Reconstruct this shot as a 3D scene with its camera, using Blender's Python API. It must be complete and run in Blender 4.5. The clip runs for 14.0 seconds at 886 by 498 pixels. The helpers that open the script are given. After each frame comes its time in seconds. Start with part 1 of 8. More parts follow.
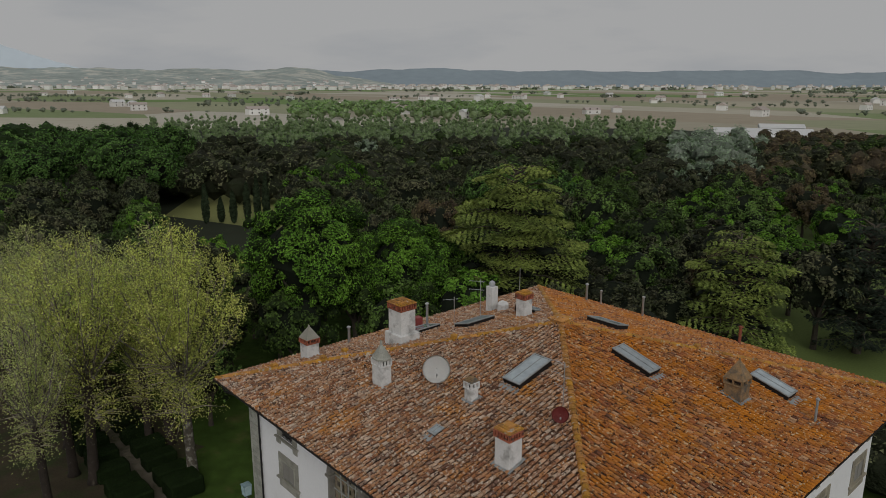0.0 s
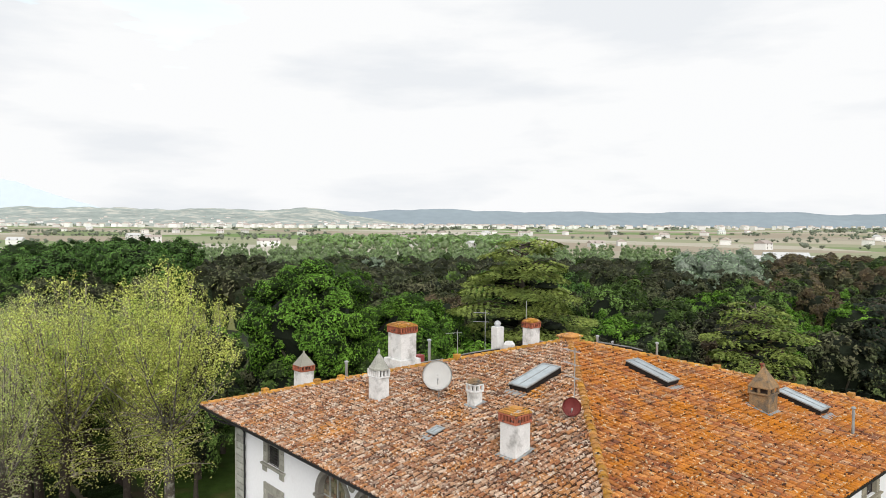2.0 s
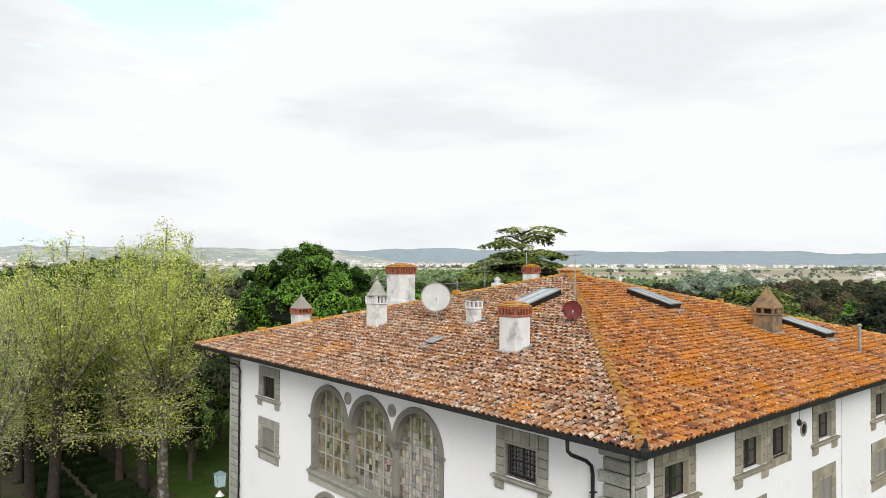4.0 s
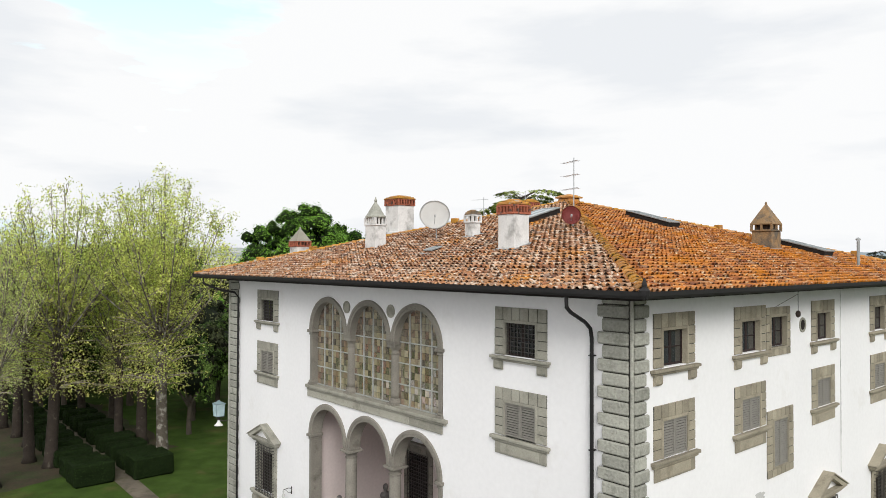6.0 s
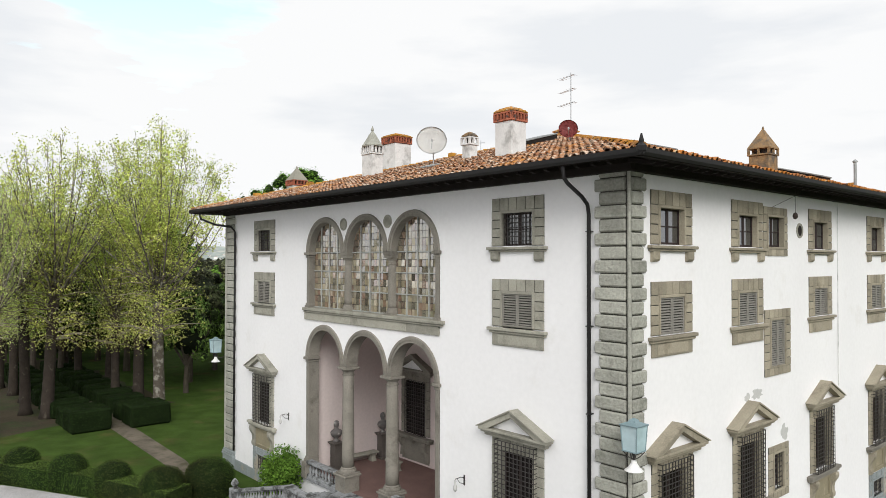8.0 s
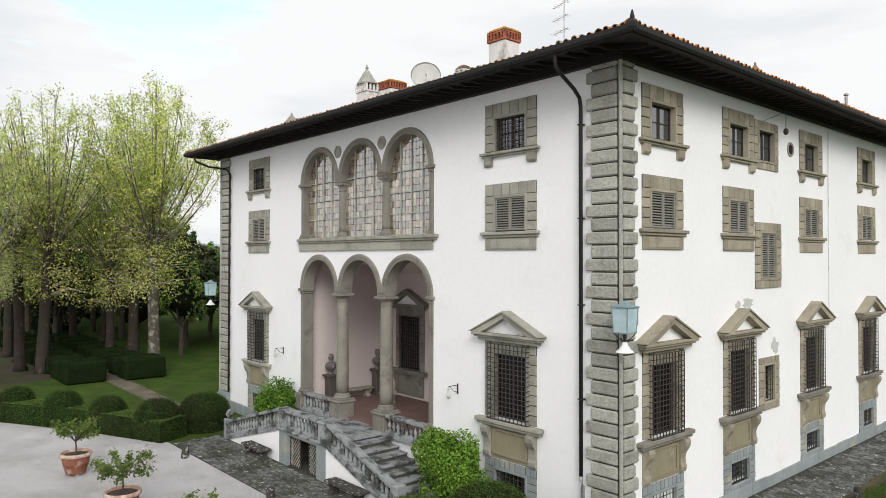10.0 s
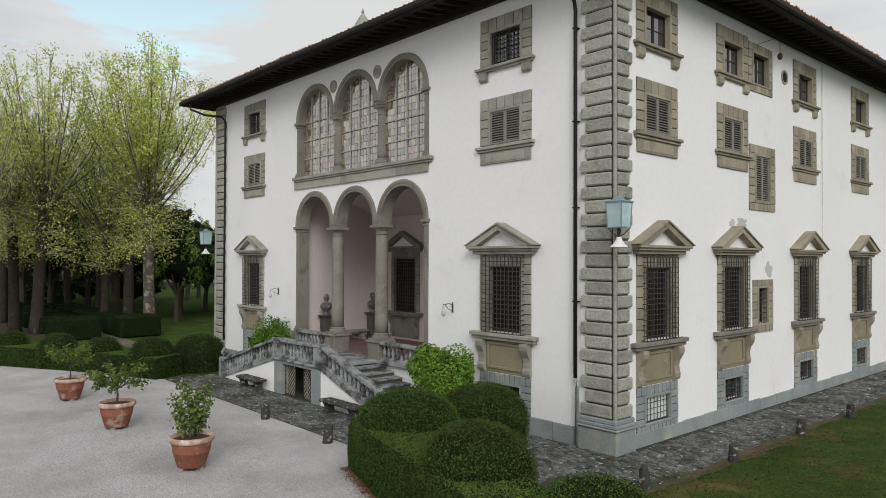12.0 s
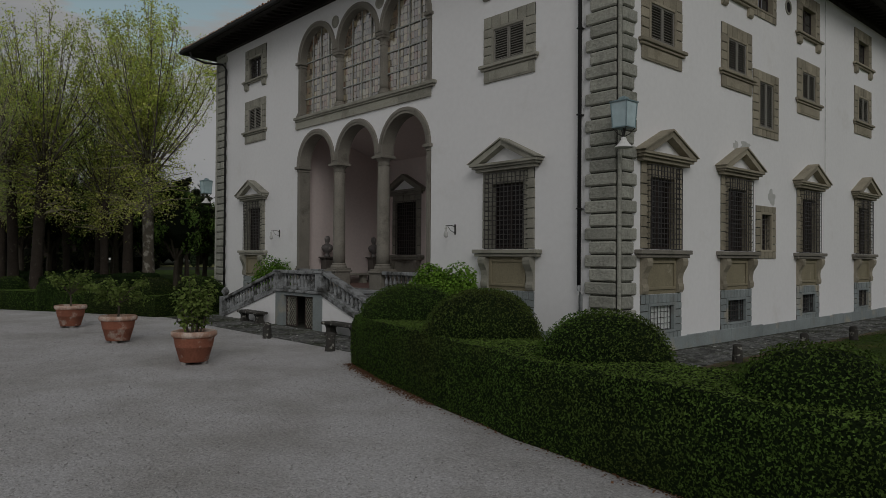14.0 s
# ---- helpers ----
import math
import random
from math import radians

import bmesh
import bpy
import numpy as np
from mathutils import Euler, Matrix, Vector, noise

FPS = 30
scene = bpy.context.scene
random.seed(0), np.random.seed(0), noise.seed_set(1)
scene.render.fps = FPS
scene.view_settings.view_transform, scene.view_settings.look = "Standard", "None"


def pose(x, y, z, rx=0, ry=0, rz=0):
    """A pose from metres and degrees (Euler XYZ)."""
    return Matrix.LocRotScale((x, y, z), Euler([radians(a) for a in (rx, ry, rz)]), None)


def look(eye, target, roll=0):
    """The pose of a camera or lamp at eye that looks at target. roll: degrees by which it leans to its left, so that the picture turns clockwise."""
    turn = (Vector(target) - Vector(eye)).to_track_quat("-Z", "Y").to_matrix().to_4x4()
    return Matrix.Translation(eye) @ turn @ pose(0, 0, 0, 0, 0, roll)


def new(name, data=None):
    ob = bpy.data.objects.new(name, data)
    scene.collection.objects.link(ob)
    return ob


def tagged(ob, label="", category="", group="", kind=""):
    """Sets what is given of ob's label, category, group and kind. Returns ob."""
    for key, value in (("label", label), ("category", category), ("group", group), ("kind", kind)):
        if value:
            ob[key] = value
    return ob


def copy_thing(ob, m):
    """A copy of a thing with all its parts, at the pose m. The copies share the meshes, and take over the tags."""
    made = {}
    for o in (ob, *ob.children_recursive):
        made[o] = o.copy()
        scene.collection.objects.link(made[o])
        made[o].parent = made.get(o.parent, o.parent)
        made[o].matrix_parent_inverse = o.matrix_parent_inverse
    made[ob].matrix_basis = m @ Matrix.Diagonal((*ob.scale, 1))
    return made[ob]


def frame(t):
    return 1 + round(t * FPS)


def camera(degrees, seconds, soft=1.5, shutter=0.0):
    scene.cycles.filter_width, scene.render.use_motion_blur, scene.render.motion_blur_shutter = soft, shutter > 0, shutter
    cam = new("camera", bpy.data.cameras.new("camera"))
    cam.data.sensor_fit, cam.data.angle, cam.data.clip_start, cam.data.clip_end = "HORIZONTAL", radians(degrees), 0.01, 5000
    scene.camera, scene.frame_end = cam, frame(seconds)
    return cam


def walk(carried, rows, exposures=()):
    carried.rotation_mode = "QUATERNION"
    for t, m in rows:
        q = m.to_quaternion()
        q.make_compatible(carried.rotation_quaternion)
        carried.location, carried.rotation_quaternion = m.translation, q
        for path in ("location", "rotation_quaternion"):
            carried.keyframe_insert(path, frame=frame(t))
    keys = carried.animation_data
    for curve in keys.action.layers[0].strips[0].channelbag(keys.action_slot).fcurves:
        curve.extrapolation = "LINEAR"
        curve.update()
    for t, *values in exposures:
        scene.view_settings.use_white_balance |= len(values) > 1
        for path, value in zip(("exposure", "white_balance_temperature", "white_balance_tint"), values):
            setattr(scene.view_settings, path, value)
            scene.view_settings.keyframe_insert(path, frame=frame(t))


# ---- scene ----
cam = camera(64.9, 14.0, soft=0.6)
PATH = [
    (0, (10.813, -16.52, 30.429), (9.357, -15.232, 29.959), 0.1),
    (0.5, (10.83, -16.322, 28.741), (9.351, -15.028, 28.371), -0.0),
    (1, (10.851, -16.269, 26.895), (9.355, -14.967, 26.634), 0.1),
    (1.5, (10.851, -16.194, 25.259), (9.344, -14.889, 25.091), 0.2),
    (2, (10.783, -16.112, 23.514), (9.271, -14.805, 23.436), 0.3),
    (4.5, (10.745, -15.899, 16.914), (9.23, -14.593, 16.954), 0.3),
    (5, (10.735, -15.893, 15.964), (9.221, -14.587, 16.007), 0.3),
    (5.5, (10.697, -15.87, 15.076), (9.183, -14.563, 15.117), 0.2),
    (6, (10.692, -15.838, 14.18), (9.179, -14.53, 14.217), 0.2),
    (6.5, (10.672, -15.824, 13.295), (9.16, -14.515, 13.331), 0.2),
    (7, (10.652, -15.77, 12.356), (9.14, -14.461, 12.393), 0.2),
    (7.5, (10.636, -15.772, 11.523), (9.127, -14.46, 11.562), 0.2),
    (8, (10.626, -15.74, 10.795), (9.118, -14.427, 10.83), 0.1),
    (10.5, (10.785, -15.744, 7.177), (9.286, -14.42, 7.207), 0.1),
    (11, (10.798, -15.786, 6.521), (9.3, -14.461, 6.553), 0.1),
    (11.5, (10.797, -15.768, 5.869), (9.302, -14.44, 5.9), 0.2),
    (12, (10.778, -15.703, 5.164), (9.285, -14.373, 5.194), 0.2),
    (12.5, (10.727, -15.679, 4.559), (9.234, -14.348, 4.584), 0.2),
    (13, (10.664, -15.692, 3.823), (9.172, -14.361, 3.85), 0.3),
    (13.5, (10.594, -15.739, 3.224), (9.104, -14.405, 3.248), 0.3),
    (14, (10.611, -15.728, 2.678), (9.121, -14.394, 2.699), 0.4),
]
# exposure of the film's own fade in and out
FADE = [(0.0, -1.12), (0.5, -0.53), (1.0, 0.0), (1.4, 0.3), (11.2, 0.27), (11.5, 0.14), (12.0, -0.14), (12.5, -0.46), (13.0, -0.82), (13.5, -1.18), (14.0, -1.58)]
walk(cam, [(t, look(eye, target, roll)) for t, eye, target, roll in PATH], FADE)

# ---------------------------------------------------------------- light
world = bpy.data.worlds.new("overcast_sky")
scene.world = world
world.use_nodes = True
wn, wl = world.node_tree.nodes, world.node_tree.links
wn.clear()
SUN_EL, SUN_AZ = 32.0, 123.0   # the sun stands behind the cloud, over the forecourt


def wnode(kind, **props):
    n = wn.new(kind)
    for k, v in props.items():
        if k in n.inputs:
            n.inputs[k].default_value = v
    return n


sky = wn.new("ShaderNodeTexSky")
sky.sky_type = "NISHITA"
sky.sun_disc = False
sky.sun_elevation, sky.sun_rotation = radians(SUN_EL), radians(SUN_AZ)
blue = wn.new("ShaderNodeVectorMath")
blue.operation = "MULTIPLY"
blue.inputs[1].default_value = (0.30, 0.278, 0.205)
wl.new(sky.outputs[0], blue.inputs[0])
coord = wn.new("ShaderNodeTexCoord")
squash = wn.new("ShaderNodeMapping")
squash.inputs["Scale"].default_value = (1.0, 1.0, 4.5)
squash.inputs["Location"].default_value = (0.35, 0.1, 0.2)
wl.new(coord.outputs["Generated"], squash.inputs[0])
veil = wnode("ShaderNodeTexNoise", Scale=3.1, Detail=7.0, Roughness=0.52)
gaps = wnode("ShaderNodeTexNoise", Scale=6.5, Detail=6.0, Roughness=0.55)
wl.new(squash.outputs[0], veil.inputs[0])
wl.new(squash.outputs[0], gaps.inputs[0])
grey = wn.new("ShaderNodeValToRGB")
grey.color_ramp.elements[0].position, grey.color_ramp.elements[0].color = 0.34, (0.69, 0.71, 0.735, 1)
grey.color_ramp.elements[1].position, grey.color_ramp.elements[1].color = 0.50, (0.79, 0.795, 0.80, 1)
wl.new(veil.outputs[0], grey.inputs[0])
# a torn gap in the cloud, with ragged edges, low in the sky beyond the avenue
away = wn.new("ShaderNodeVectorMath")
away.operation = "DISTANCE"
away.inputs[1].default_value = (-0.889, 0.285, 0.352)
wl.new(coord.outputs["Generated"], away.inputs[0])
ragged = wn.new("ShaderNodeMath")
ragged.operation = "MULTIPLY_ADD"
ragged.inputs[1].default_value = 0.34
wl.new(gaps.outputs[0], ragged.inputs[0])
wl.new(away.outputs["Value"], ragged.inputs[2])
hole = wn.new("ShaderNodeValToRGB")
hole.color_ramp.elements[0].position, hole.color_ramp.elements[0].color = 0.24, (0.2, 0.2, 0.2, 1)
hole.color_ramp.elements[1].position, hole.color_ramp.elements[1].color = 0.295, (1, 1, 1, 1)
wl.new(ragged.outputs[0], hole.inputs[0])
blend = wn.new("ShaderNodeMix")
blend.data_type = "RGBA"
wl.new(hole.outputs[0], blend.inputs["Factor"])
wl.new(blue.outputs[0], blend.inputs["A"])
wl.new(grey.outputs[0], blend.inputs["B"])
back = wn.new("ShaderNodeBackground")
back.inputs["Strength"].default_value = 1.0
wl.new(blend.outputs["Result"], back.inputs[0])
wout = wn.new("ShaderNodeOutputWorld")
wl.new(back.outputs[0], wout.inputs[0])

sun_data = bpy.data.lights.new("sun", "SUN")
sun_data.energy, sun_data.angle, sun_data.color = 1.95, radians(28), (1.0, 0.98, 0.955)
sun = new("sun", sun_data)
a, e = radians(SUN_AZ), radians(SUN_EL)
sun_way = Vector((math.sin(a) * math.cos(e), math.cos(a) * math.cos(e), math.sin(e)))
sun.matrix_world = Matrix.Translation((0, 0, 60)) @ sun_way.to_track_quat("Z", "Y").to_matrix().to_4x4()

# ---------------------------------------------------------------- materials


def mat(name, base, rough=0.8, metal=0.0, vary=0.18, scale=1.5, fine=40.0, bump=0.15, stain=None, stain_scale=0.5, stain_at=(0.55, 0.7),
        island=0.0, spec=0.3, ramp=None, bump_dist=0.02, tree=0.0, specks=()):
    """A surface: base colour, two scales of variation, a stain with its own shape, fine relief. island: spread of tone from piece to piece.
    specks: small growths and chips, rows of (colour, scale, from, to)."""
    m = bpy.data.materials.new(name)
    m.use_nodes = True
    n, l = m.node_tree.nodes, m.node_tree.links
    bsdf = n["Principled BSDF"]
    bsdf.inputs["Roughness"].default_value = rough
    bsdf.inputs["Metallic"].default_value = metal
    bsdf.inputs["Specular IOR Level"].default_value = spec
    geo = n.new("ShaderNodeNewGeometry")
    big = n.new("ShaderNodeTexNoise")
    big.inputs["Scale"].default_value, big.inputs["Detail"].default_value = scale, 6.0
    small = n.new("ShaderNodeTexNoise")
    small.inputs["Scale"].default_value, small.inputs["Detail"].default_value = fine, 4.0
    l.new(geo.outputs["Position"], big.inputs["Vector"])
    l.new(geo.outputs["Position"], small.inputs["Vector"])
    add = n.new("ShaderNodeMath")
    add.operation = "ADD"
    l.new(big.outputs[0], add.inputs[0])
    l.new(small.outputs[0], add.inputs[1])
    rng = n.new("ShaderNodeMapRange")
    rng.inputs["From Min"].default_value, rng.inputs["From Max"].default_value = 0.6, 1.4
    rng.inputs["To Min"].default_value, rng.inputs["To Max"].default_value = 1.0 - vary, 1.0 + vary
    l.new(add.outputs[0], rng.inputs["Value"])
    tone = rng.outputs[0]
    piece = None
    if island or ramp:
        info = n.new("ShaderNodeObjectInfo")
        both = n.new("ShaderNodeMath")
        both.operation = "ADD"
        l.new(geo.outputs["Random Per Island"], both.inputs[0])
        l.new(info.outputs["Random"], both.inputs[1])
        piece = n.new("ShaderNodeMath")
        piece.operation = "FRACT"
        l.new(both.outputs[0], piece.inputs[0])
    if island:
        spread = n.new("ShaderNodeMapRange")
        spread.inputs["To Min"].default_value, spread.inputs["To Max"].default_value = 1.0 - island, 1.0 + island
        l.new(piece.outputs[0], spread.inputs["Value"])
        times = n.new("ShaderNodeMath")
        times.operation = "MULTIPLY"
        l.new(tone, times.inputs[0])
        l.new(spread.outputs[0], times.inputs[1])
        tone = times.outputs[0]
    if tree:   # tone from one tree to the next
        each = n.new("ShaderNodeObjectInfo")
        wide = n.new("ShaderNodeMapRange")
        wide.inputs["To Min"].default_value, wide.inputs["To Max"].default_value = 1.0 - tree, 1.0 + tree
        l.new(each.outputs["Random"], wide.inputs["Value"])
        more = n.new("ShaderNodeMath")
        more.operation = "MULTIPLY"
        l.new(tone, more.inputs[0])
        l.new(wide.outputs[0], more.inputs[1])
        tone = more.outputs[0]
    if ramp:
        cr = n.new("ShaderNodeValToRGB")
        cr.color_ramp.interpolation = "LINEAR"
        while len(cr.color_ramp.elements) < len(ramp):
            cr.color_ramp.elements.new(0.5)
        for i, c in enumerate(ramp):
            cr.color_ramp.elements[i].position = i / (len(ramp) - 1)
            cr.color_ramp.elements[i].color = (*c, 1)
        l.new(piece.outputs[0], cr.inputs[0])
        colour = cr.outputs[0]
    else:
        rgb = n.new("ShaderNodeRGB")
        rgb.outputs[0].default_value = (*base, 1)
        colour = rgb.outputs[0]
    if stain:
        sn = n.new("ShaderNodeTexNoise")
        sn.inputs["Scale"].default_value, sn.inputs["Detail"].default_value, sn.inputs["Roughness"].default_value = stain_scale, 9.0, 0.65
        l.new(geo.outputs["Position"], sn.inputs["Vector"])
        sr = n.new("ShaderNodeMapRange")
        sr.inputs["From Min"].default_value, sr.inputs["From Max"].default_value = stain_at
        l.new(sn.outputs[0], sr.inputs["Value"])
        mx = n.new("ShaderNodeMix")
        mx.data_type = "RGBA"
        mx.inputs["B"].default_value = (*stain, 1)
        l.new(sr.outputs[0], mx.inputs["Factor"])
        l.new(colour, mx.inputs["A"])
        colour = mx.outputs["Result"]
    for i, (tint, size, lo, hi) in enumerate(specks):
        spot = n.new("ShaderNodeTexNoise")
        spot.inputs["Scale"].default_value, spot.inputs["Detail"].default_value = size, 3.0
        shift = n.new("ShaderNodeVectorMath")
        shift.operation = "ADD"
        shift.inputs[1].default_value = (17.0 * i + 3.0, 5.0 * i, 11.0)
        l.new(geo.outputs["Position"], shift.inputs[0])
        l.new(shift.outputs[0], spot.inputs["Vector"])
        edge_ = n.new("ShaderNodeMapRange")
        edge_.inputs["From Min"].default_value, edge_.inputs["From Max"].default_value = lo, hi
        l.new(spot.outputs[0], edge_.inputs["Value"])
        over = n.new("ShaderNodeMix")
        over.data_type = "RGBA"
        over.inputs["B"].default_value = (*tint, 1)
        l.new(edge_.outputs[0], over.inputs["Factor"])
        l.new(colour, over.inputs["A"])
        colour = over.outputs["Result"]
    scale_c = n.new("ShaderNodeVectorMath")
    scale_c.operation = "SCALE"
    l.new(colour, scale_c.inputs[0])
    l.new(tone, scale_c.inputs["Scale"])
    l.new(scale_c.outputs[0], bsdf.inputs["Base Color"])
    if bump:
        bm_ = n.new("ShaderNodeBump")
        bm_.inputs["Strength"].default_value, bm_.inputs["Distance"].default_value = bump, bump_dist
        l.new(small.outputs[0], bm_.inputs["Height"])
        l.new(bm_.outputs[0], bsdf.inputs["Normal"])
    return m


def leaf_mat(name, base, vary=0.45, hue=None, through_light=0.25, tree=0.0):
    """Leaves: tone from leaf to leaf and from clump to clump, some light let through."""
    m = mat(name, base, rough=0.75, vary=0.25, scale=0.35, fine=2.2, bump=0, island=vary, spec=0.08,
            stain=hue, stain_scale=0.22, stain_at=(0.45, 0.62), tree=tree)
    n, l = m.node_tree.nodes, m.node_tree.links
    bsdf, out = n["Principled BSDF"], n["Material Output"]
    tr = n.new("ShaderNodeBsdfTranslucent")
    sift = n.new("ShaderNodeVectorMath")                 # what comes through a leaf is greener than what it mirrors
    sift.operation = "MULTIPLY"
    sift.inputs[1].default_value = (0.52, 1.0, 0.40)
    l.new(bsdf.inputs["Base Color"].links[0].from_socket, sift.inputs[0])
    l.new(sift.outputs[0], tr.inputs["Color"])
    mix = n.new("ShaderNodeMixShader")
    mix.inputs[0].default_value = through_light
    l.new(bsdf.outputs[0], mix.inputs[1])
    l.new(tr.outputs[0], mix.inputs[2])
    l.new(mix.outputs[0], out.inputs["Surface"])
    return m


SERENA_D = mat("brown_grey_sandstone", (0.215, 0.20, 0.17), 0.85, vary=0.28, scale=1.2, fine=25, bump=0.3, island=0.12, stain=(0.12, 0.11, 0.09), stain_scale=1.4)
PLASTER = mat("lime_plaster", (0.825, 0.82, 0.82), 0.9, vary=0.04, scale=0.35, fine=6, bump=0.08, stain=(0.73, 0.715, 0.69), stain_scale=0.5, stain_at=(0.58, 0.8))
PINK = mat("pink_plaster", (0.62, 0.54, 0.515), 0.9, vary=0.08, scale=0.5, fine=8, bump=0.08)
SERENA = mat("grey_sandstone", (0.315, 0.305, 0.255), 0.85, vary=0.22, scale=1.2, fine=25, bump=0.3, island=0.16, stain=(0.19, 0.185, 0.15), stain_scale=1.6, stain_at=(0.5, 0.72))
SERENA_T = mat("tan_sandstone", (0.31, 0.278, 0.21), 0.85, vary=0.25, scale=1.2, fine=25, bump=0.3, island=0.18, stain=(0.19, 0.165, 0.12), stain_scale=1.4)
QUOIN = mat("rusticated_sandstone", (0.335, 0.335, 0.29), 0.9, vary=0.30, scale=1.6, fine=14, bump=0.8, island=0.18, stain=(0.20, 0.205, 0.17), stain_scale=1.3, bump_dist=0.05)
BLUE_STONE = mat("blue_grey_stone", (0.245, 0.275, 0.275), 0.8, vary=0.25, specks=[((0.37, 0.34, 0.27), 0.9, 0.56, 0.68)], scale=1.0, fine=20, bump=0.2, island=0.08, stain=(0.22, 0.23, 0.22), stain_scale=1.2)
PANEL = mat("ochre_panel_stone", (0.255, 0.225, 0.15), 0.85, vary=0.2, scale=1.5, fine=20, bump=0.2, stain=(0.42, 0.38, 0.29), stain_scale=1.8, stain_at=(0.6, 0.68))
STEPSTONE = mat("worn_stair_stone", (0.267, 0.277, 0.281), 0.85, vary=0.35, scale=2.0, fine=22, bump=0.25, stain=(0.065, 0.066, 0.062), stain_scale=1.9, stain_at=(0.48, 0.60))
TILE_RAMP = [(0.37, 0.165, 0.075), (0.27, 0.115, 0.062), (0.46, 0.27, 0.165), (0.15, 0.075, 0.05), (0.56, 0.43, 0.33), (0.44, 0.215, 0.095), (0.34, 0.20, 0.13), (0.40, 0.18, 0.075), (0.47, 0.33, 0.23), (0.26, 0.12, 0.065), (0.42, 0.21, 0.10)]
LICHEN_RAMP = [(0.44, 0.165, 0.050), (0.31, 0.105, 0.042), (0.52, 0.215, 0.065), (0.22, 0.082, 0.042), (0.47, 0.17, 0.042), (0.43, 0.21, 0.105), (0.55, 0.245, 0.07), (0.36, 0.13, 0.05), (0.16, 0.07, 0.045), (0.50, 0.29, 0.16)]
TILE = mat("clay_roof_tile", (0.4, 0.2, 0.1), 0.9, vary=0.35, scale=1.3, fine=14, bump=0.6, spec=0.15, ramp=TILE_RAMP,
           stain=(0.50, 0.205, 0.035), stain_scale=0.45, stain_at=(0.54, 0.70), specks=[((0.60, 0.50, 0.40), 7.0, 0.55, 0.64), ((0.045, 0.030, 0.024), 9.0, 0.57, 0.64)])
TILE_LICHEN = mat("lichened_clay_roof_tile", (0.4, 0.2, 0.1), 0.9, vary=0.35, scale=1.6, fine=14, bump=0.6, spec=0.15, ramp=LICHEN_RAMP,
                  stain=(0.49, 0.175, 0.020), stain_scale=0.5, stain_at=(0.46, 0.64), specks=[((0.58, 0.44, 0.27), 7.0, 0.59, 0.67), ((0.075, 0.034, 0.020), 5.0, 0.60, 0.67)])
RIDGE = mat("lichened_ridge_tile", (0.42, 0.20, 0.06), 0.9, vary=0.4, scale=1.6, fine=16, bump=0.6, island=0.25, stain=(0.44, 0.22, 0.03), stain_scale=1.1, stain_at=(0.46, 0.60), specks=[((0.42, 0.37, 0.30), 4.0, 0.62, 0.70), ((0.05, 0.035, 0.025), 8.0, 0.60, 0.67)])
# pan tiles: the shade between the covers is put into their dark colour
PAN = mat("shaded_clay_pan_tile", (0.085, 0.045, 0.026), 0.95, vary=0.4, scale=1.2, fine=14, bump=0.3)
BRICK = mat("red_brick", (0.33, 0.105, 0.06), 0.9, vary=0.35, scale=3, fine=30, bump=0.3, island=0.25, specks=[((0.10, 0.06, 0.05), 6.0, 0.56, 0.64)])
CHIM = mat("weathered_chimney_render", (0.68, 0.675, 0.66), 0.9, vary=0.16, scale=2.0, fine=18, bump=0.25, stain=(0.24, 0.235, 0.22), stain_scale=1.3, stain_at=(0.50, 0.72))
CHIM_OLD = mat("lichened_chimney_render", (0.27, 0.175, 0.09), 0.95, vary=0.4, scale=3.0, fine=18, bump=0.4, stain=(0.12, 0.105, 0.085), stain_scale=2.2, stain_at=(0.46, 0.62))
LEAD = mat("lead_flashing", (0.30, 0.315, 0.315), 0.55, vary=0.3, scale=3, fine=20, bump=0.1, metal=0.2, stain=(0.14, 0.14, 0.13), stain_scale=2.0)
IRON = mat("weathered_wrought_iron", (0.055, 0.051, 0.048), 0.55, vary=0.3, scale=4, fine=30, bump=0.1, metal=0.2)
RUST = mat("dark_brown_paint", (0.05, 0.035, 0.03), 0.6, vary=0.25, scale=4, fine=30, bump=0.1)
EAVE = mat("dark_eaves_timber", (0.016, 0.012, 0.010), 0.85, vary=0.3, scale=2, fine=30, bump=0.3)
GUTTER = mat("dark_gutter_metal", (0.018, 0.017, 0.017), 0.6, vary=0.2, scale=3, fine=20, bump=0.05)
PALE_IRON = mat("pale_painted_iron", (0.35, 0.36, 0.335), 0.6, vary=0.25, scale=3, fine=25, bump=0.1, stain=(0.25, 0.24, 0.21), stain_scale=2.0)
SHUTTER = mat("weathered_grey_brown_shutter_paint", (0.225, 0.215, 0.19), 0.65, vary=0.15, scale=4, fine=40, bump=0.1)
DARKWOOD = mat("dark_window_timber", (0.024, 0.014, 0.012), 0.6, vary=0.25, scale=5, fine=40, bump=0.1)
# plaster of the rooms, dark in itself to stand for their dimness
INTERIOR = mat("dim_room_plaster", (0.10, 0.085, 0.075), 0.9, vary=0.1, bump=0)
STEEL = mat("galvanised_steel", (0.52, 0.53, 0.54), 0.4, metal=0.8, vary=0.1, scale=5, bump=0.05)
DISHWHITE = mat("white_dish_enamel", (0.74, 0.74, 0.72), 0.45, vary=0.06, scale=3, bump=0)
DISHRED = mat("oxide_red_dish", (0.26, 0.055, 0.05), 0.55, vary=0.12, scale=3, bump=0)
LANTERN = mat("verdigris_lantern_metal", (0.20, 0.28, 0.30), 0.5, vary=0.15, scale=6, bump=0.05)
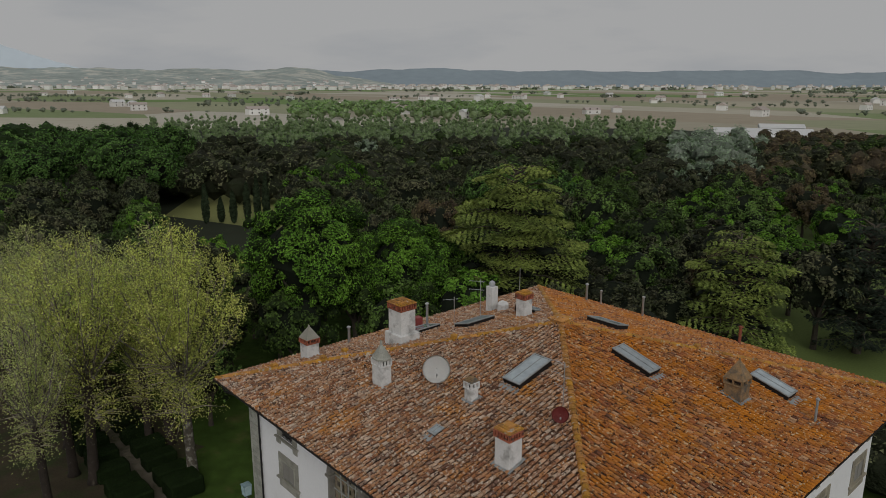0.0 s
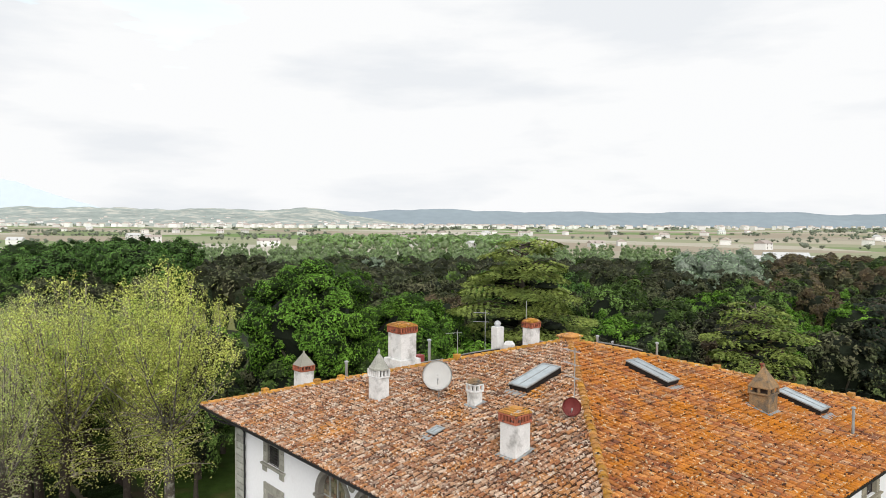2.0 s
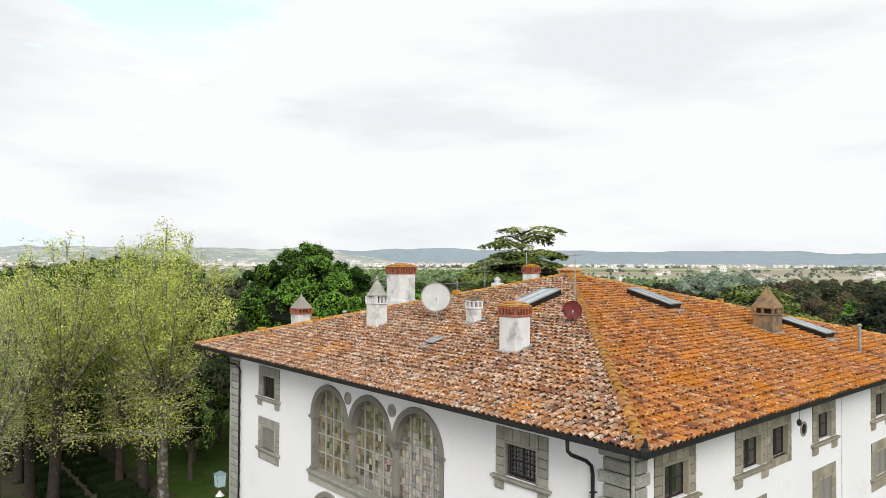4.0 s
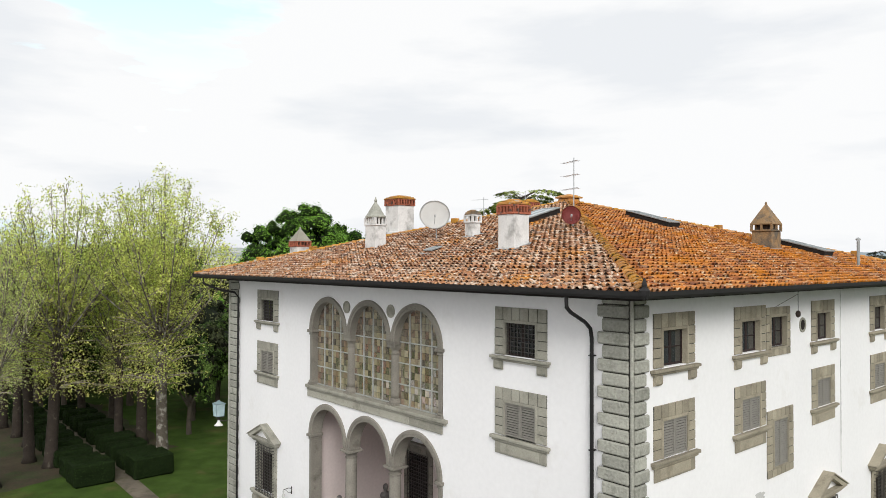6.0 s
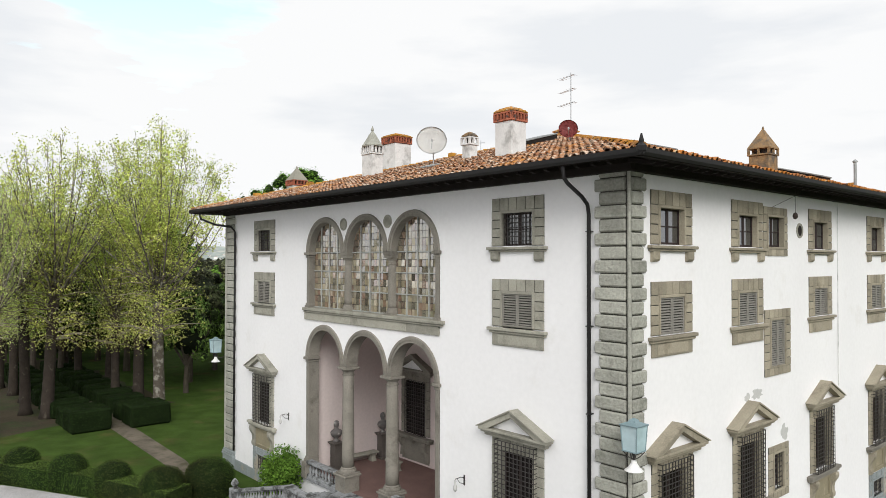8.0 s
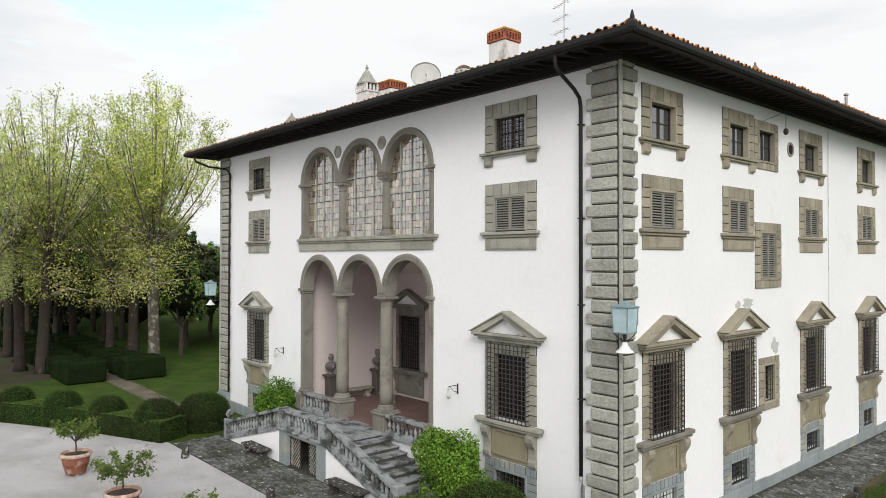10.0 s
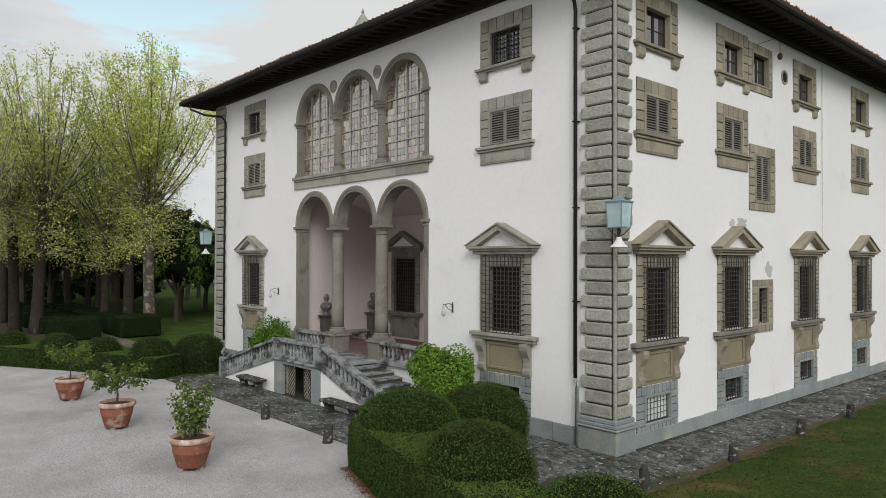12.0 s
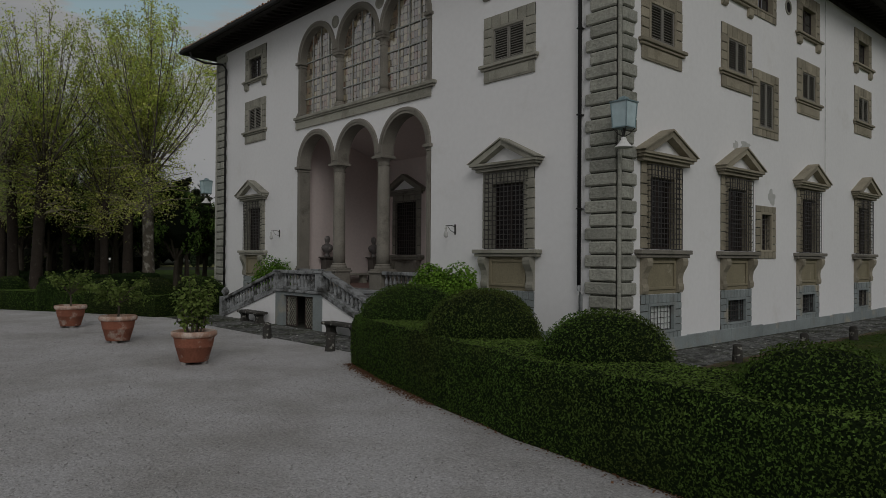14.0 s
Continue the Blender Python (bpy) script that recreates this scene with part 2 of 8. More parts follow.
TERRA_PALE = mat("bleached_terracotta", (0.40, 0.245, 0.18), 0.9, vary=0.3, scale=3, fine=25, bump=0.25, stain=(0.52, 0.42, 0.36), stain_scale=3.0, stain_at=(0.48, 0.60))
TERRA = mat("terracotta", (0.26, 0.10, 0.062), 0.9, vary=0.28, scale=3, fine=25, bump=0.25, stain=(0.44, 0.33, 0.27), stain_scale=2.6, stain_at=(0.54, 0.64))
STONE_JOINT = mat("dark_stone_joint", (0.07, 0.068, 0.058), 0.95, vary=0.2, scale=3, fine=20, bump=0.2)
SOIL = mat("potting_soil", (0.06, 0.045, 0.035), 1.0, vary=0.3, fine=40, bump=0.5)
GRAVEL = mat("pale_gravel", (0.545, 0.535, 0.54), 0.95, vary=0.5, scale=22, fine=60, bump=1.0, stain=(0.38, 0.365, 0.35), stain_scale=0.35, stain_at=(0.42, 0.66), bump_dist=0.04)
LITTER = mat("rusty_leaf_litter", (0.15, 0.076, 0.04), 0.95, vary=0.35, scale=3, fine=30, bump=0.5, island=0.3)
PATHM = mat("path_gravel", (0.155, 0.13, 0.102), 0.95, vary=0.4, scale=0.6, fine=20, bump=0.4, stain=(0.07, 0.065, 0.038), stain_scale=0.9, stain_at=(0.45, 0.65))
COBBLE = mat("paving_cobble", (0.125, 0.127, 0.122), 0.9, vary=0.5, scale=0.9, fine=18, bump=0.6, island=0.45, stain=(0.058, 0.063, 0.046), stain_scale=0.7, stain_at=(0.47, 0.60), specks=[((0.42, 0.42, 0.40), 6.0, 0.62, 0.70)])
BOLLARD = mat("weathered_bollard_stone", (0.05, 0.047, 0.042), 0.95, specks=[((0.30, 0.29, 0.26), 7.0, 0.58, 0.66)], vary=0.4, scale=3, fine=22, bump=0.4, stain=(0.035, 0.036, 0.032), stain_scale=2.5)
JOINT = mat("paving_joint_dirt", (0.045, 0.047, 0.036), 0.95, vary=0.4, scale=1, fine=20, bump=0.4)
BARK = mat("dark_plane_bark", (0.034, 0.026, 0.020), 0.9, vary=0.4, scale=2.5, fine=14, bump=0.6, stain=(0.085, 0.072, 0.056), stain_scale=2.2, stain_at=(0.58, 0.68))
BARK_PALE = mat("mottled_plane_bark", (0.085, 0.072, 0.056), 0.9, vary=0.35, scale=2.5, fine=14, bump=0.5, stain=(0.25, 0.235, 0.20), stain_scale=2.6, stain_at=(0.50, 0.60))
BARK_SHOOT = mat("pale_plane_shoot", (0.34, 0.31, 0.23), 0.9, vary=0.35, scale=1.5, fine=14, bump=0.3, stain=(0.13, 0.11, 0.08), stain_scale=0.8, stain_at=(0.45, 0.6))
BARK_D = mat("dark_bark", (0.085, 0.07, 0.055), 0.95, vary=0.3, scale=2.5, fine=14, bump=0.5)
MARBLE = mat("weathered_marble", (0.29, 0.275, 0.26), 0.6, vary=0.2, scale=5, fine=30, bump=0.1, stain=(0.13, 0.12, 0.11), stain_scale=4)
BUSTSTONE = mat("weathered_bust_stone", (0.13, 0.12, 0.115), 0.45, vary=0.3, scale=5, fine=30, bump=0.15, stain=(0.30, 0.29, 0.27), stain_scale=5, stain_at=(0.55, 0.68))
PEDESTAL = mat("dark_pedestal_stone", (0.10, 0.088, 0.078), 0.7, vary=0.25, scale=3, fine=22, bump=0.2)
FLOORRED = mat("red_tile_floor", (0.17, 0.105, 0.092), 0.7, vary=0.2, scale=1.5, fine=15, bump=0.1, island=0.1)
PATCH = mat("bare_grey_render", (0.50, 0.50, 0.48), 0.95, vary=0.12, scale=4, fine=20, bump=0.2)


def glass_mat(name, tint, rough=0.08):
    m = mat(name, tint, rough=rough, vary=0.25, scale=1.3, fine=3.0, bump=0.04, spec=0.5, island=0.3)
    m.node_tree.nodes["Principled BSDF"].inputs["IOR"].default_value = 2.1   # two faces of old glass
    return m


WINDOW_GLASS = glass_mat("dark_window_glass", (0.025, 0.028, 0.033), 0.05)
WINDOW_GLASS.node_tree.nodes["Principled BSDF"].inputs["IOR"].default_value = 2.7
# pale base colour carries part of the sky's reflection
SKYLIGHT_GLASS = glass_mat("skylight_glass", (0.30, 0.345, 0.365), 0.12)
PALE_GLASS = glass_mat("whitened_cellar_glass", (0.58, 0.60, 0.58), 0.35)
DIM_GLASS = mat("dim_barred_window_glass", (0.012, 0.009, 0.009), 0.25, vary=0.3, scale=1.3, fine=3, bump=0.03, spec=0.25)
# stone of the stair risers, much darker than the treads
RISER = mat("dark_stair_riser", (0.075, 0.075, 0.068), 0.95, vary=0.35, scale=2.0, fine=20, bump=0.3)
LANTERN_GLASS = glass_mat("milky_lantern_glass", (0.40, 0.53, 0.56), 0.2)
LEADED = mat("leaded_glass_quarry", (0.2, 0.2, 0.2), rough=0.08, vary=0.3, scale=2, fine=8, bump=0.08, spec=1.0,
             ramp=[(0.30, 0.25, 0.16), (0.40, 0.34, 0.22), (0.12, 0.10, 0.075), (0.22, 0.12, 0.08), (0.44, 0.39, 0.27), (0.07, 0.05, 0.036), (0.32, 0.30, 0.22), (0.27, 0.17, 0.11), (0.17, 0.155, 0.115), (0.36, 0.30, 0.19)])

LEADED.node_tree.nodes["Principled BSDF"].inputs["IOR"].default_value = 2.3

LEAF_PLANE = leaf_mat("spring_plane_leaf", (0.67, 0.605, 0.20), vary=0.62, hue=(0.55, 0.515, 0.165), through_light=0.45)
LEAF_BUD = leaf_mat("opening_plane_bud", (0.70, 0.64, 0.29), vary=0.45, hue=(0.50, 0.49, 0.22), through_light=0.5)
LEAF_OAK = leaf_mat("fresh_green_leaf", (0.145, 0.275, 0.036), vary=0.65, hue=(0.085, 0.175, 0.026), tree=0.2)
LEAF_HOLM = leaf_mat("dark_evergreen_leaf", (0.082, 0.096, 0.046), vary=0.6, hue=(0.105, 0.102, 0.058), through_light=0.1, tree=0.45)
LEAF_MID = leaf_mat("mid_green_leaf", (0.11, 0.175, 0.042), vary=0.6, hue=(0.08, 0.135, 0.034), through_light=0.15, tree=0.4)
LEAF_BROWN = leaf_mat("bronze_bud_leaf", (0.16, 0.118, 0.068), vary=0.4, hue=(0.14, 0.12, 0.065))
LEAF_POPLAR = leaf_mat("pale_poplar_leaf", (0.21, 0.32, 0.105), vary=0.45, hue=(0.27, 0.36, 0.19))
LEAF_SILVER = leaf_mat("silver_grey_leaf", (0.26, 0.32, 0.225), hue=(0.29, 0.33, 0.26))
LEAF_PINE = leaf_mat("umbrella_pine_needles", (0.11, 0.20, 0.05), vary=0.6, hue=(0.07, 0.14, 0.036))
LEAF_CEDAR = leaf_mat("cedar_needles", (0.215, 0.265, 0.062), vary=0.6, hue=(0.14, 0.19, 0.048), through_light=0.05)
LEAF_CEDAR_B = leaf_mat("blue_cedar_needles", (0.034, 0.046, 0.030), vary=0.45, hue=(0.026, 0.036, 0.026), through_light=0.1)
LEAF_CYPRESS = leaf_mat("cypress_needles", (0.030, 0.045, 0.022), through_light=0.05)
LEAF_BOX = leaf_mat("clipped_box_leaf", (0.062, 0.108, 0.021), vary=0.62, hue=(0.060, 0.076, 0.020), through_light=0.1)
# copy of the box leaf with shade put into its darker colour
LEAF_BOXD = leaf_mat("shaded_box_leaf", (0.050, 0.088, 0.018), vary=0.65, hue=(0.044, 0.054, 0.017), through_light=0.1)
# leaf of the path's box blocks; the avenue's shade is in its dark colour
LEAF_BLOCK = leaf_mat("dark_clipped_leaf", (0.018, 0.033, 0.009), vary=0.6, hue=(0.013, 0.024, 0.007), through_light=0.05)
# paler green box leaf, on the hedge faces that point up
LEAF_BOXTOP = leaf_mat("top_box_leaf", (0.105, 0.16, 0.034), vary=0.3, through_light=0.12)
LEAF_IVY = leaf_mat("bright_creeper_leaf", (0.125, 0.225, 0.03), vary=0.7, hue=(0.08, 0.155, 0.023), through_light=0.2)
LEAF_LEMON = leaf_mat("lemon_tree_leaf", (0.125, 0.165, 0.045), through_light=0.2)
# leaf of the far tree lines, paled: distance haze put into the colour
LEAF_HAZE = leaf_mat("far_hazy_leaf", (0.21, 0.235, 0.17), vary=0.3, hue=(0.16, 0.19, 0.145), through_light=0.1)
# the foliage as a mass behind the leaves, darkened for the shade between them: clumps with deep, fine relief
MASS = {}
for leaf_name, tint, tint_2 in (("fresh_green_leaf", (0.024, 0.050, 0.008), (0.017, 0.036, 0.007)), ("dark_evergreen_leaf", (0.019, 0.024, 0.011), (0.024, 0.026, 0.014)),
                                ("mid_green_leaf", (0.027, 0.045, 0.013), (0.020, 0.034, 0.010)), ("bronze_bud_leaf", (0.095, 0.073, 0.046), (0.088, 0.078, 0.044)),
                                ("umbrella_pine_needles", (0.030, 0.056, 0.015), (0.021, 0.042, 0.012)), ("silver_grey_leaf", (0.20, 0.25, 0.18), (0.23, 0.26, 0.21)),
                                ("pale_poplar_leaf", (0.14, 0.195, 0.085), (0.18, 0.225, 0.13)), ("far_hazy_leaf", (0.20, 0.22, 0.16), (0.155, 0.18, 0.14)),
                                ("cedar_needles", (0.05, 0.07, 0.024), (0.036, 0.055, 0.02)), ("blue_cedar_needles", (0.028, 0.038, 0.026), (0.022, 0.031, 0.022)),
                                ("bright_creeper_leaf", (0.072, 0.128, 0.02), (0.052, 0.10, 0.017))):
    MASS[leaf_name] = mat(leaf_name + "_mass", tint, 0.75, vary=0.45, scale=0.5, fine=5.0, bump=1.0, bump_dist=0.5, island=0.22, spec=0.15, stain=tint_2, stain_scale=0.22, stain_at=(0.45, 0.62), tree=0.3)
# body behind the box leaves: the shade between them is in its colour
BOXMASS = mat("shaded_box_mass", (0.012, 0.021, 0.007), 0.75, vary=0.5, scale=1.5, fine=38.0, bump=1.0, bump_dist=0.06, spec=0.04, stain=(0.016, 0.026, 0.008), stain_scale=0.8)
LEAF_TURF = leaf_mat("turf_blade", (0.046, 0.082, 0.013), vary=0.7, hue=(0.085, 0.078, 0.028), through_light=0.15)
# filling of the crowns, near black: their inner shade put into the colour
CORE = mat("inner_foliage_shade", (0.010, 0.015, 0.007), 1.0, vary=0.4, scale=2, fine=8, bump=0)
LAWN = mat("lawn_turf", (0.046, 0.080, 0.015), 1.0, vary=0.5, scale=0.8, fine=24, bump=0.9, stain=(0.085, 0.075, 0.028), stain_scale=0.3, stain_at=(0.54, 0.76), spec=0.1)
# turf of the side lawn: darker than the main lawn, with more brown patches
SIDE_TURF = mat("dark_side_turf", (0.036, 0.062, 0.011), 1.0, vary=0.6, scale=0.9, fine=26, bump=0.9, stain=(0.105, 0.082, 0.032), stain_scale=0.5, stain_at=(0.50, 0.68), spec=0.1)

# ---------------------------------------------------------------- mesh helpers


def obj(name, mesh, material, parent=None, label=""):
    if material and not mesh.materials:
        mesh.materials.append(material)
    ob = new(name, mesh)
    if parent:
        ob.parent = parent
    if label:
        ob["label"] = label
    return ob


def part(name, bm, material, parent=None, label="", smooth=False):
    me = bpy.data.meshes.new(name)
    bmesh.ops.recalc_face_normals(bm, faces=bm.faces)
    bm.to_mesh(me)
    bm.free()
    if smooth:
        me.polygons.foreach_set("use_smooth", [True] * len(me.polygons))
    return obj(name, me, material, parent, label)


def pymesh(name, verts, faces, material, parent=None, label="", smooth=False):
    me = bpy.data.meshes.new(name)
    me.from_pydata([tuple(v) for v in verts], [], faces)
    if smooth:
        me.polygons.foreach_set("use_smooth", [True] * len(me.polygons))
    return obj(name, me, material, parent, label)


def empty(name, m=None):
    ob = new(name)
    if m is not None:
        ob.matrix_basis = m
    return ob


def box(bm, x0, x1, y0, y1, z0, z1, bevel=0.0):
    res = bmesh.ops.create_cube(bm, size=1.0)
    for v in res["verts"]:
        v.co = Vector((x0 + (v.co.x + 0.5) * (x1 - x0), y0 + (v.co.y + 0.5) * (y1 - y0), z0 + (v.co.z + 0.5) * (z1 - z0)))
    if bevel > 0:
        edges = list({e for v in res["verts"] for e in v.link_edges})
        bmesh.ops.bevel(bm, geom=edges, offset=bevel, segments=1, affect="EDGES")
    return bm


def boxp(name, x0, x1, y0, y1, z0, z1, material, parent=None, bevel=0.012, label=""):
    return part(name, box(bmesh.new(), x0, x1, y0, y1, z0, z1, bevel), material, parent, label)


def prism(bm, poly, y0, y1):
    """Extrude a polygon of (x, z) from y0 to y1."""
    f = [bm.verts.new((x, y0, z)) for x, z in poly]
    b = [bm.verts.new((x, y1, z)) for x, z in poly]
    bm.faces.new(f)
    bm.faces.new(b[::-1])
    for i in range(len(poly)):
        j = (i + 1) % len(poly)
        bm.faces.new((f[j], f[i], b[i], b[j]))
    return bm


def prism_x(bm, poly, x0, x1):
    """Extrude a polygon of (y, z) from x0 to x1."""
    f = [bm.verts.new((x0, y, z)) for y, z in poly]
    b = [bm.verts.new((x1, y, z)) for y, z in poly]
    bm.faces.new(f)
    bm.faces.new(b[::-1])
    for i in range(len(poly)):
        j = (i + 1) % len(poly)
        bm.faces.new((f[j], f[i], b[i], b[j]))
    return bm


def lathe(bm, profile, seg=16, centre=(0, 0), start=0.0, close=True):
    """Turn a profile of (radius, z) about the z axis."""
    cx, cy = centre
    rings = []
    for r, z in profile:
        rings.append([bm.verts.new((cx + r * math.cos(start + 2 * math.pi * k / seg), cy + r * math.sin(start + 2 * math.pi * k / seg), z)) for k in range(seg)])
    for a_, b_ in zip(rings, rings[1:]):
        for k in range(seg):
            bm.faces.new((a_[k], a_[(k + 1) % seg], b_[(k + 1) % seg], b_[k]))
    if close:
        bm.faces.new(rings[0][::-1])
        bm.faces.new(rings[-1])
    return bm


def tube(bm, pts, radii, seg=6):
    """A tapered tube along points."""
    rings = []
    for i, p in enumerate(pts):
        p = Vector(p)
        d = (Vector(pts[min(i + 1, len(pts) - 1)]) - Vector(pts[max(i - 1, 0)])).normalized()
        u = d.orthogonal().normalized() if abs(d.z) > 0.99 else Vector((-d.y, d.x, 0)).normalized()
        w = d.cross(u)
        r = radii[i] if isinstance(radii, (list, tuple)) else radii
        rings.append([bm.verts.new(p + u * (r * math.cos(2 * math.pi * k / seg)) + w * (r * math.sin(2 * math.pi * k / seg))) for k in range(seg)])
    for a_, b_ in zip(rings, rings[1:]):
        for k in range(seg):
            bm.faces.new((a_[k], a_[(k + 1) % seg], b_[(k + 1) % seg], b_[k]))
    bm.faces.new(rings[0][::-1])
    bm.faces.new(rings[-1])
    return bm


def leaf_mesh(name, centres, normals, size, material, stretch=1.3, jitter=0.5, parent=None, seed=1, tris=False):
    """Many small leaves as one mesh: a quad for each centre, turned roughly along its normal."""
    rs = np.random.RandomState(seed)
    c = np.asarray(centres, float)
    k = len(c)
    nrm = np.asarray(normals, float) + rs.normal(0, jitter, (k, 3))
    nrm /= np.linalg.norm(nrm, axis=1)[:, None] + 1e-9
    ref = rs.normal(0, 1, (k, 3))
    u = np.cross(nrm, ref)
    u /= np.linalg.norm(u, axis=1)[:, None] + 1e-9
    v = np.cross(nrm, u)
    s = (np.asarray(size) * rs.uniform(0.6, 1.3, k))[:, None]
    u, v = u * s * 0.5 * stretch, v * s * 0.5
    if tris:
        verts = np.stack([c - u - v * 0.8, c + u - v * 0.2, c + v], 1).reshape(-1, 3)
        w = 3
    else:
        verts = np.stack([c - u, c - v, c + u, c + v], 1).reshape(-1, 3)
        w = 4
    me = bpy.data.meshes.new(name)
    me.vertices.add(k * w)
    me.vertices.foreach_set("co", verts.astype(np.float32).ravel())
    me.loops.add(k * w)
    me.loops.foreach_set("vertex_index", np.arange(k * w, dtype=np.int32))
    me.polygons.add(k)
    me.polygons.foreach_set("loop_start", np.arange(0, k * w, w, dtype=np.int32))
    me.polygons.foreach_set("loop_total", np.full(k, w, dtype=np.int32))
    me.update(calc_edges=True)
    me.validate()
    return obj(name, me, material, parent)

# ---------------------------------------------------------------- the villa
WX0, WX1, WY0, WY1 = -24.9, 0.0, 0.0, 25.75      # outer faces of the walls
EX0, EX1, EY0, EY1 = -26.27, 1.33, -1.45, 27.15  # edges of the eaves
EAVE_Z, PITCH, WALL_TOP = 13.42, 0.279, 13.42
PEAK = Vector(((EX0 + EX1) / 2, (EY0 + EY1) / 2, EAVE_Z + PITCH * (EX1 - EX0) / 2))
FRONT, SIDE = Matrix.Identity(4), pose(0, 0, 0, 0, 0, 90)   # facade frames: x along, -y outwards


def roof_z(x, y):
    return EAVE_Z + PITCH * min(EX1 - x, x - EX0, (y - EY0) * (EX1 - EX0) / (EY1 - EY0), (EY1 - y) * (EX1 - EX0) / (EY1 - EY0))


def wall_with_holes(name, x0, x1, z0, z1, holes, thick, material, m, label):
    """A wall from x0 to x1 with rectangular holes (x0, x1, z0, z1), with reveals; its face at y = 0, its back at y = thick."""
    xs = sorted({x0, x1, *[h[0] for h in holes], *[h[1] for h in holes]})
    zs = sorted({z0, z1, *[h[2] for h in holes], *[h[3] for h in holes]})
    bm = bmesh.new()
    grid = {}

    def v(i, j, y):
        if (i, j, y) not in grid:
            grid[i, j, y] = bm.verts.new((xs[i], y, zs[j]))
        return grid[i, j, y]
    solid = {}
    for i in range(len(xs) - 1):
        for j in range(len(zs) - 1):
            cx, cz = (xs[i] + xs[i + 1]) / 2, (zs[j] + zs[j + 1]) / 2
            solid[i, j] = not any(h[0] < cx < h[1] and h[2] < cz < h[3] for h in holes)
    for (i, j), s in solid.items():
        if not s:
            continue
        bm.faces.new((v(i, j, 0), v(i + 1, j, 0), v(i + 1, j + 1, 0), v(i, j + 1, 0)))
        bm.faces.new((v(i, j + 1, thick), v(i + 1, j + 1, thick), v(i + 1, j, thick), v(i, j, thick)))
        for di, dj, a_, b_ in ((-1, 0, (i, j), (i, j + 1)), (1, 0, (i + 1, j), (i + 1, j + 1)), (0, -1, (i, j), (i + 1, j)), (0, 1, (i, j + 1), (i + 1, j + 1))):
            if not solid.get((i + di, j + dj), False):
                bm.faces.new((v(*a_, 0), v(*b_, 0), v(*b_, thick), v(*a_, thick)))
    ob = part(name, bm, material)
    ob.matrix_basis = m
    return tagged(ob, label, "wall", kind="structure")


# piers: arch bays of the loggia and of the glazed gallery above it
BAY0, BAY = -16.63, 3.01
ARCHES = [BAY0 + BAY * (k + 0.5) for k in range(3)]
R_IN, R_OUT = 1.26, 1.50
LOG_FLOOR, LOG_SPRING, LOG_DEPTH = 1.40, 6.58, 4.7
GAL_SILL, GAL_SPRING = 8.74, 11.17
# windows: (facade, centre along it)
A_WIN, B_WIN = [-20.68, -3.97], [2.08, 6.66, 12.6, 18.72, 24.0]

holes_a = [(BAY0, BAY0 + 3 * BAY, LOG_FLOOR, LOG_SPRING + 1.52), (BAY0, BAY0 + 3 * BAY, GAL_SILL, GAL_SPRING + 1.52)]
holes_b = []
for cs, hs in ((A_WIN, holes_a), (B_WIN, holes_b)):
    for c in cs:
        hs += [(c - 0.64, c + 0.64, 11.27, 12.30), (c - 0.64, c + 0.64, 8.76, 9.80), (c - 0.66, c + 0.66, 2.93, 4.95), (c - 0.64, c + 0.64, 0.62, 1.33)]
holes_b += [(8.12, 9.34, 11.30, 12.34), (8.30, 9.40, 7.22, 8.80), (8.48, 9.26, 2.98, 4.22)]
wall_with_holes("wall_front", WX0, WX1, 0.0, WALL_TOP, holes_a, 0.5, PLASTER, FRONT, "white lime-plastered front wall of the villa")
wall_with_holes("wall_side", WY0 + 0.5, WY1, 0.0, WALL_TOP, holes_b, 0.5, PLASTER, SIDE, "white lime-plastered side wall of the villa")
tagged(boxp("wall_back", WX0, WX1 - 0.5, WY1 - 0.5, WY1, 0, WALL_TOP, PLASTER, None, 0), "plain white plastered back wall of the villa", "wall", kind="structure")
tagged(boxp("wall_far_side", WX0, WX0 + 0.5, WY0 + 0.5, WY1 - 0.5, 0, WALL_TOP, PLASTER, None, 0), "plain white plastered far side wall of the villa", "wall", kind="structure")
# rooms behind the openings, their dimness put into the plaster's dark colour
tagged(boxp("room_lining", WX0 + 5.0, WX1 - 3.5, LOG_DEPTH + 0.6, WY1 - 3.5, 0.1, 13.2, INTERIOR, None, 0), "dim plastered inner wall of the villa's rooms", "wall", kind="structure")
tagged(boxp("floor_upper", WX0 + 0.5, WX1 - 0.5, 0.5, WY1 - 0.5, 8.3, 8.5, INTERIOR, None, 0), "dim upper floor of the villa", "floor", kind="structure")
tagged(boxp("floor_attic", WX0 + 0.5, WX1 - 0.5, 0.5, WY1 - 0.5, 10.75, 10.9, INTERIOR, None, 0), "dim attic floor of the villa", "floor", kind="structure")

# plinth courses
for nm, x0, x1, m, top in (("front", -23.8, -16.7, FRONT, 0.52), ("front", -7.5, -1.06, FRONT, 0.52), ("side", 0.75, WY1, SIDE, 0.40)):
    base = tagged(empty("plinth_" + nm, m), "blue-grey stone plinth course at the foot of the wall", "plinth", kind="structure")
    x = x0
    while x < x1 - 0.05:
        w = min(random.uniform(0.9, 1.6), x1 - x)
        boxp("slab", x + 0.006, x + w - 0.006, -0.055, 0.0, 0.0, top + random.uniform(-0.02, 0.02), BLUE_STONE, base, 0.012)
        x += w


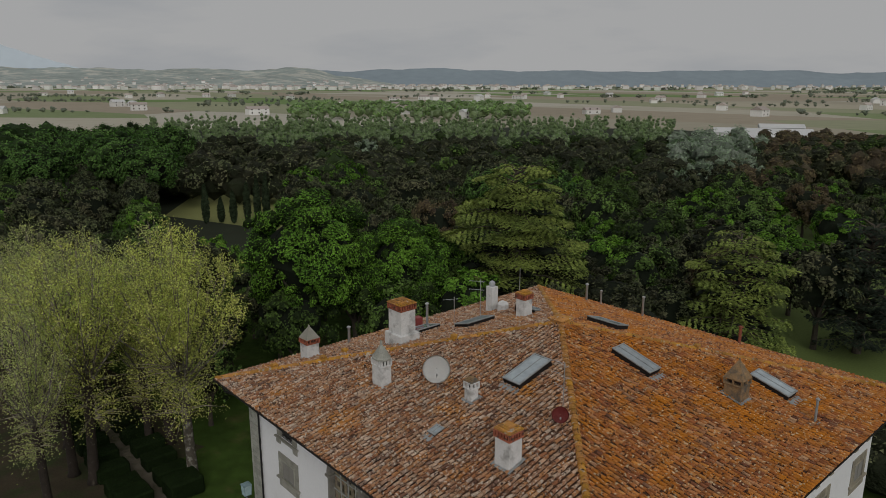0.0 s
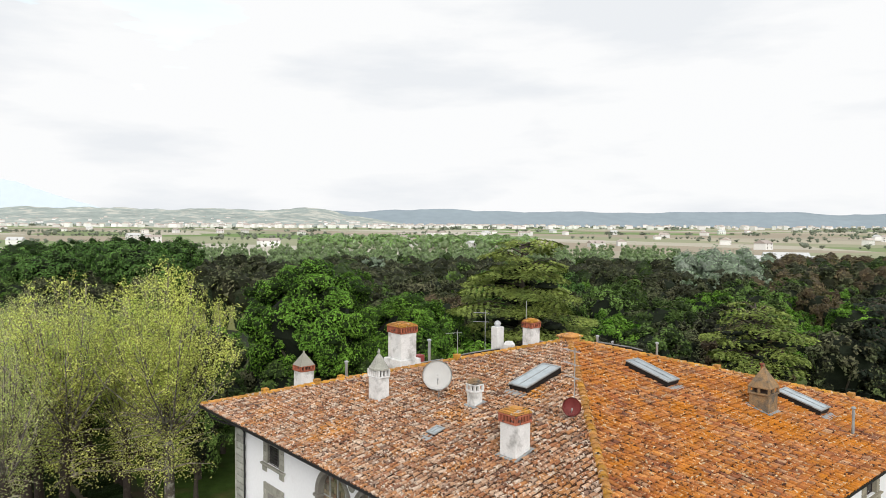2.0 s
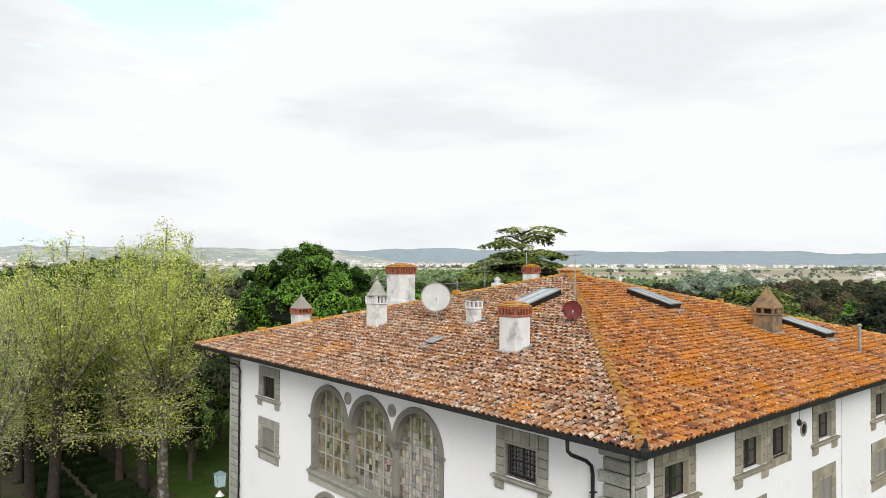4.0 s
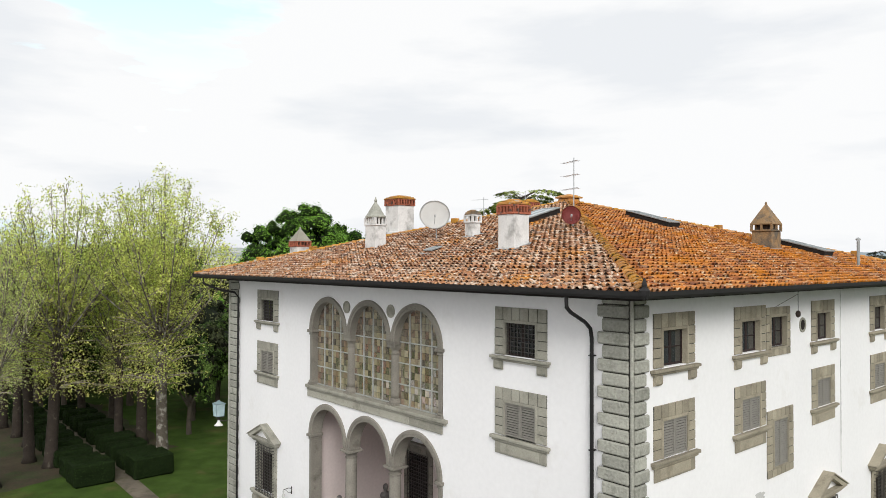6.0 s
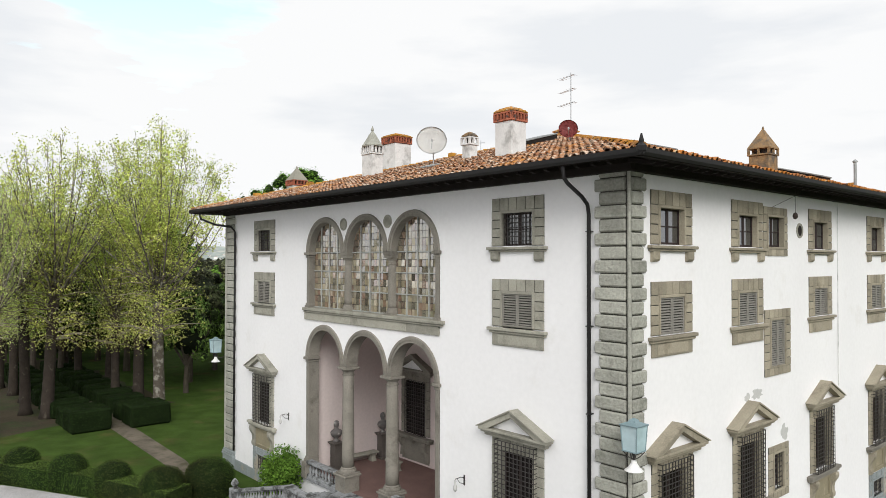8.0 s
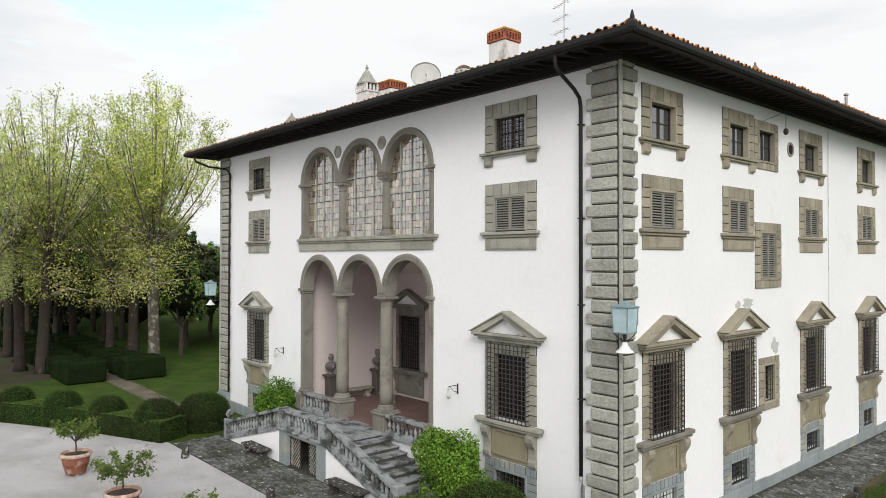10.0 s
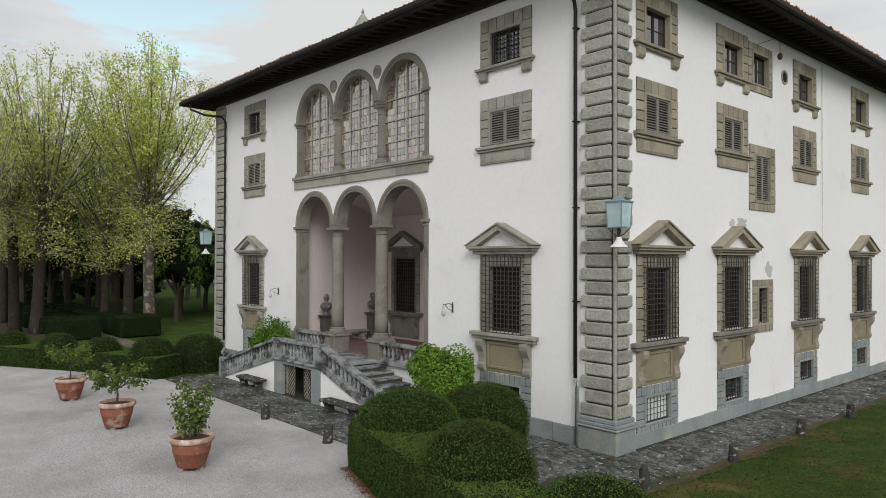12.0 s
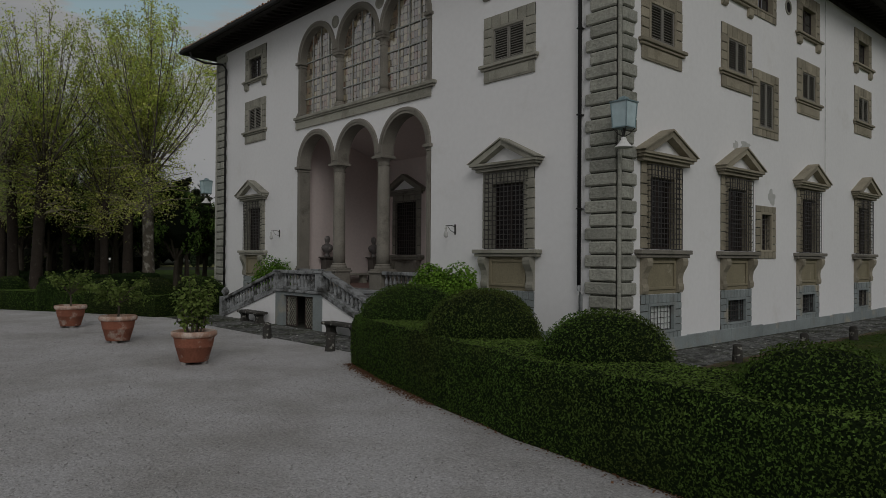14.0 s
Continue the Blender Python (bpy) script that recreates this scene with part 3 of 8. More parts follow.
def quoin_blocks(name, corner_m, flip, label):
    """Rusticated corner: alternating long and short blocks on both faces of the corner, with a bead on the arris, on a moulded base."""
    q = tagged(empty(name, corner_m), label, "quoin", kind="structure")
    s = flip
    H0, H, count = 0.92, 0.3675, 34
    meshes = {}
    for k in range(count):
        long_ = k % 2 == 0
        for face in (0, 1):
            key = (long_, face)
            L = ((1.05 if long_ else 0.90), (0.72 if long_ else 0.58))[face]
            if key not in meshes:
                bm = bmesh.new()
                p, b = 0.10, 0.035
                if face == 0:
                    x0_, x1_ = sorted((-s * 0.05, -s * L))
                    box(bm, x0_, x1_, -p, 0.0, 0.018, H - 0.018, b)
                else:
                    x0_, x1_ = sorted((s * p, 0.0))
                    box(bm, x0_, x1_, 0.05, L, 0.018, H - 0.018, b)
                ob = part("block", bm, QUOIN, q)
                meshes[key] = ob.data
            else:
                ob = obj("block", meshes[key], None, q)
            ob.location.z = H0 + k * H
    # dark bed behind the blocks: the channels' shadow lines put into its colour
    bk = bmesh.new()
    xa, xb = sorted((-s * 0.88, s * 0.03))
    box(bk, xa, xb, -0.03, 0.0, H0, 13.38)
    xa, xb = sorted((s * 0.0, s * 0.03))
    box(bk, xa, xb, 0.0, 0.56, H0, 13.38)
    part("joint_bed", bk, STONE_JOINT, q)
    bead = bmesh.new()
    lathe(bead, [(0.055, 0.9), (0.055, 13.35)], 10, (s * 0.06, -0.06))
    part("arris_bead", bead, QUOIN, q)
    bm = bmesh.new()
    for z0, z1, p in ((0.0, 0.64, 0.16), (0.64, 0.70, 0.21), (0.70, 0.80, 0.18), (0.80, 0.92, 0.13)):
        xa, xb = sorted((-s * 1.08, s * p))
        box(bm, xa, xb, -p, 0.02 if s < 0 else 0.0, z0, z1, 0.02)
        xa, xb = sorted((s * 0.0, s * p))
        box(bm, xa, xb, 0.001, 0.76, z0, z1, 0.02)
    part("base_moulding", bm, BLUE_STONE, q, "blue-grey moulded stone base")
    return q


quoin_blocks("quoin_corner", Matrix.Identity(4), 1, "grey rusticated sandstone quoins on the villa's corner")
quoin_blocks("quoin_corner", pose(WX0, 0, 0), -1, "grey rusticated sandstone quoins on the far corner")


def surround(parent, W, w, z0, z1, top_h, material, wide_top=6, jambs=4, proud=0.045, bottom=False, zb=None):
    """Flat stone surround of an opening w wide from z0 to z1, W wide in all, out of single stones, and an inner fillet."""
    hw, ho = w / 2, W / 2
    zb = z0 if zb is None else zb
    bk = bmesh.new()
    for x0, x1, za, zc in ((-ho, -hw, zb, z1 + top_h), (hw, ho, zb, z1 + top_h), (-hw, hw, z1, z1 + top_h)) + (((-hw, hw, zb, z0),) if bottom else ()):
        box(bk, x0 + 0.004, x1 - 0.004, -proud * 0.45, 0.0, za + 0.004, zc - 0.004)
    part("joint_bed", bk, STONE_JOINT, parent)
    for k in range(wide_top):
        a_ = -ho + W * k / wide_top
        boxp("stone", a_ + 0.014, a_ + W / wide_top - 0.014, -proud - random.uniform(0, 0.008), 0.0, z1 + 0.075, z1 + top_h, material, parent, 0.008)
        if bottom:
            boxp("stone", a_ + 0.014, a_ + W / wide_top - 0.014, -proud - random.uniform(0, 0.008), 0.0, zb, z0 - 0.075, material, parent, 0.008)
    for s in (-1, 1):
        for k in range(jambs):
            za, zc = z0 - (0.07 if bottom else 0), z1 + 0.07
            h = (zc - za) / jambs
            xa, xb = sorted((s * (hw + 0.075), s * ho))
            boxp("stone", xa, xb, -proud - random.uniform(0, 0.008), 0.0, za + k * h + 0.013, za + (k + 1) * h - 0.013, material, parent, 0.008)
    bm = bmesh.new()
    for s in (-1, 1):
        xa, xb = sorted((s * hw, s * (hw + 0.072)))
        box(bm, xa - (0.012 if s > 0 else 0), xb + (0.012 if s < 0 else 0), -proud - 0.02, 0.30, z0, z1 + 0.072, 0.008)
    box(bm, -hw + 0.012, hw - 0.012, -proud - 0.02, 0.30, z1 - 0.012, z1 + 0.072, 0.008)
    if bottom:
        box(bm, -hw - 0.072, hw + 0.072, -proud - 0.02, 0.10, z0 - 0.072, z0, 0.008)
    part("window_frame", bm, material, parent)


def sill(parent, W, z0, z1, out, material):
    bm = bmesh.new()
    box(bm, -W / 2, W / 2, -out, 0.0, z0 + (z1 - z0) * 0.45, z1, 0.015)
    box(bm, -W / 2 + 0.05, W / 2 - 0.05, -out + 0.06, 0.0, z0, z0 + (z1 - z0) * 0.43, 0.015)
    part("window_sill", bm, material, parent)


def casement(parent, w, z0, z1, y, bars=False, glass=WINDOW_GLASS):
    """Timber casement pair with panes, set back in the reveal."""
    f = 0.07
    bm = bmesh.new()
    for x0, x1, za, zb in ((-w / 2, -w / 2 + f, z0, z1), (w / 2 - f, w / 2, z0, z1), (-w / 2 + f, w / 2 - f, z0, z0 + f), (-w / 2 + f, w / 2 - f, z1 - f, z1), (-0.06, 0.06, z0 + f, z1 - f)):
        box(bm, x0, x1, y, y + 0.06, za, zb, 0.006)
    zm = (z0 + z1) / 2
    for s in (-1, 1):
        xa, xb = sorted((s * 0.06, s * (w / 2 - f)))
        box(bm, xa, xb, y + 0.01, y + 0.05, zm - 0.018, zm + 0.018, 0.004)
    part("casement", bm, DARKWOOD, parent)
    for s in (-1, 1):
        for za, zb in ((z0 + f, zm - 0.02), (zm + 0.02, z1 - f)):
            xa, xb = sorted((s * 0.06, s * (w / 2 - f)))
            boxp("pane", xa, xb, y + 0.02, y + 0.03, za, zb, glass, parent, 0)


def grille(parent, w, z0, z1, nx, nz, out, bulge=0.0, r=0.0105):
    """Wrought-iron grille of crossing bars, standing proud of the opening where it is a cage."""
    bm = bmesh.new()
    for k in range(nx):
        x = -w / 2 + w * k / (nx - 1)
        box(bm, x - r, x + r, -out - r, -out + r, z0, z1)
    for k in range(nz):
        z = z0 + (z1 - z0) * k / (nz - 1)
        box(bm, -w / 2 - r, w / 2 + r, -out - r * 0.9, -out + r * 0.9, z - r, z + r)
        if bulge:
            for s in (-1, 1):
                box(bm, s * w / 2 - r, s * w / 2 + r, -out, 0.0, z - r, z + r)
    part("grille", bm, IRON, parent, "black wrought-iron bar grille")


SLAT = {}


def shutters(parent, w, z0, z1, y):
    """A pair of closed louvred shutters: frame and slats."""
    lw = w / 2 - 0.01
    for s in (-1, 1):
        cx = s * (lw / 2 + 0.005)
        bm = bmesh.new()
        f = 0.055
        for x0, x1, za, zb in ((-lw / 2, -lw / 2 + f, z0, z1), (lw / 2 - f, lw / 2, z0, z1), (-lw / 2 + f, lw / 2 - f, z0, z0 + f), (-lw / 2 + f, lw / 2 - f, z1 - f, z1)):
            box(bm, cx + x0, cx + x1, y, y + 0.045, za, zb, 0.005)
        sh = part("shutter", bm, SHUTTER, parent)
        n = max(6, int(round((z1 - z0 - 2 * f) / 0.078)))
        key = round(lw, 3)
        for k in range(n):
            z = z0 + f + (z1 - z0 - 2 * f) * (k + 0.5) / n
            if key not in SLAT:
                b2 = bmesh.new()
                box(b2, -lw / 2 + f, lw / 2 - f, -0.032, 0.032, -0.006, 0.006)
                ob = part("slat", b2, SHUTTER, sh)
                SLAT[key] = ob.data
            else:
                ob = obj("slat", SLAT[key], None, sh)
            ob.matrix_basis = pose(cx, y + 0.03, z, 40, 0, 0)
        # dark sheet added behind the slats, so that their gaps read as shade
        boxp("slat_gap_shade", cx - lw / 2, cx + lw / 2, y + 0.10, y + 0.11, z0, z1, STONE_JOINT, parent, 0)


WINDOW_COUNT = [0]


def window(m, c, label):
    WINDOW_COUNT[0] += 1
    w = empty("window_%d" % WINDOW_COUNT[0], m @ Matrix.Translation((c, 0, 0)))
    return tagged(w, label, "window", kind="structure")


def attic_window(m, c, stone, barred=False):
    w = window(m, c, "small attic window in a stone surround" + (" behind a wire grille" if barred else " with dark timber casements"))
    surround(w, 2.16, 1.28, 11.27, 12.30, 0.47, stone, 6, 4)
    sill(w, 2.44, 11.08, 11.24, 0.17, stone)
    for s in (-1, 1):
        bm = bmesh.new()
        x0, x1 = sorted((s * 0.74, s * 1.07))
        prism_x(bm, [(0, 11.075), (-0.11, 11.075), (-0.105, 10.86), (-0.06, 10.80), (0, 10.79)], x0, x1)
        part("corbel", bm, stone, w)
    casement(w, 1.28, 11.27, 12.30, 0.12)
    if barred:
        grille(w, 1.2, 11.28, 12.28, 9, 8, -0.03, r=0.011)


def mezzanine_window(m, c, stone):
    w = window(m, c, "mezzanine window closed by grey louvred shutters in a stone surround")
    surround(w, 2.14, 1.28, 8.76, 9.80, 0.44, stone, 6, 4)
    sill(w, 2.42, 8.55, 8.73, 0.16, stone)
    bm = bmesh.new()
    box(bm, -1.06, 1.06, -0.05, 0.0, 8.16, 8.545, 0.012)
    box(bm, -0.80, 0.80, -0.062, -0.045, 8.22, 8.50, 0.006)
    part("apron", bm, stone, w)
    boxp("inner_sill", -0.63, 0.63, 0.0, 0.3, 8.70, 8.775, stone, w, 0)
    shutters(w, 1.27, 8.775, 9.795, -0.032)


def pediment(parent, z, W, out, stone):
    """A small gabled stone pediment on a cornice, with its recessed tympanum."""
    h = 0.66
    bm = bmesh.new()
    box(bm, -W / 2 + 0.16, W / 2 - 0.16, -out + 0.14, 0.0, z, z + 0.10, 0.012)
    box(bm, -W / 2 + 0.06, W / 2 - 0.06, -out + 0.06, 0.0, z + 0.10, z + 0.17, 0.012)
    box(bm, -W / 2, W / 2, -out, 0.0, z + 0.17, z + 0.25, 0.012)
    part("cornice", bm, stone, parent)
    zb = z + 0.25
    for s in (-1, 1):
        bm = bmesh.new()
        t = 0.17
        prism(bm, [(s * (W / 2 + 0.02), zb), (0, zb + h), (0, zb + h - t), (s * (W / 2 - 0.42), zb)], -out, 0.0)
        prism(bm, [(s * (W / 2 + 0.06), zb + 0.02), (0, zb + h + 0.06), (0, zb + h + 0.004), (s * (W / 2 + 0.02), zb + 0.004)], -out - 0.05, 0.0)
        part("raking_cornice", bm, stone, parent)
    bm = bmesh.new()
    prism(bm, [(-(W / 2 - 0.42), zb), ((W / 2 - 0.42), zb), (0, zb + h - 0.175)], -0.10, 0.0)
    part("tympanum", bm, PLASTER, parent, "plastered tympanum")


def noble_window(m, c, stone, cage=False, dark=True):
    """Tall pedimented window of the main floor with its grille, sill on consoles, panel and the cellar light below, in one stone surround."""
    w = window(m, c, "tall barred window under a stone pediment, on scrolled consoles over a cellar light")
    surround(w, 2.14, 1.32, 2.93, 4.95, 0.38, stone, 8, 7)
    pediment(w, 5.33, 2.80, 0.35, stone)
    sill(w, 2.72, 2.68, 2.90, 0.24, SERENA if stone is SERENA else SERENA_D)
    casement(w, 1.32, 2.93, 4.95, 0.12, glass=DIM_GLASS)
    if cage:
        grille(w, 1.62, 2.92, 5.25, 11, 17, 0.20, 0.2)
    else:
        grille(w, 1.42, 2.92, 5.06, 10, 15, 0.16, 0.16)
    # scrolled consoles
    for s in (-1, 1):
        bm = bmesh.new()
        x0, x1 = sorted((s * 0.80, s * 1.08))
        prism_x(bm, [(0, 2.67), (-0.225, 2.67), (-0.25, 2.58), (-0.235, 2.46), (-0.18, 2.36), (-0.11, 2.25), (-0.075, 2.10), (-0.08, 1.95), (-0.115, 1.86), (-0.11, 1.76), (-0.08, 1.69), (0, 1.68)], x0, x1)
        part("console", bm, stone, w)
    bm = bmesh.new()
    box(bm, -1.06, 1.06, -0.012, 0.0, 1.66, 2.68, 0.006)
    part("panel", bm, PANEL, w, "ochre stone panel")
    bm = bmesh.new()
    for x0, x1, za, zb in ((-0.74, -0.65, 1.78, 2.60), (0.65, 0.74, 1.78, 2.60), (-0.65, 0.65, 1.78, 1.86), (-0.65, 0.65, 2.52, 2.60)):
        box(bm, x0, x1, -0.055, -0.02, za, zb, 0.008)
    part("panel_moulding", bm, PANEL, w)
    # cellar light
    surround(w, 2.14, 1.28, 0.62, 1.33, 0.32, BLUE_STONE, 10, 4, 0.04, True, 0.30)
    boxp("cellar_pane", -0.64, 0.64, 0.22 if dark else 0.09, 0.24 if dark else 0.11, 0.62, 1.33, WINDOW_GLASS if dark else PALE_GLASS, w, 0)
    grille(w, 1.22, 0.64, 1.31, 8, 5, -0.05, r=0.012 if dark else 0.007)


for c in A_WIN:
    attic_window(FRONT, c, SERENA, True)
    mezzanine_window(FRONT, c, SERENA)
    noble_window(FRONT, c, SERENA, True)
for i, c in enumerate(B_WIN):
    attic_window(SIDE, c, SERENA_T)
    mezzanine_window(SIDE, c, SERENA_T)
    noble_window(SIDE, c, SERENA_T, True, i > 0)
# the added openings of the side wall
w = window(SIDE, 8.73, "narrow attic window added beside the other in a plain stone surround")
surround(w, 1.86, 1.22, 11.30, 12.34, 0.33, SERENA_T, 6, 4, 0.04, True, 11.00)
casement(w, 1.22, 11.30, 12.34, 0.12)
w = window(SIDE, 8.85, "lower stair window closed by louvred shutters in a stone surround")
surround(w, 2.02, 1.10, 7.22, 8.80, 0.36, SERENA_T, 6, 6, 0.045, True, 6.90)
shutters(w, 1.09, 7.22, 8.80, -0.03)
w = window(SIDE, 8.87, "small barred window in a plain stone surround")
surround(w, 1.56, 0.78, 2.98, 4.22, 0.28, SERENA_T, 5, 5, 0.04, True, 2.68)
casement(w, 0.78, 2.98, 4.22, 0.2)
grille(w, 0.76, 2.98, 4.22, 5, 8, -0.03, r=0.01)


def oculus(m, c, z, r, label, deep):
    o = tagged(empty("oculus", m @ Matrix.Translation((c, 0, z))), label, "oculus", kind="structure")
    bm = bmesh.new()
    lathe(bm, [(r * 0.72, 0.0), (r * 0.72, 0.03), (r, 0.035), (r * 1.02, 0.0)], 20)
    rim = part("rim", bm, SERENA, o)
    rim.matrix_basis = pose(0, 0, 0, 90, 0, 0)
    bm = bmesh.new()
    lathe(bm, [(0.01, 0.0), (r * 0.74, 0.012)], 20)
    # for a deep vent, a near-black disc colour stands for the unlit hole
    d = part("disc", bm, EAVE if deep else SERENA, o)
    d.matrix_basis = pose(0, 0, 0, 90, 0, 0)


oculus(FRONT, BAY0 + BAY * 0.98, 12.30, 0.25, "blind round stone oculus between the arches", False)
oculus(FRONT, BAY0 + BAY * 1.99, 12.30, 0.25, "blind round stone oculus between the arches", False)
oculus(SIDE, 10.75, 11.93, 0.27, "small round dark vent in the side wall", True)
oculus(SIDE, 8.55, 0.14, 0.24, "round dark floor vent in the plinth", True)
oculus(SIDE, 20.4, 0.10, 0.22, "round dark floor vent in the plinth", True)


def arcade(spring, floor, name, label, glazed):
    """Three stone arches: spandrel wall, archivolts with soffit, imposts."""
    top = spring + 1.52
    sp = tagged(empty(name), label, "arcade", kind="structure")
    bm = bmesh.new()
    N = 24
    for c in ARCHES:
        pts = [(c + R_IN * math.cos(math.pi * k / N), spring + R_IN * math.sin(math.pi * k / N)) for k in range(N + 1)]
        tops = [(c + BAY / 2 * (1 - 2 * k / N), top) for k in range(N + 1)]
        for k in range(N):
            for y in (0.0, 0.5):
                q = [bm.verts.new((p[0], y, p[1])) for p in (pts[k], pts[k + 1], tops[k + 1], tops[k])]
                bm.faces.new(q)
        for s in (-1, 1):
            xa, xb = c + s * R_IN, c + s * BAY / 2
            for y in (0.0, 0.5):
                bm.faces.new([bm.verts.new((x, y, z)) for x, z in ((xa, spring), (xb, spring), (xb, top))])
    part("spandrel", bm, PLASTER, sp)
    for c in ARCHES:
        bm = bmesh.new()
        prof = [(R_IN, 0.50), (R_IN, -0.05), (R_IN + 0.10, -0.05), (R_IN + 0.10, -0.075), (R_OUT - 0.02, -0.075), (R_OUT, 0.0)]
        ring = [[bm.verts.new((c + r * math.cos(math.pi * k / N), y, spring + r * math.sin(math.pi * k / N))) for r, y in prof] for k in range(N + 1)]
        for a_, b_ in zip(ring, ring[1:]):
            for i in range(len(prof) - 1):
                bm.faces.new((a_[i], a_[i + 1], b_[i + 1], b_[i]))
        for r_ in (ring[0], ring[-1]):
            bm.faces.new(r_)
        part("archivolt", bm, SERENA_D, sp, "grey sandstone archivolt", smooth=False)
    return sp


arcade(LOG_SPRING, LOG_FLOOR, "arcade_loggia", "three-bay stone arcade of the open loggia", False)
arcade(GAL_SPRING, GAL_SILL, "arcade_gallery", "three-bay stone arcade of the glazed gallery", True)


def column(x, y, z0, z1, r, name, label):
    col = tagged(empty(name, pose(x, y, 0)), label, "column", kind="structure")
    h = z1 - z0
    prof = [(r * 1.32, z0 + 0.07), (r * 1.36, z0 + 0.11), (r * 1.32, z0 + 0.16), (r * 1.14, z0 + 0.19), (r * 1.18, z0 + 0.23), (r * 1.03, z0 + 0.27)]
    bm = bmesh.new()
    lathe(bm, prof, 20)
    box(bm, -r * 1.42, r * 1.42, -r * 1.42, r * 1.42, z0, z0 + 0.07, 0.008)
    part("base", bm, SERENA_D, col)
    bm = bmesh.new()
    zs = np.linspace(z0 + 0.27, z1 - 0.36, 9)
    lathe(bm, [(r * (1.0 - 0.14 * ((z - z0) / h) ** 1.6), z) for z in zs], 24)
    part("shaft", bm, SERENA_D, col, smooth=True)
    bm = bmesh.new()
    lathe(bm, [(r * 0.86, z1 - 0.36), (r * 0.98, z1 - 0.35), (r * 0.98, z1 - 0.32), (r * 0.86, z1 - 0.31), (r * 0.88, z1 - 0.22), (r * 1.15, z1 - 0.13), (r * 1.2, z1 - 0.10)], 20)
    box(bm, -r * 1.32, r * 1.32, -r * 1.32, r * 1.32, z1 - 0.10, z1, 0.01)
    part("capital", bm, SERENA_D, col)
    return col


def pilaster(x0, x1, z0, z1, name, label, depth=0.5):
    pi_ = tagged(empty(name), label, "pilaster", kind="structure")
    cx = (x0 + x1) / 2
    boxp("shaft", x0 + 0.03, x1 - 0.03, -0.03, depth, z0 + 0.2, z1 - 0.24, SERENA_D, pi_, 0.01)
    bm = bmesh.new()
    box(bm, x0 - 0.03, x1 + 0.03, -0.10, depth, z0, z0 + 0.11, 0.015)
    box(bm, x0, x1, -0.07, depth, z0 + 0.112, z0 + 0.20, 0.015)
    part("base", bm, SERENA_D, pi_)
    bm = bmesh.new()
    box(bm, x0, x1, -0.06, depth, z1 - 0.24, z1 - 0.12, 0.02)
    box(bm, x0 - 0.07, x1 + 0.07, -0.13, depth, z1 - 0.12, z1, 0.015)
    part("capital", bm, SERENA_D, pi_)


for k in (1, 2):
    x = BAY0 + BAY * k
    ped = tagged(empty("column_pedestal", pose(x, 0.25, 0)), "square grey stone pedestal of a loggia column", "pedestal", kind="structure")
    boxp("die", -0.36, 0.36, -0.42, 0.30, LOG_FLOOR, 2.02, SERENA_D, ped, 0.015)
    boxp("cap", -0.42, 0.42, -0.48, 0.36, 2.02, 2.10, SERENA_D, ped, 0.015)
    column(x, 0.22, 2.10, 6.46, 0.255, "loggia_column", "round grey sandstone loggia column on a pedestal")
    column(x, 0.22, GAL_SILL, 11.02, 0.185, "gallery_column", "slim grey sandstone column of the glazed gallery")
    for zz, hh in ((6.46, LOG_SPRING), (11.02, GAL_SPRING)):
        tagged(boxp("impost_block", x - 0.26, x + 0.26, -0.04, 0.5, zz, hh, SERENA_D, None, 0.01), "grey stone impost block over a column", "impost", kind="structure")
for x0, x1 in ((BAY0, BAY0 + 0.26), (BAY0 + 3 * BAY - 0.26, BAY0 + 3 * BAY)):
    pilaster(x0, x1, 2.0, LOG_SPRING, "loggia_pilaster", "grey sandstone pilaster at the end of the loggia")
    pilaster(x0, x1, GAL_SILL, GAL_SPRING, "gallery_pilaster", "grey sandstone pilaster at the end of the gallery")
    tagged(boxp("pilaster_pedestal", x0 - 0.06, x1 + 0.06, -0.2, 0.5, LOG_FLOOR - 0.1, 2.0, SERENA_D, None, 0.015), "grey stone pedestal under a pilaster", "pedestal", kind="structure")

# gallery sill with its apron
gs = tagged(empty("gallery_sill"), "long moulded grey stone sill under the gallery arches", "sill", kind="structure")
bm = bmesh.new()
box(bm, BAY0 - 0.16, BAY0 + 3 * BAY + 0.26, -0.16, 0.5, GAL_SILL - 0.12, GAL_SILL + 0.012, 0.02)
box(bm, BAY0 - 0.10, BAY0 + 3 * BAY + 0.20, -0.12, 0.0, GAL_SILL - 0.20, GAL_SILL - 0.122, 0.02)
part("slab", bm, SERENA, gs)
for k in range(5):
    x0 = BAY0 - 0.12 + (3 * BAY + 0.12) * k / 5
    boxp("apron_block", x0 + 0.006, x0 + (3 * BAY + 0.12) / 5 - 0.006, -0.07, 0.0, GAL_SILL - 0.52, GAL_SILL - 0.2, SERENA, gs, 0.01)

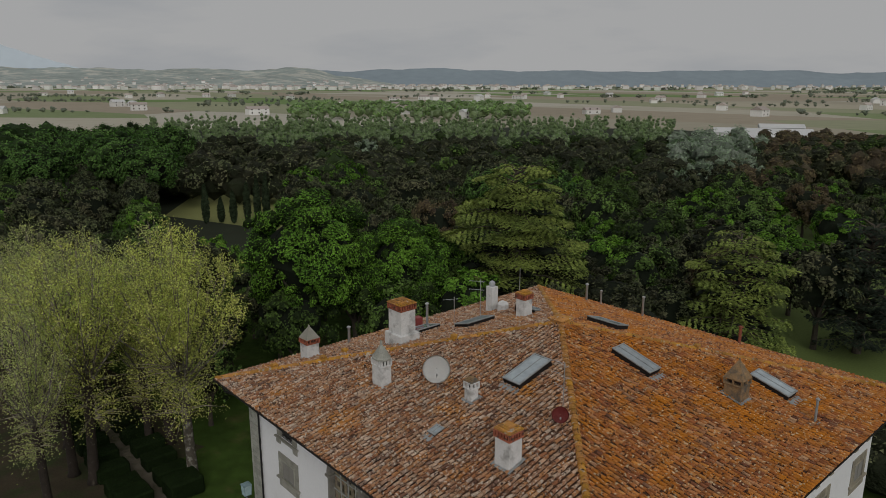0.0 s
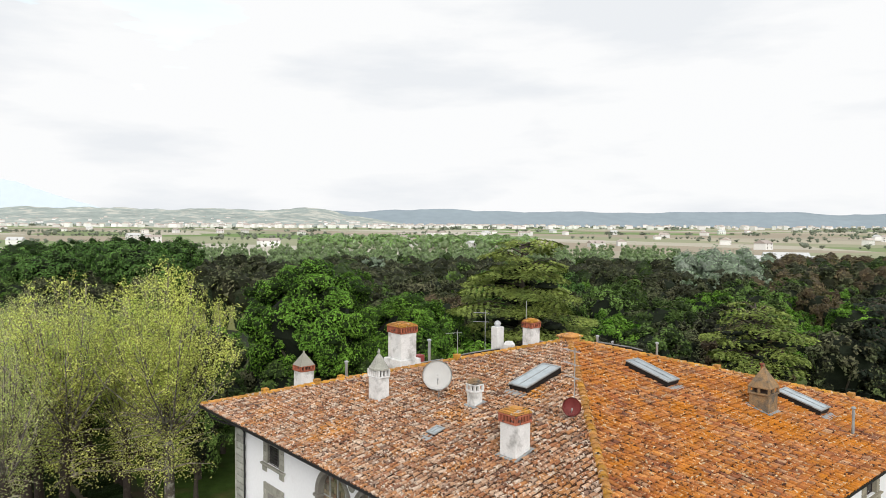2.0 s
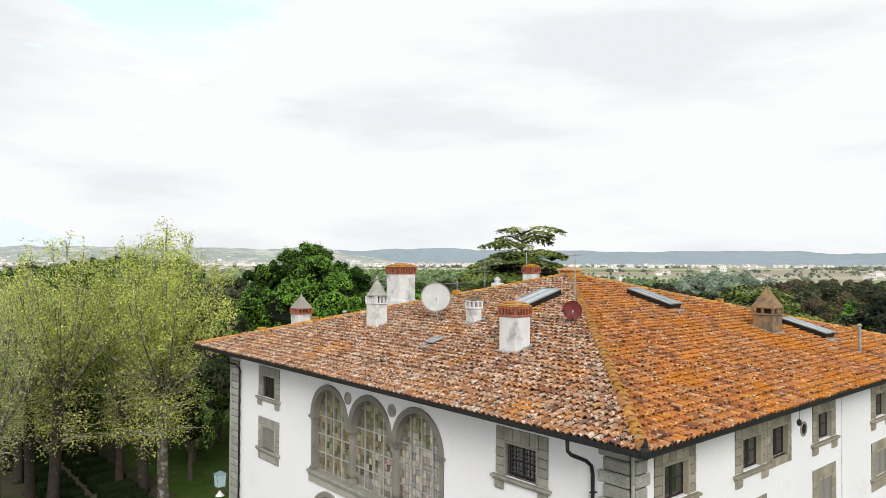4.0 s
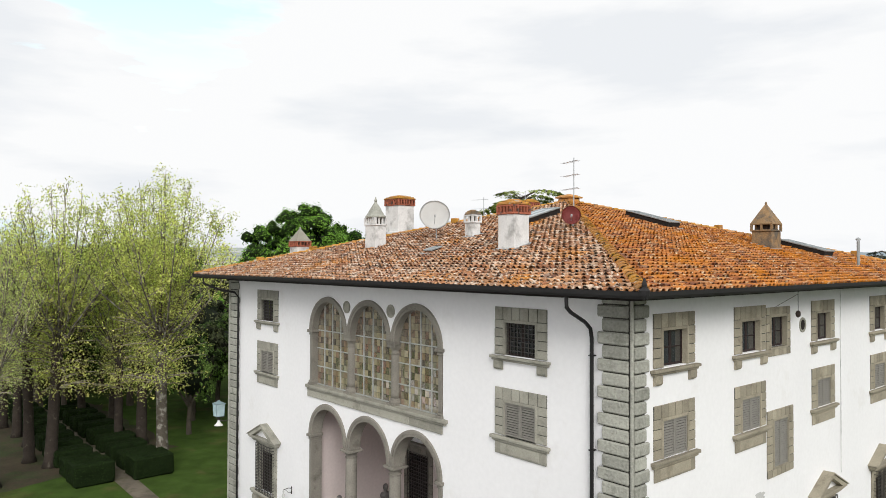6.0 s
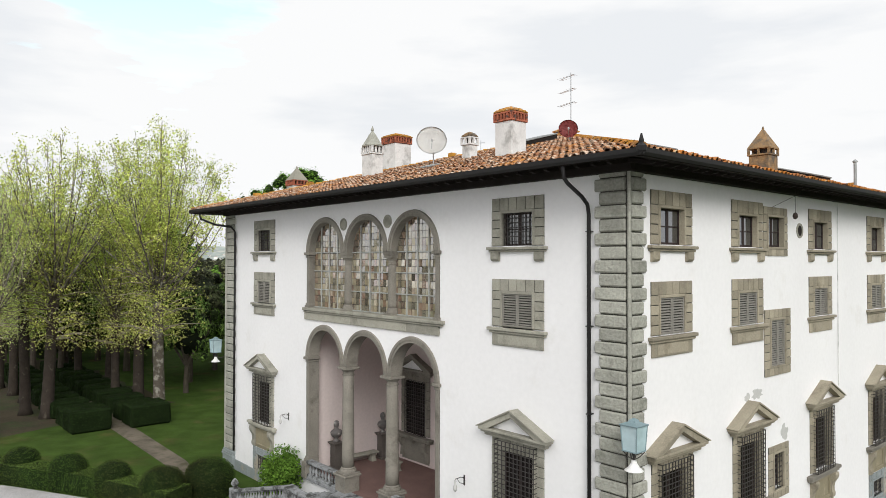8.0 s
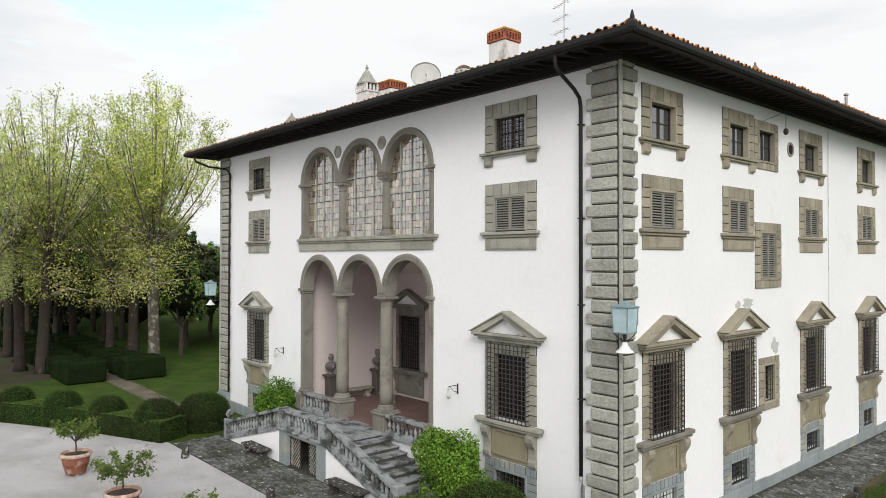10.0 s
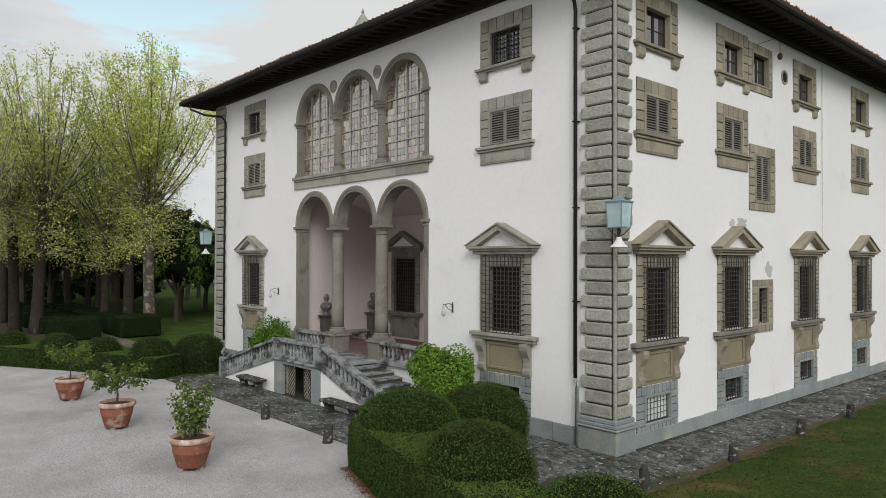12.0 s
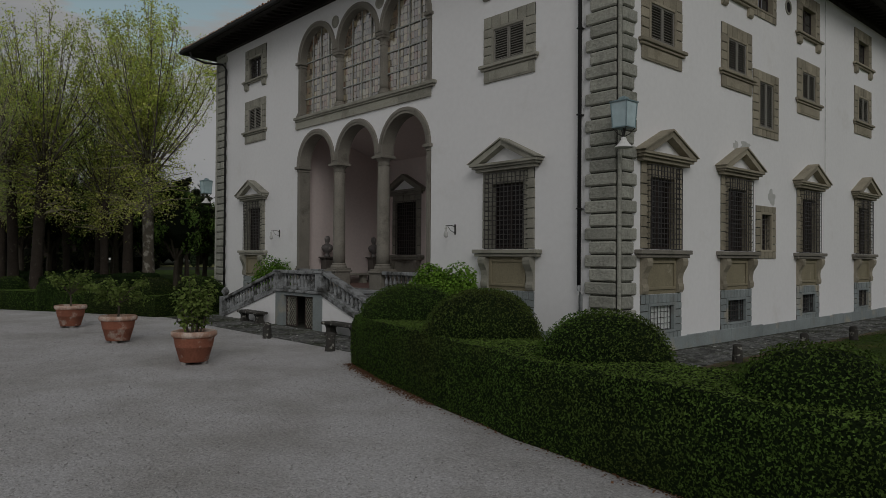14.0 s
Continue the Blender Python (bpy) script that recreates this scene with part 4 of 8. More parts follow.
# leaded glazing of the gallery: rectangular quarries in an iron frame
for gi, c in enumerate(ARCHES):
    g = tagged(empty("gallery_glazing", pose(c, 0.27, 0)), "leaded glazing of mixed pale and amber quarries in an arched bay", "window", kind="structure")
    g.name = "window_gallery"
    hw = R_IN + 0.10
    QW, QH = 0.205, 0.262
    rs = random.Random(gi + 5)
    shared = None
    nz = int((GAL_SPRING + R_IN - GAL_SILL) / QH) + 1
    for j in range(nz):
        z0 = GAL_SILL + 0.02 + j * QH
        for i in range(-7, 7):
            x0 = i * QW
            xc, zc = x0 + QW / 2, z0 + QH / 2
            far_ = math.hypot(abs(xc) + QW * 0.5, max(0.0, zc + QH * 0.5 - GAL_SPRING))
            if far_ > hw + 0.22:
                continue
            if shared is None:
                bm = bmesh.new()
                box(bm, -QW / 2 + 0.008, QW / 2 - 0.008, -0.006, 0.006, -QH / 2 + 0.008, QH / 2 - 0.008)
                ob = part("quarry", bm, LEADED, g)
                shared = ob.data
            else:
                ob = obj("quarry", shared, None, g)
            ob.matrix_basis = pose(xc, 0, zc, rs.uniform(-2.5, 2.5), 0, rs.uniform(-2.5, 2.5))
    bm = bmesh.new()
    for fx in (-0.66, -0.02, 0.62):
        zt = GAL_SPRING + math.sqrt(hw * hw - fx * fx)
        box(bm, fx - 0.02, fx + 0.02, -0.05, -0.01, GAL_SILL, zt)
    for z in (GAL_SILL + 0.04, GAL_SILL + 0.82, GAL_SILL + 1.62, GAL_SPRING - 0.02):
        box(bm, -hw - 0.1, hw + 0.1, -0.055, -0.012, z - 0.02, z + 0.02)
    part("glazing_bars", bm, PALE_IRON, g, "pale iron glazing bars")
    bm = bmesh.new()
    N = 24
    outer = [(hw + 0.12, GAL_SILL)] + [((hw + 0.06) * math.cos(math.pi * k / N), GAL_SPRING + (hw + 0.06) * math.sin(math.pi * k / N)) for k in range(N + 1)] + [(-hw - 0.12, GAL_SILL)]
    bm.faces.new([bm.verts.new((x, 0.03, z)) for x, z in outer])
    part("lead_backing", bm, RUST, g)
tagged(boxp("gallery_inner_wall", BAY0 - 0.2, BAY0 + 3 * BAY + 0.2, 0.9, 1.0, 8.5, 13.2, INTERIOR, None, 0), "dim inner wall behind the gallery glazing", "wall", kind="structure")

# ---- loggia room
LX0, LX1 = BAY0 - 0.25, BAY0 + 3 * BAY + 0.25
tagged(boxp("loggia_floor", LX0, LX1, 0.16, LOG_DEPTH, LOG_FLOOR - 0.12, LOG_FLOOR + 0.009, FLOORRED, None, 0.0), "worn red tiled loggia floor", "floor", kind="structure")
tagged(boxp("loggia_wall_back", LX0 - 0.2, LX1 + 0.2, LOG_DEPTH, LOG_DEPTH + 0.3, LOG_FLOOR - 0.2, 8.3, PINK, None, 0), "faded pink plaster back wall of the loggia", "wall", kind="structure")
tagged(boxp("loggia_wall_left", LX0 - 0.2, LX0, 0.5, LOG_DEPTH, LOG_FLOOR - 0.2, 8.3, PINK, None, 0), "faded pink plaster end wall of the loggia", "wall", kind="structure")
tagged(boxp("loggia_wall_right", LX1, LX1 + 0.2, 0.5, LOG_DEPTH, LOG_FLOOR - 0.2, 8.3, PINK, None, 0), "faded pink plaster end wall of the loggia", "wall", kind="structure")
tagged(boxp("loggia_threshold", LX0 + 0.1, LX1 - 0.1, -0.16, 0.155, LOG_FLOOR - 0.14, LOG_FLOOR + 0.014, STEPSTONE, None, 0.015), "worn grey stone threshold along the loggia's edge", "threshold", kind="structure")
# vaulted ceiling
bm = bmesh.new()
N = 12
for k in range(N):
    def vz(i):
        return 7.1 + 0.98 * math.cos(math.pi / 2 * i / N)
    y0, y1 = 0.45 + (LOG_DEPTH - 0.45) * k / N, 0.45 + (LOG_DEPTH - 0.45) * (k + 1) / N
    bm.faces.new([bm.verts.new(p) for p in ((LX0, y0, vz(k) + 0.12), (LX1, y0, vz(k) + 0.12), (LX1, y1, vz(k + 1) + 0.12), (LX0, y1, vz(k + 1) + 0.12))])
tagged(part("loggia_ceiling", bm, PINK, smooth=True), "pink plastered barrel-vaulted loggia ceiling", "ceiling", kind="structure")
back_m = pose(0, LOG_DEPTH, 0)
w = window(back_m, -14.75, "dark barred loggia window under a stone pediment")
surround(w, 2.1, 1.44, 2.75, 5.2, 0.32, SERENA_D, 5, 6)
pediment(w, 5.52, 2.7, 0.3, SERENA_D)
sill(w, 2.6, 2.52, 2.72, 0.3, SERENA_D)
boxp("pane", -0.72, 0.72, -0.012, -0.004, 2.75, 5.2, DIM_GLASS, w, 0)
grille(w, 1.48, 2.74, 5.24, 10, 16, 0.08, 0.08)
for s in (-1, 1):
    bm = bmesh.new()
    x0, x1 = sorted((s * 0.80, s * 1.02))
    prism_x(bm, [(0, 2.5), (-0.26, 2.5), (-0.28, 2.4), (-0.2, 2.25), (-0.1, 2.05), (-0.12, 1.8), (-0.14, 1.66), (0, 1.6)], x0, x1)
    part("console", bm, SERENA_D, w)
boxp("panel", -1.0, 1.0, -0.03, 0, 1.5, 2.5, SERENA_D, w, 0.01)


def bust(x, y, z, m_rot, label):
    """A small bust in one plain mesh: socle, shoulders and head."""
    bm = bmesh.new()
    lathe(bm, [(0.14, 0.0), (0.15, 0.05), (0.08, 0.10), (0.09, 0.16), (0.20, 0.24), (0.27, 0.34), (0.28, 0.44), (0.22, 0.53), (0.10, 0.58), (0.085, 0.64), (0.12, 0.70), (0.135, 0.80), (0.12, 0.90), (0.05, 0.95)], 14)
    for v in bm.verts:
        v.co.y *= 0.72
    b = part("bust", bm, BUSTSTONE, smooth=True)
    b.matrix_basis = pose(x, y, z, 0, 0, m_rot)
    tagged(b, label, "bust", "loggia busts")


def plant_stand(x, y, z0, z1, label):
    p = tagged(empty("bust_pedestal", pose(x, y, z0)), label, "pedestal", "bust pedestals")
    h = z1 - z0
    boxp("die", -0.2, 0.2, -0.2, 0.2, 0.12, h - 0.12, PEDESTAL, p, 0.015)
    bm = bmesh.new()
    box(bm, -0.27, 0.27, -0.27, 0.27, 0, 0.12, 0.015)
    part("foot", bm, PEDESTAL, p)
    bm = bmesh.new()
    box(bm, -0.24, 0.24, -0.24, 0.24, h - 0.12, h - 0.06, 0.01)
    box(bm, -0.29, 0.29, -0.29, 0.29, h - 0.06, h, 0.01)
    part("cap", bm, PEDESTAL, p)


for yb in (1.45, 4.05):
    plant_stand(-16.45, yb, LOG_FLOOR, 2.62, "dark stone pedestal against the loggia's end wall")
    bust(-16.45, yb, 2.62, 75, "weathered grey stone bust on a dark pedestal")


def bench(m, L, D, H, material, label):
    b = tagged(empty("stone_bench", m), label, "bench", "stone benches")
    bm = bmesh.new()
    box(bm, -L / 2, L / 2, -D / 2, D / 2, H - 0.10, H, 0.03)
    part("seat", bm, material, b)
    for s in (-1, 1):
        bm = bmesh.new()
        x0, x1 = sorted((s * L * 0.30, s * L * 0.42))
        prism_x(bm, [(-D * 0.42, 0), (D * 0.42, 0), (D * 0.38, 0.06), (D * 0.25, 0.14), (D * 0.25, H - 0.2), (D * 0.40, H - 0.10), (-D * 0.40, H - 0.10), (-D * 0.25, H - 0.2), (-D * 0.25, 0.14), (-D * 0.38, 0.06)], x0, x1)
        part("leg", bm, material, b)


bench(pose(-16.45, 2.75, LOG_FLOOR, 0, 0, 90), 1.9, 0.45, 0.45, SERENA, "long grey stone bench against the loggia wall")
bench(pose(-14.6, 3.3, LOG_FLOOR), 0.9, 0.4, 0.45, SERENA, "short grey stone bench on the loggia floor")

# ---- balustrades and the double stair
BAL = {}


def baluster(parent, x, y, z, h, material=STEPSTONE):
    key = round(h, 2)
    if key not in BAL:
        bm = bmesh.new()
        s = h / 0.5
        lathe(bm, [(0.065, 0.0), (0.065, 0.05 * s), (0.035, 0.08 * s), (0.075, 0.17 * s), (0.075, 0.22 * s), (0.035, 0.36 * s), (0.032, 0.40 * s), (0.06, 0.44 * s), (0.065, 0.5 * s)], 8)
        ob = part("baluster", bm, material, parent, smooth=True)
        BAL[key] = ob.data
    else:
        ob = obj("baluster", BAL[key], None, parent)
    ob.matrix_basis = pose(x, y, z)
    return ob


def balustrade(p0, p1, label, spacing=0.24, h=0.72, name="balustrade"):
    """A run of balusters between a plinth rail and a handrail, from p0 to p1 (feet of the run), level or sloping."""
    b = tagged(empty(name), label, "balustrade", kind="structure")
    p0, p1 = Vector(p0), Vector(p1)
    d = p1 - p0
    flat = Vector((d.x, d.y, 0))
    L = flat.length
    u = flat.normalized()
    n = Vector((-u.y, u.x, 0))
    for nm, za, zb, hw in (("plinth_rail", 0.0, 0.11, 0.12), ("handrail", h - 0.13, h, 0.15)):
        bm = bmesh.new()
        vs = []
        for p in (p0, p1):
            vs.append([bm.verts.new(p + n * s * hw + Vector((0, 0, z))) for s, z in ((-1, za), (1, za), (1, zb), (-1, zb))])
        for i in range(4):
            bm.faces.new((vs[0][i], vs[0][(i + 1) % 4], vs[1][(i + 1) % 4], vs[1][i]))
        bm.faces.new(vs[0][::-1])
        bm.faces.new(vs[1])
        bmesh.ops.bevel(bm, geom=list(bm.edges), offset=0.02, segments=1, affect="EDGES")
        part(nm, bm, STEPSTONE, b)
    k = max(2, int(L / spacing))
    for i in range(k):
        f = (i + 0.5) / k
        p = p0 + d * f
        baluster(b, p.x, p.y, p.z + 0.10, h - 0.23)
    return b


balustrade((BAY0 + 0.30, -0.02, LOG_FLOOR), (BAY0 + BAY - 0.42, -0.02, LOG_FLOOR), "grey stone balustrade across a loggia bay", h=0.70)
balustrade((BAY0 + 2 * BAY + 0.42, -0.02, LOG_FLOOR), (BAY0 + 3 * BAY - 0.30, -0.02, LOG_FLOOR), "grey stone balustrade across a loggia bay", h=0.70)

SX0, SX1, SY = -13.75, -10.40, -2.45
LX_END, RX_END = -18.3, -6.6
NSTEP = 8
stair = tagged(empty("stair"), "double flight of worn grey stone steps to the loggia", "stair", kind="structure")
boxp("landing", SX0, SX1, SY + 0.1, 0.0, LOG_FLOOR - 0.13, LOG_FLOOR, STEPSTONE, stair, 0.02)
for s, xa, xb in ((1, SX1, RX_END), (-1, SX0, LX_END)):
    tread = abs(xb - xa) / NSTEP
    for k in range(NSTEP):
        z1 = LOG_FLOOR - (k + 1) * LOG_FLOOR / (NSTEP + 1)
        x0, x1 = sorted((xa + s * k * tread, xa + s * ((k + 1) * tread + 0.04)))
        boxp("step", x0, x1, SY + 0.12, -0.06, z1 - 0.06, z1, STEPSTONE, stair, 0.015)
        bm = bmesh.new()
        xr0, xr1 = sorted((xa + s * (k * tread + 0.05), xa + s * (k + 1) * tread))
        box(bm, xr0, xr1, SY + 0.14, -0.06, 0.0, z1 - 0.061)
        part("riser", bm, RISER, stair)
# outer walls of the stair
for s, xa, xb in ((1, SX1, RX_END), (-1, SX0, LX_END)):
    bm = bmesh.new()
    prism(bm, [(xa, 0.0), (xb, 0.0), (xb, 0.12), (xa, LOG_FLOOR - 0.02)], SY - 0.12, SY + 0.12)
    part("flank", bm, PLASTER, stair, "stained white plaster flank")
    bm = bmesh.new()
    prism(bm, [(xa, LOG_FLOOR - 0.14), (xb, 0.02), (xb, 0.16), (xa, LOG_FLOOR + 0.0)], SY - 0.17, SY + 0.17)
    part("string_course", bm, STEPSTONE, stair)
bm = bmesh.new()
for x0, x1, z0, z1 in ((SX0, SX0 + 0.62, 0, LOG_FLOOR - 0.1), (SX1 - 0.62, SX1, 0, LOG_FLOOR - 0.1), (SX0 + 0.62, SX1 - 0.62, LOG_FLOOR - 0.22, LOG_FLOOR - 0.1)):
    box(bm, x0, x1, SY - 0.14, SY + 0.14, z0, z1, 0.01)
part("front_wall", bm, BLUE_STONE, stair, "grey stone front under the landing")
boxp("landing_moulding", SX0 - 0.06, SX1 + 0.06, SY - 0.22, SY + 0.15, LOG_FLOOR - 0.1, LOG_FLOOR, STEPSTONE, stair, 0.02)
boxp("vault_back", SX0 + 0.3, SX1 - 0.3, -0.35, -0.25, -0.0, LOG_FLOOR - 0.14, PINK, stair, 0)
for x in (SX0 + 0.2, SX1 - 0.2):
    boxp("newel", x - 0.2, x + 0.2, SY - 0.2, SY + 0.2, LOG_FLOOR, LOG_FLOOR + 0.64, STEPSTONE, stair, 0.02)
    boxp("newel_cap", x - 0.24, x + 0.24, SY - 0.24, SY + 0.24, LOG_FLOOR + 0.64, LOG_FLOOR + 0.72, STEPSTONE, stair, 0.02)
bm = bmesh.new()
box(bm, LX_END - 0.36, LX_END - 0.02, SY - 0.2, SY + 0.2, 0, 0.86, 0.02)
lathe(bm, [(0.1, 0.86), (0.07, 0.9), (0.15, 1.0), (0.17, 1.08), (0.1, 1.2), (0.04, 1.27)], 12, (LX_END - 0.19, SY))
part("end_newel", bm, STEPSTONE, stair)
boxp("end_newel", RX_END + 0.02, RX_END + 0.36, SY - 0.2, SY + 0.2, 0, 0.9, STEPSTONE, stair, 0.02)
balustrade((SX0 + 0.42, SY, LOG_FLOOR), (SX1 - 0.42, SY, LOG_FLOOR), "grey stone balustrade along the stair landing")
balustrade((SX1, SY, LOG_FLOOR), (RX_END, SY, 0.14), "weathered sloping stone balustrade of the stair")
balustrade((SX0, SY, LOG_FLOOR), (LX_END, SY, 0.14), "weathered sloping stone balustrade of the stair")
# lattice gate under the landing, one leaf ajar
for s, ang in ((-1, 0.0), (1, 0.0)):
    gx0, gx1 = (SX0 + 0.64, SX0 + 1.42) if s < 0 else (SX1 - 1.34, SX1 - 0.64)
    g = tagged(empty("door_gate", pose((gx0 if s < 0 else gx1), SY, 0)), "diamond-lattice iron gate leaf under the stair landing", "gate", kind="structure")
    wd = gx1 - gx0
    bm = bmesh.new()
    for x0, x1, z0, z1 in ((0, 0.04, 0.03, 1.15), (wd - 0.04, wd, 0.03, 1.15), (0.04, wd - 0.04, 0.03, 0.07), (0.04, wd - 0.04, 1.11, 1.15)):
        box(bm, x0, x1, -0.02, 0.02, z0, z1)
    part("gate_frame", bm, RUST, g)
    bm = bmesh.new()
    for t in np.arange(-1.2, wd + 0.1, 0.16):
        for q in (1, -1):
            xs_, xe_ = max(0.04, t), min(wd - 0.04, t + 1.08)
            if xe_ <= xs_:
                continue
            za, zb = 0.05 + (xs_ - t), 0.05 + (xe_ - t)
            if q < 0:
                za, zb = 1.18 - za, 1.18 - zb
            tube(bm, [(xs_, 0.012 * q, za), (xe_, 0.012 * q, zb)], 0.012, 4)
    part("lattice", bm, SERENA, g)
    if s > 0:
        g.matrix_basis = pose(gx0, SY, 0)
bench(pose(-15.0, SY - 0.48, 0), 1.75, 0.5, 0.47, BOLLARD, "mossy grey stone bench against the stair flank")
bench(pose(-8.55, SY - 0.48, 0), 2.0, 0.5, 0.47, BOLLARD, "mossy grey stone bench against the stair flank")

# ---------------------------------------------------------------- roof
roof = tagged(empty("roof"), "low pyramid roof of lichened clay barrel tiles", "roof", kind="structure")
C = [Vector((EX1, EY0, EAVE_Z)), Vector((EX1, EY1, EAVE_Z)), Vector((EX0, EY1, EAVE_Z)), Vector((EX0, EY0, EAVE_Z))]
bm = bmesh.new()
top = [bm.verts.new(c - Vector((0, 0, 0.05))) for c in C] + [bm.verts.new(PEAK - Vector((0, 0, 0.05)))]
bot = [bm.verts.new(c - Vector((0, 0, 0.13))) for c in C]
inn = [bm.verts.new((x, y, EAVE_Z + 0.19)) for x, y in ((WX1 - 0.2, WY0 + 0.2), (WX1 - 0.2, WY1 - 0.2), (WX0 + 0.2, WY1 - 0.2), (WX0 + 0.2, WY0 + 0.2))]
for i in range(4):
    j = (i + 1) % 4
    bm.faces.new((top[i], top[j], top[4]))
    bm.faces.new((bot[i], bot[j], top[j], top[i]))
    bm.faces.new((bot[j], bot[i], inn[i], inn[j]))
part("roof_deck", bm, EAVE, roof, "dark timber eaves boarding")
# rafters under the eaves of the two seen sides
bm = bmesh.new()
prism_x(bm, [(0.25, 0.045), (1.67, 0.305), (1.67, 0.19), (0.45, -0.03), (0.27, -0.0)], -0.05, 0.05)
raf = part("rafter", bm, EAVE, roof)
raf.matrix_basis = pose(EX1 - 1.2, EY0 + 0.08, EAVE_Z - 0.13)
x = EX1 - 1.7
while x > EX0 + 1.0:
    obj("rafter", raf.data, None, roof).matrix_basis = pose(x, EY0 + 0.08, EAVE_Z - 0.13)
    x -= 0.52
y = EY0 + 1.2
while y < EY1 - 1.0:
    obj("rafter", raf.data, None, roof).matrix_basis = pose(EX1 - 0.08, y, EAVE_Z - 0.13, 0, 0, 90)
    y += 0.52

TP, TE = 0.25, 0.325   # pitch of the tile columns, exposed length of a tile


def tile_shape(w0, w1, L, h, thick, seg=5):
    """A barrel cover tile lying along +y: verts and faces, its lower end at y = 0."""
    vs, fs = [], []
    for (w_, y_, dz) in ((w0, 0.0, 0.0), (w1, L, -0.012)):
        for k in range(seg + 1):
            a_ = math.pi * k / seg
            vs.append((-w_ / 2 * math.cos(a_), y_, dz + h * (w_ / w0) * math.sin(a_)))
    for k in range(seg):
        fs.append((k, k + 1, seg + 2 + k, seg + 1 + k))
    b_ = len(vs)
    for k in range(seg + 1):
        a_ = math.pi * k / seg
        vs.append((-(w0 / 2 - thick) * math.cos(a_), 0.0, (h - thick) * math.sin(a_)))
    for k in range(seg):
        fs.append((b_ + k, b_ + k + 1, k + 1, k))
    return np.array(vs), fs


TV, TF = tile_shape(0.18, 0.15, 0.41, 0.095, 0.02)
tile_mesh = bpy.data.meshes.new("cover_tile")
tile_mesh.from_pydata([tuple(v) for v in TV], [], TF)
tile_mesh.materials.append(TILE)
rs = np.random.RandomState(7)
sheets, pan_v, pan_f = {0: ([], []), 1: ([], [])}, [], []
count_parts = 0
for side in range(4):
    a_, b_ = C[side], C[(side + 1) % 4]
    # eave runs from b_ to a_ seen from outside; local x along the eave, y up the slope
    mid = (a_ + b_) / 2
    up = (PEAK - mid)
    W, S = (b_ - a_).length, up.length
    uy = up.normalized()
    ux = (b_ - a_).normalized()
    uz = ux.cross(uy)
    if uz.z < 0:
        ux = -ux
        uz = -uz
    M = np.array([[ux.x, uy.x, uz.x], [ux.y, uy.y, uz.y], [ux.z, uy.z, uz.z]])
    O = np.array(mid)
    near = side in (0, 3)
    ncol = int(W / TP)
    for i in range(ncol):
        s0 = (i - (ncol - 1) / 2) * TP
        smax = S * (1 - (abs(s0) + 0.06) / (W / 2))
        nrow = int(smax / TE) + 1
        for j in range(nrow):
            h0 = -0.06 + j * TE
            if h0 > smax - 0.1:
                continue
            yaw, sc = rs.normal(0, 0.06), rs.uniform(0.90, 1.12)
            lift = 0.012 + rs.uniform(0, 0.04)
            v = TV.copy() * np.array([sc, 1.0, sc])
            cy_, sy_ = math.cos(yaw), math.sin(yaw)
            v = np.stack([v[:, 0] * cy_ - v[:, 1] * sy_ + s0 + rs.normal(0, 0.008), v[:, 0] * sy_ + v[:, 1] * cy_ + h0 + rs.normal(0, 0.012), v[:, 2] + lift + 0.05 * (1 - v[:, 1] / 0.41)], 1)
            # the tiles at the middle of the seen front eave are single pieces
            if side == 3 and j < 6 and abs(s0 - 5.5) < 5.9 and count_parts < 300:
                ob = obj("cover_tile", tile_mesh, None, roof)
                loc = M @ np.array([s0, h0, lift + 0.02]) + O
                rot = Matrix([[ux.x, uy.x, uz.x], [ux.y, uy.y, uz.y], [ux.z, uy.z, uz.z]]).to_4x4()
                ob.matrix_basis = Matrix.Translation(loc) @ rot @ pose(0, 0, 0, -5, 0, math.degrees(yaw)) @ Matrix.Diagonal((sc, 1, sc, 1))
                count_parts += 1
                continue
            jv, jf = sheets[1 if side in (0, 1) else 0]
            base_i = len(jv) * len(TV)
            jv.append(v @ M.T + O)
            jf += [tuple(base_i + q for q in f) for f in TF]
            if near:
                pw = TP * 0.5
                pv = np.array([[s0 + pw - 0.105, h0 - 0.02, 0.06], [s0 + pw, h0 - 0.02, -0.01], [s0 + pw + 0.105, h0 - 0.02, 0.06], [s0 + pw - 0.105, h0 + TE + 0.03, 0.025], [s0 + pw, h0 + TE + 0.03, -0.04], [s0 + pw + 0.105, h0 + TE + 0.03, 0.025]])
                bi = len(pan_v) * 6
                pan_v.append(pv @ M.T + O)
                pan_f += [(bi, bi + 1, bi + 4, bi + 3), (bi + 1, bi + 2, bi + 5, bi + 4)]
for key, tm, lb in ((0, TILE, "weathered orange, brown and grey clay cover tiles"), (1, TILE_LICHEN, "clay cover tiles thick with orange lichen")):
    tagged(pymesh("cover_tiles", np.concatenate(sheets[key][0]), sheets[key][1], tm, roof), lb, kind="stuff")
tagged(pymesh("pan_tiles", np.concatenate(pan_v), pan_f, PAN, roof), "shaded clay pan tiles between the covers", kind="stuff")
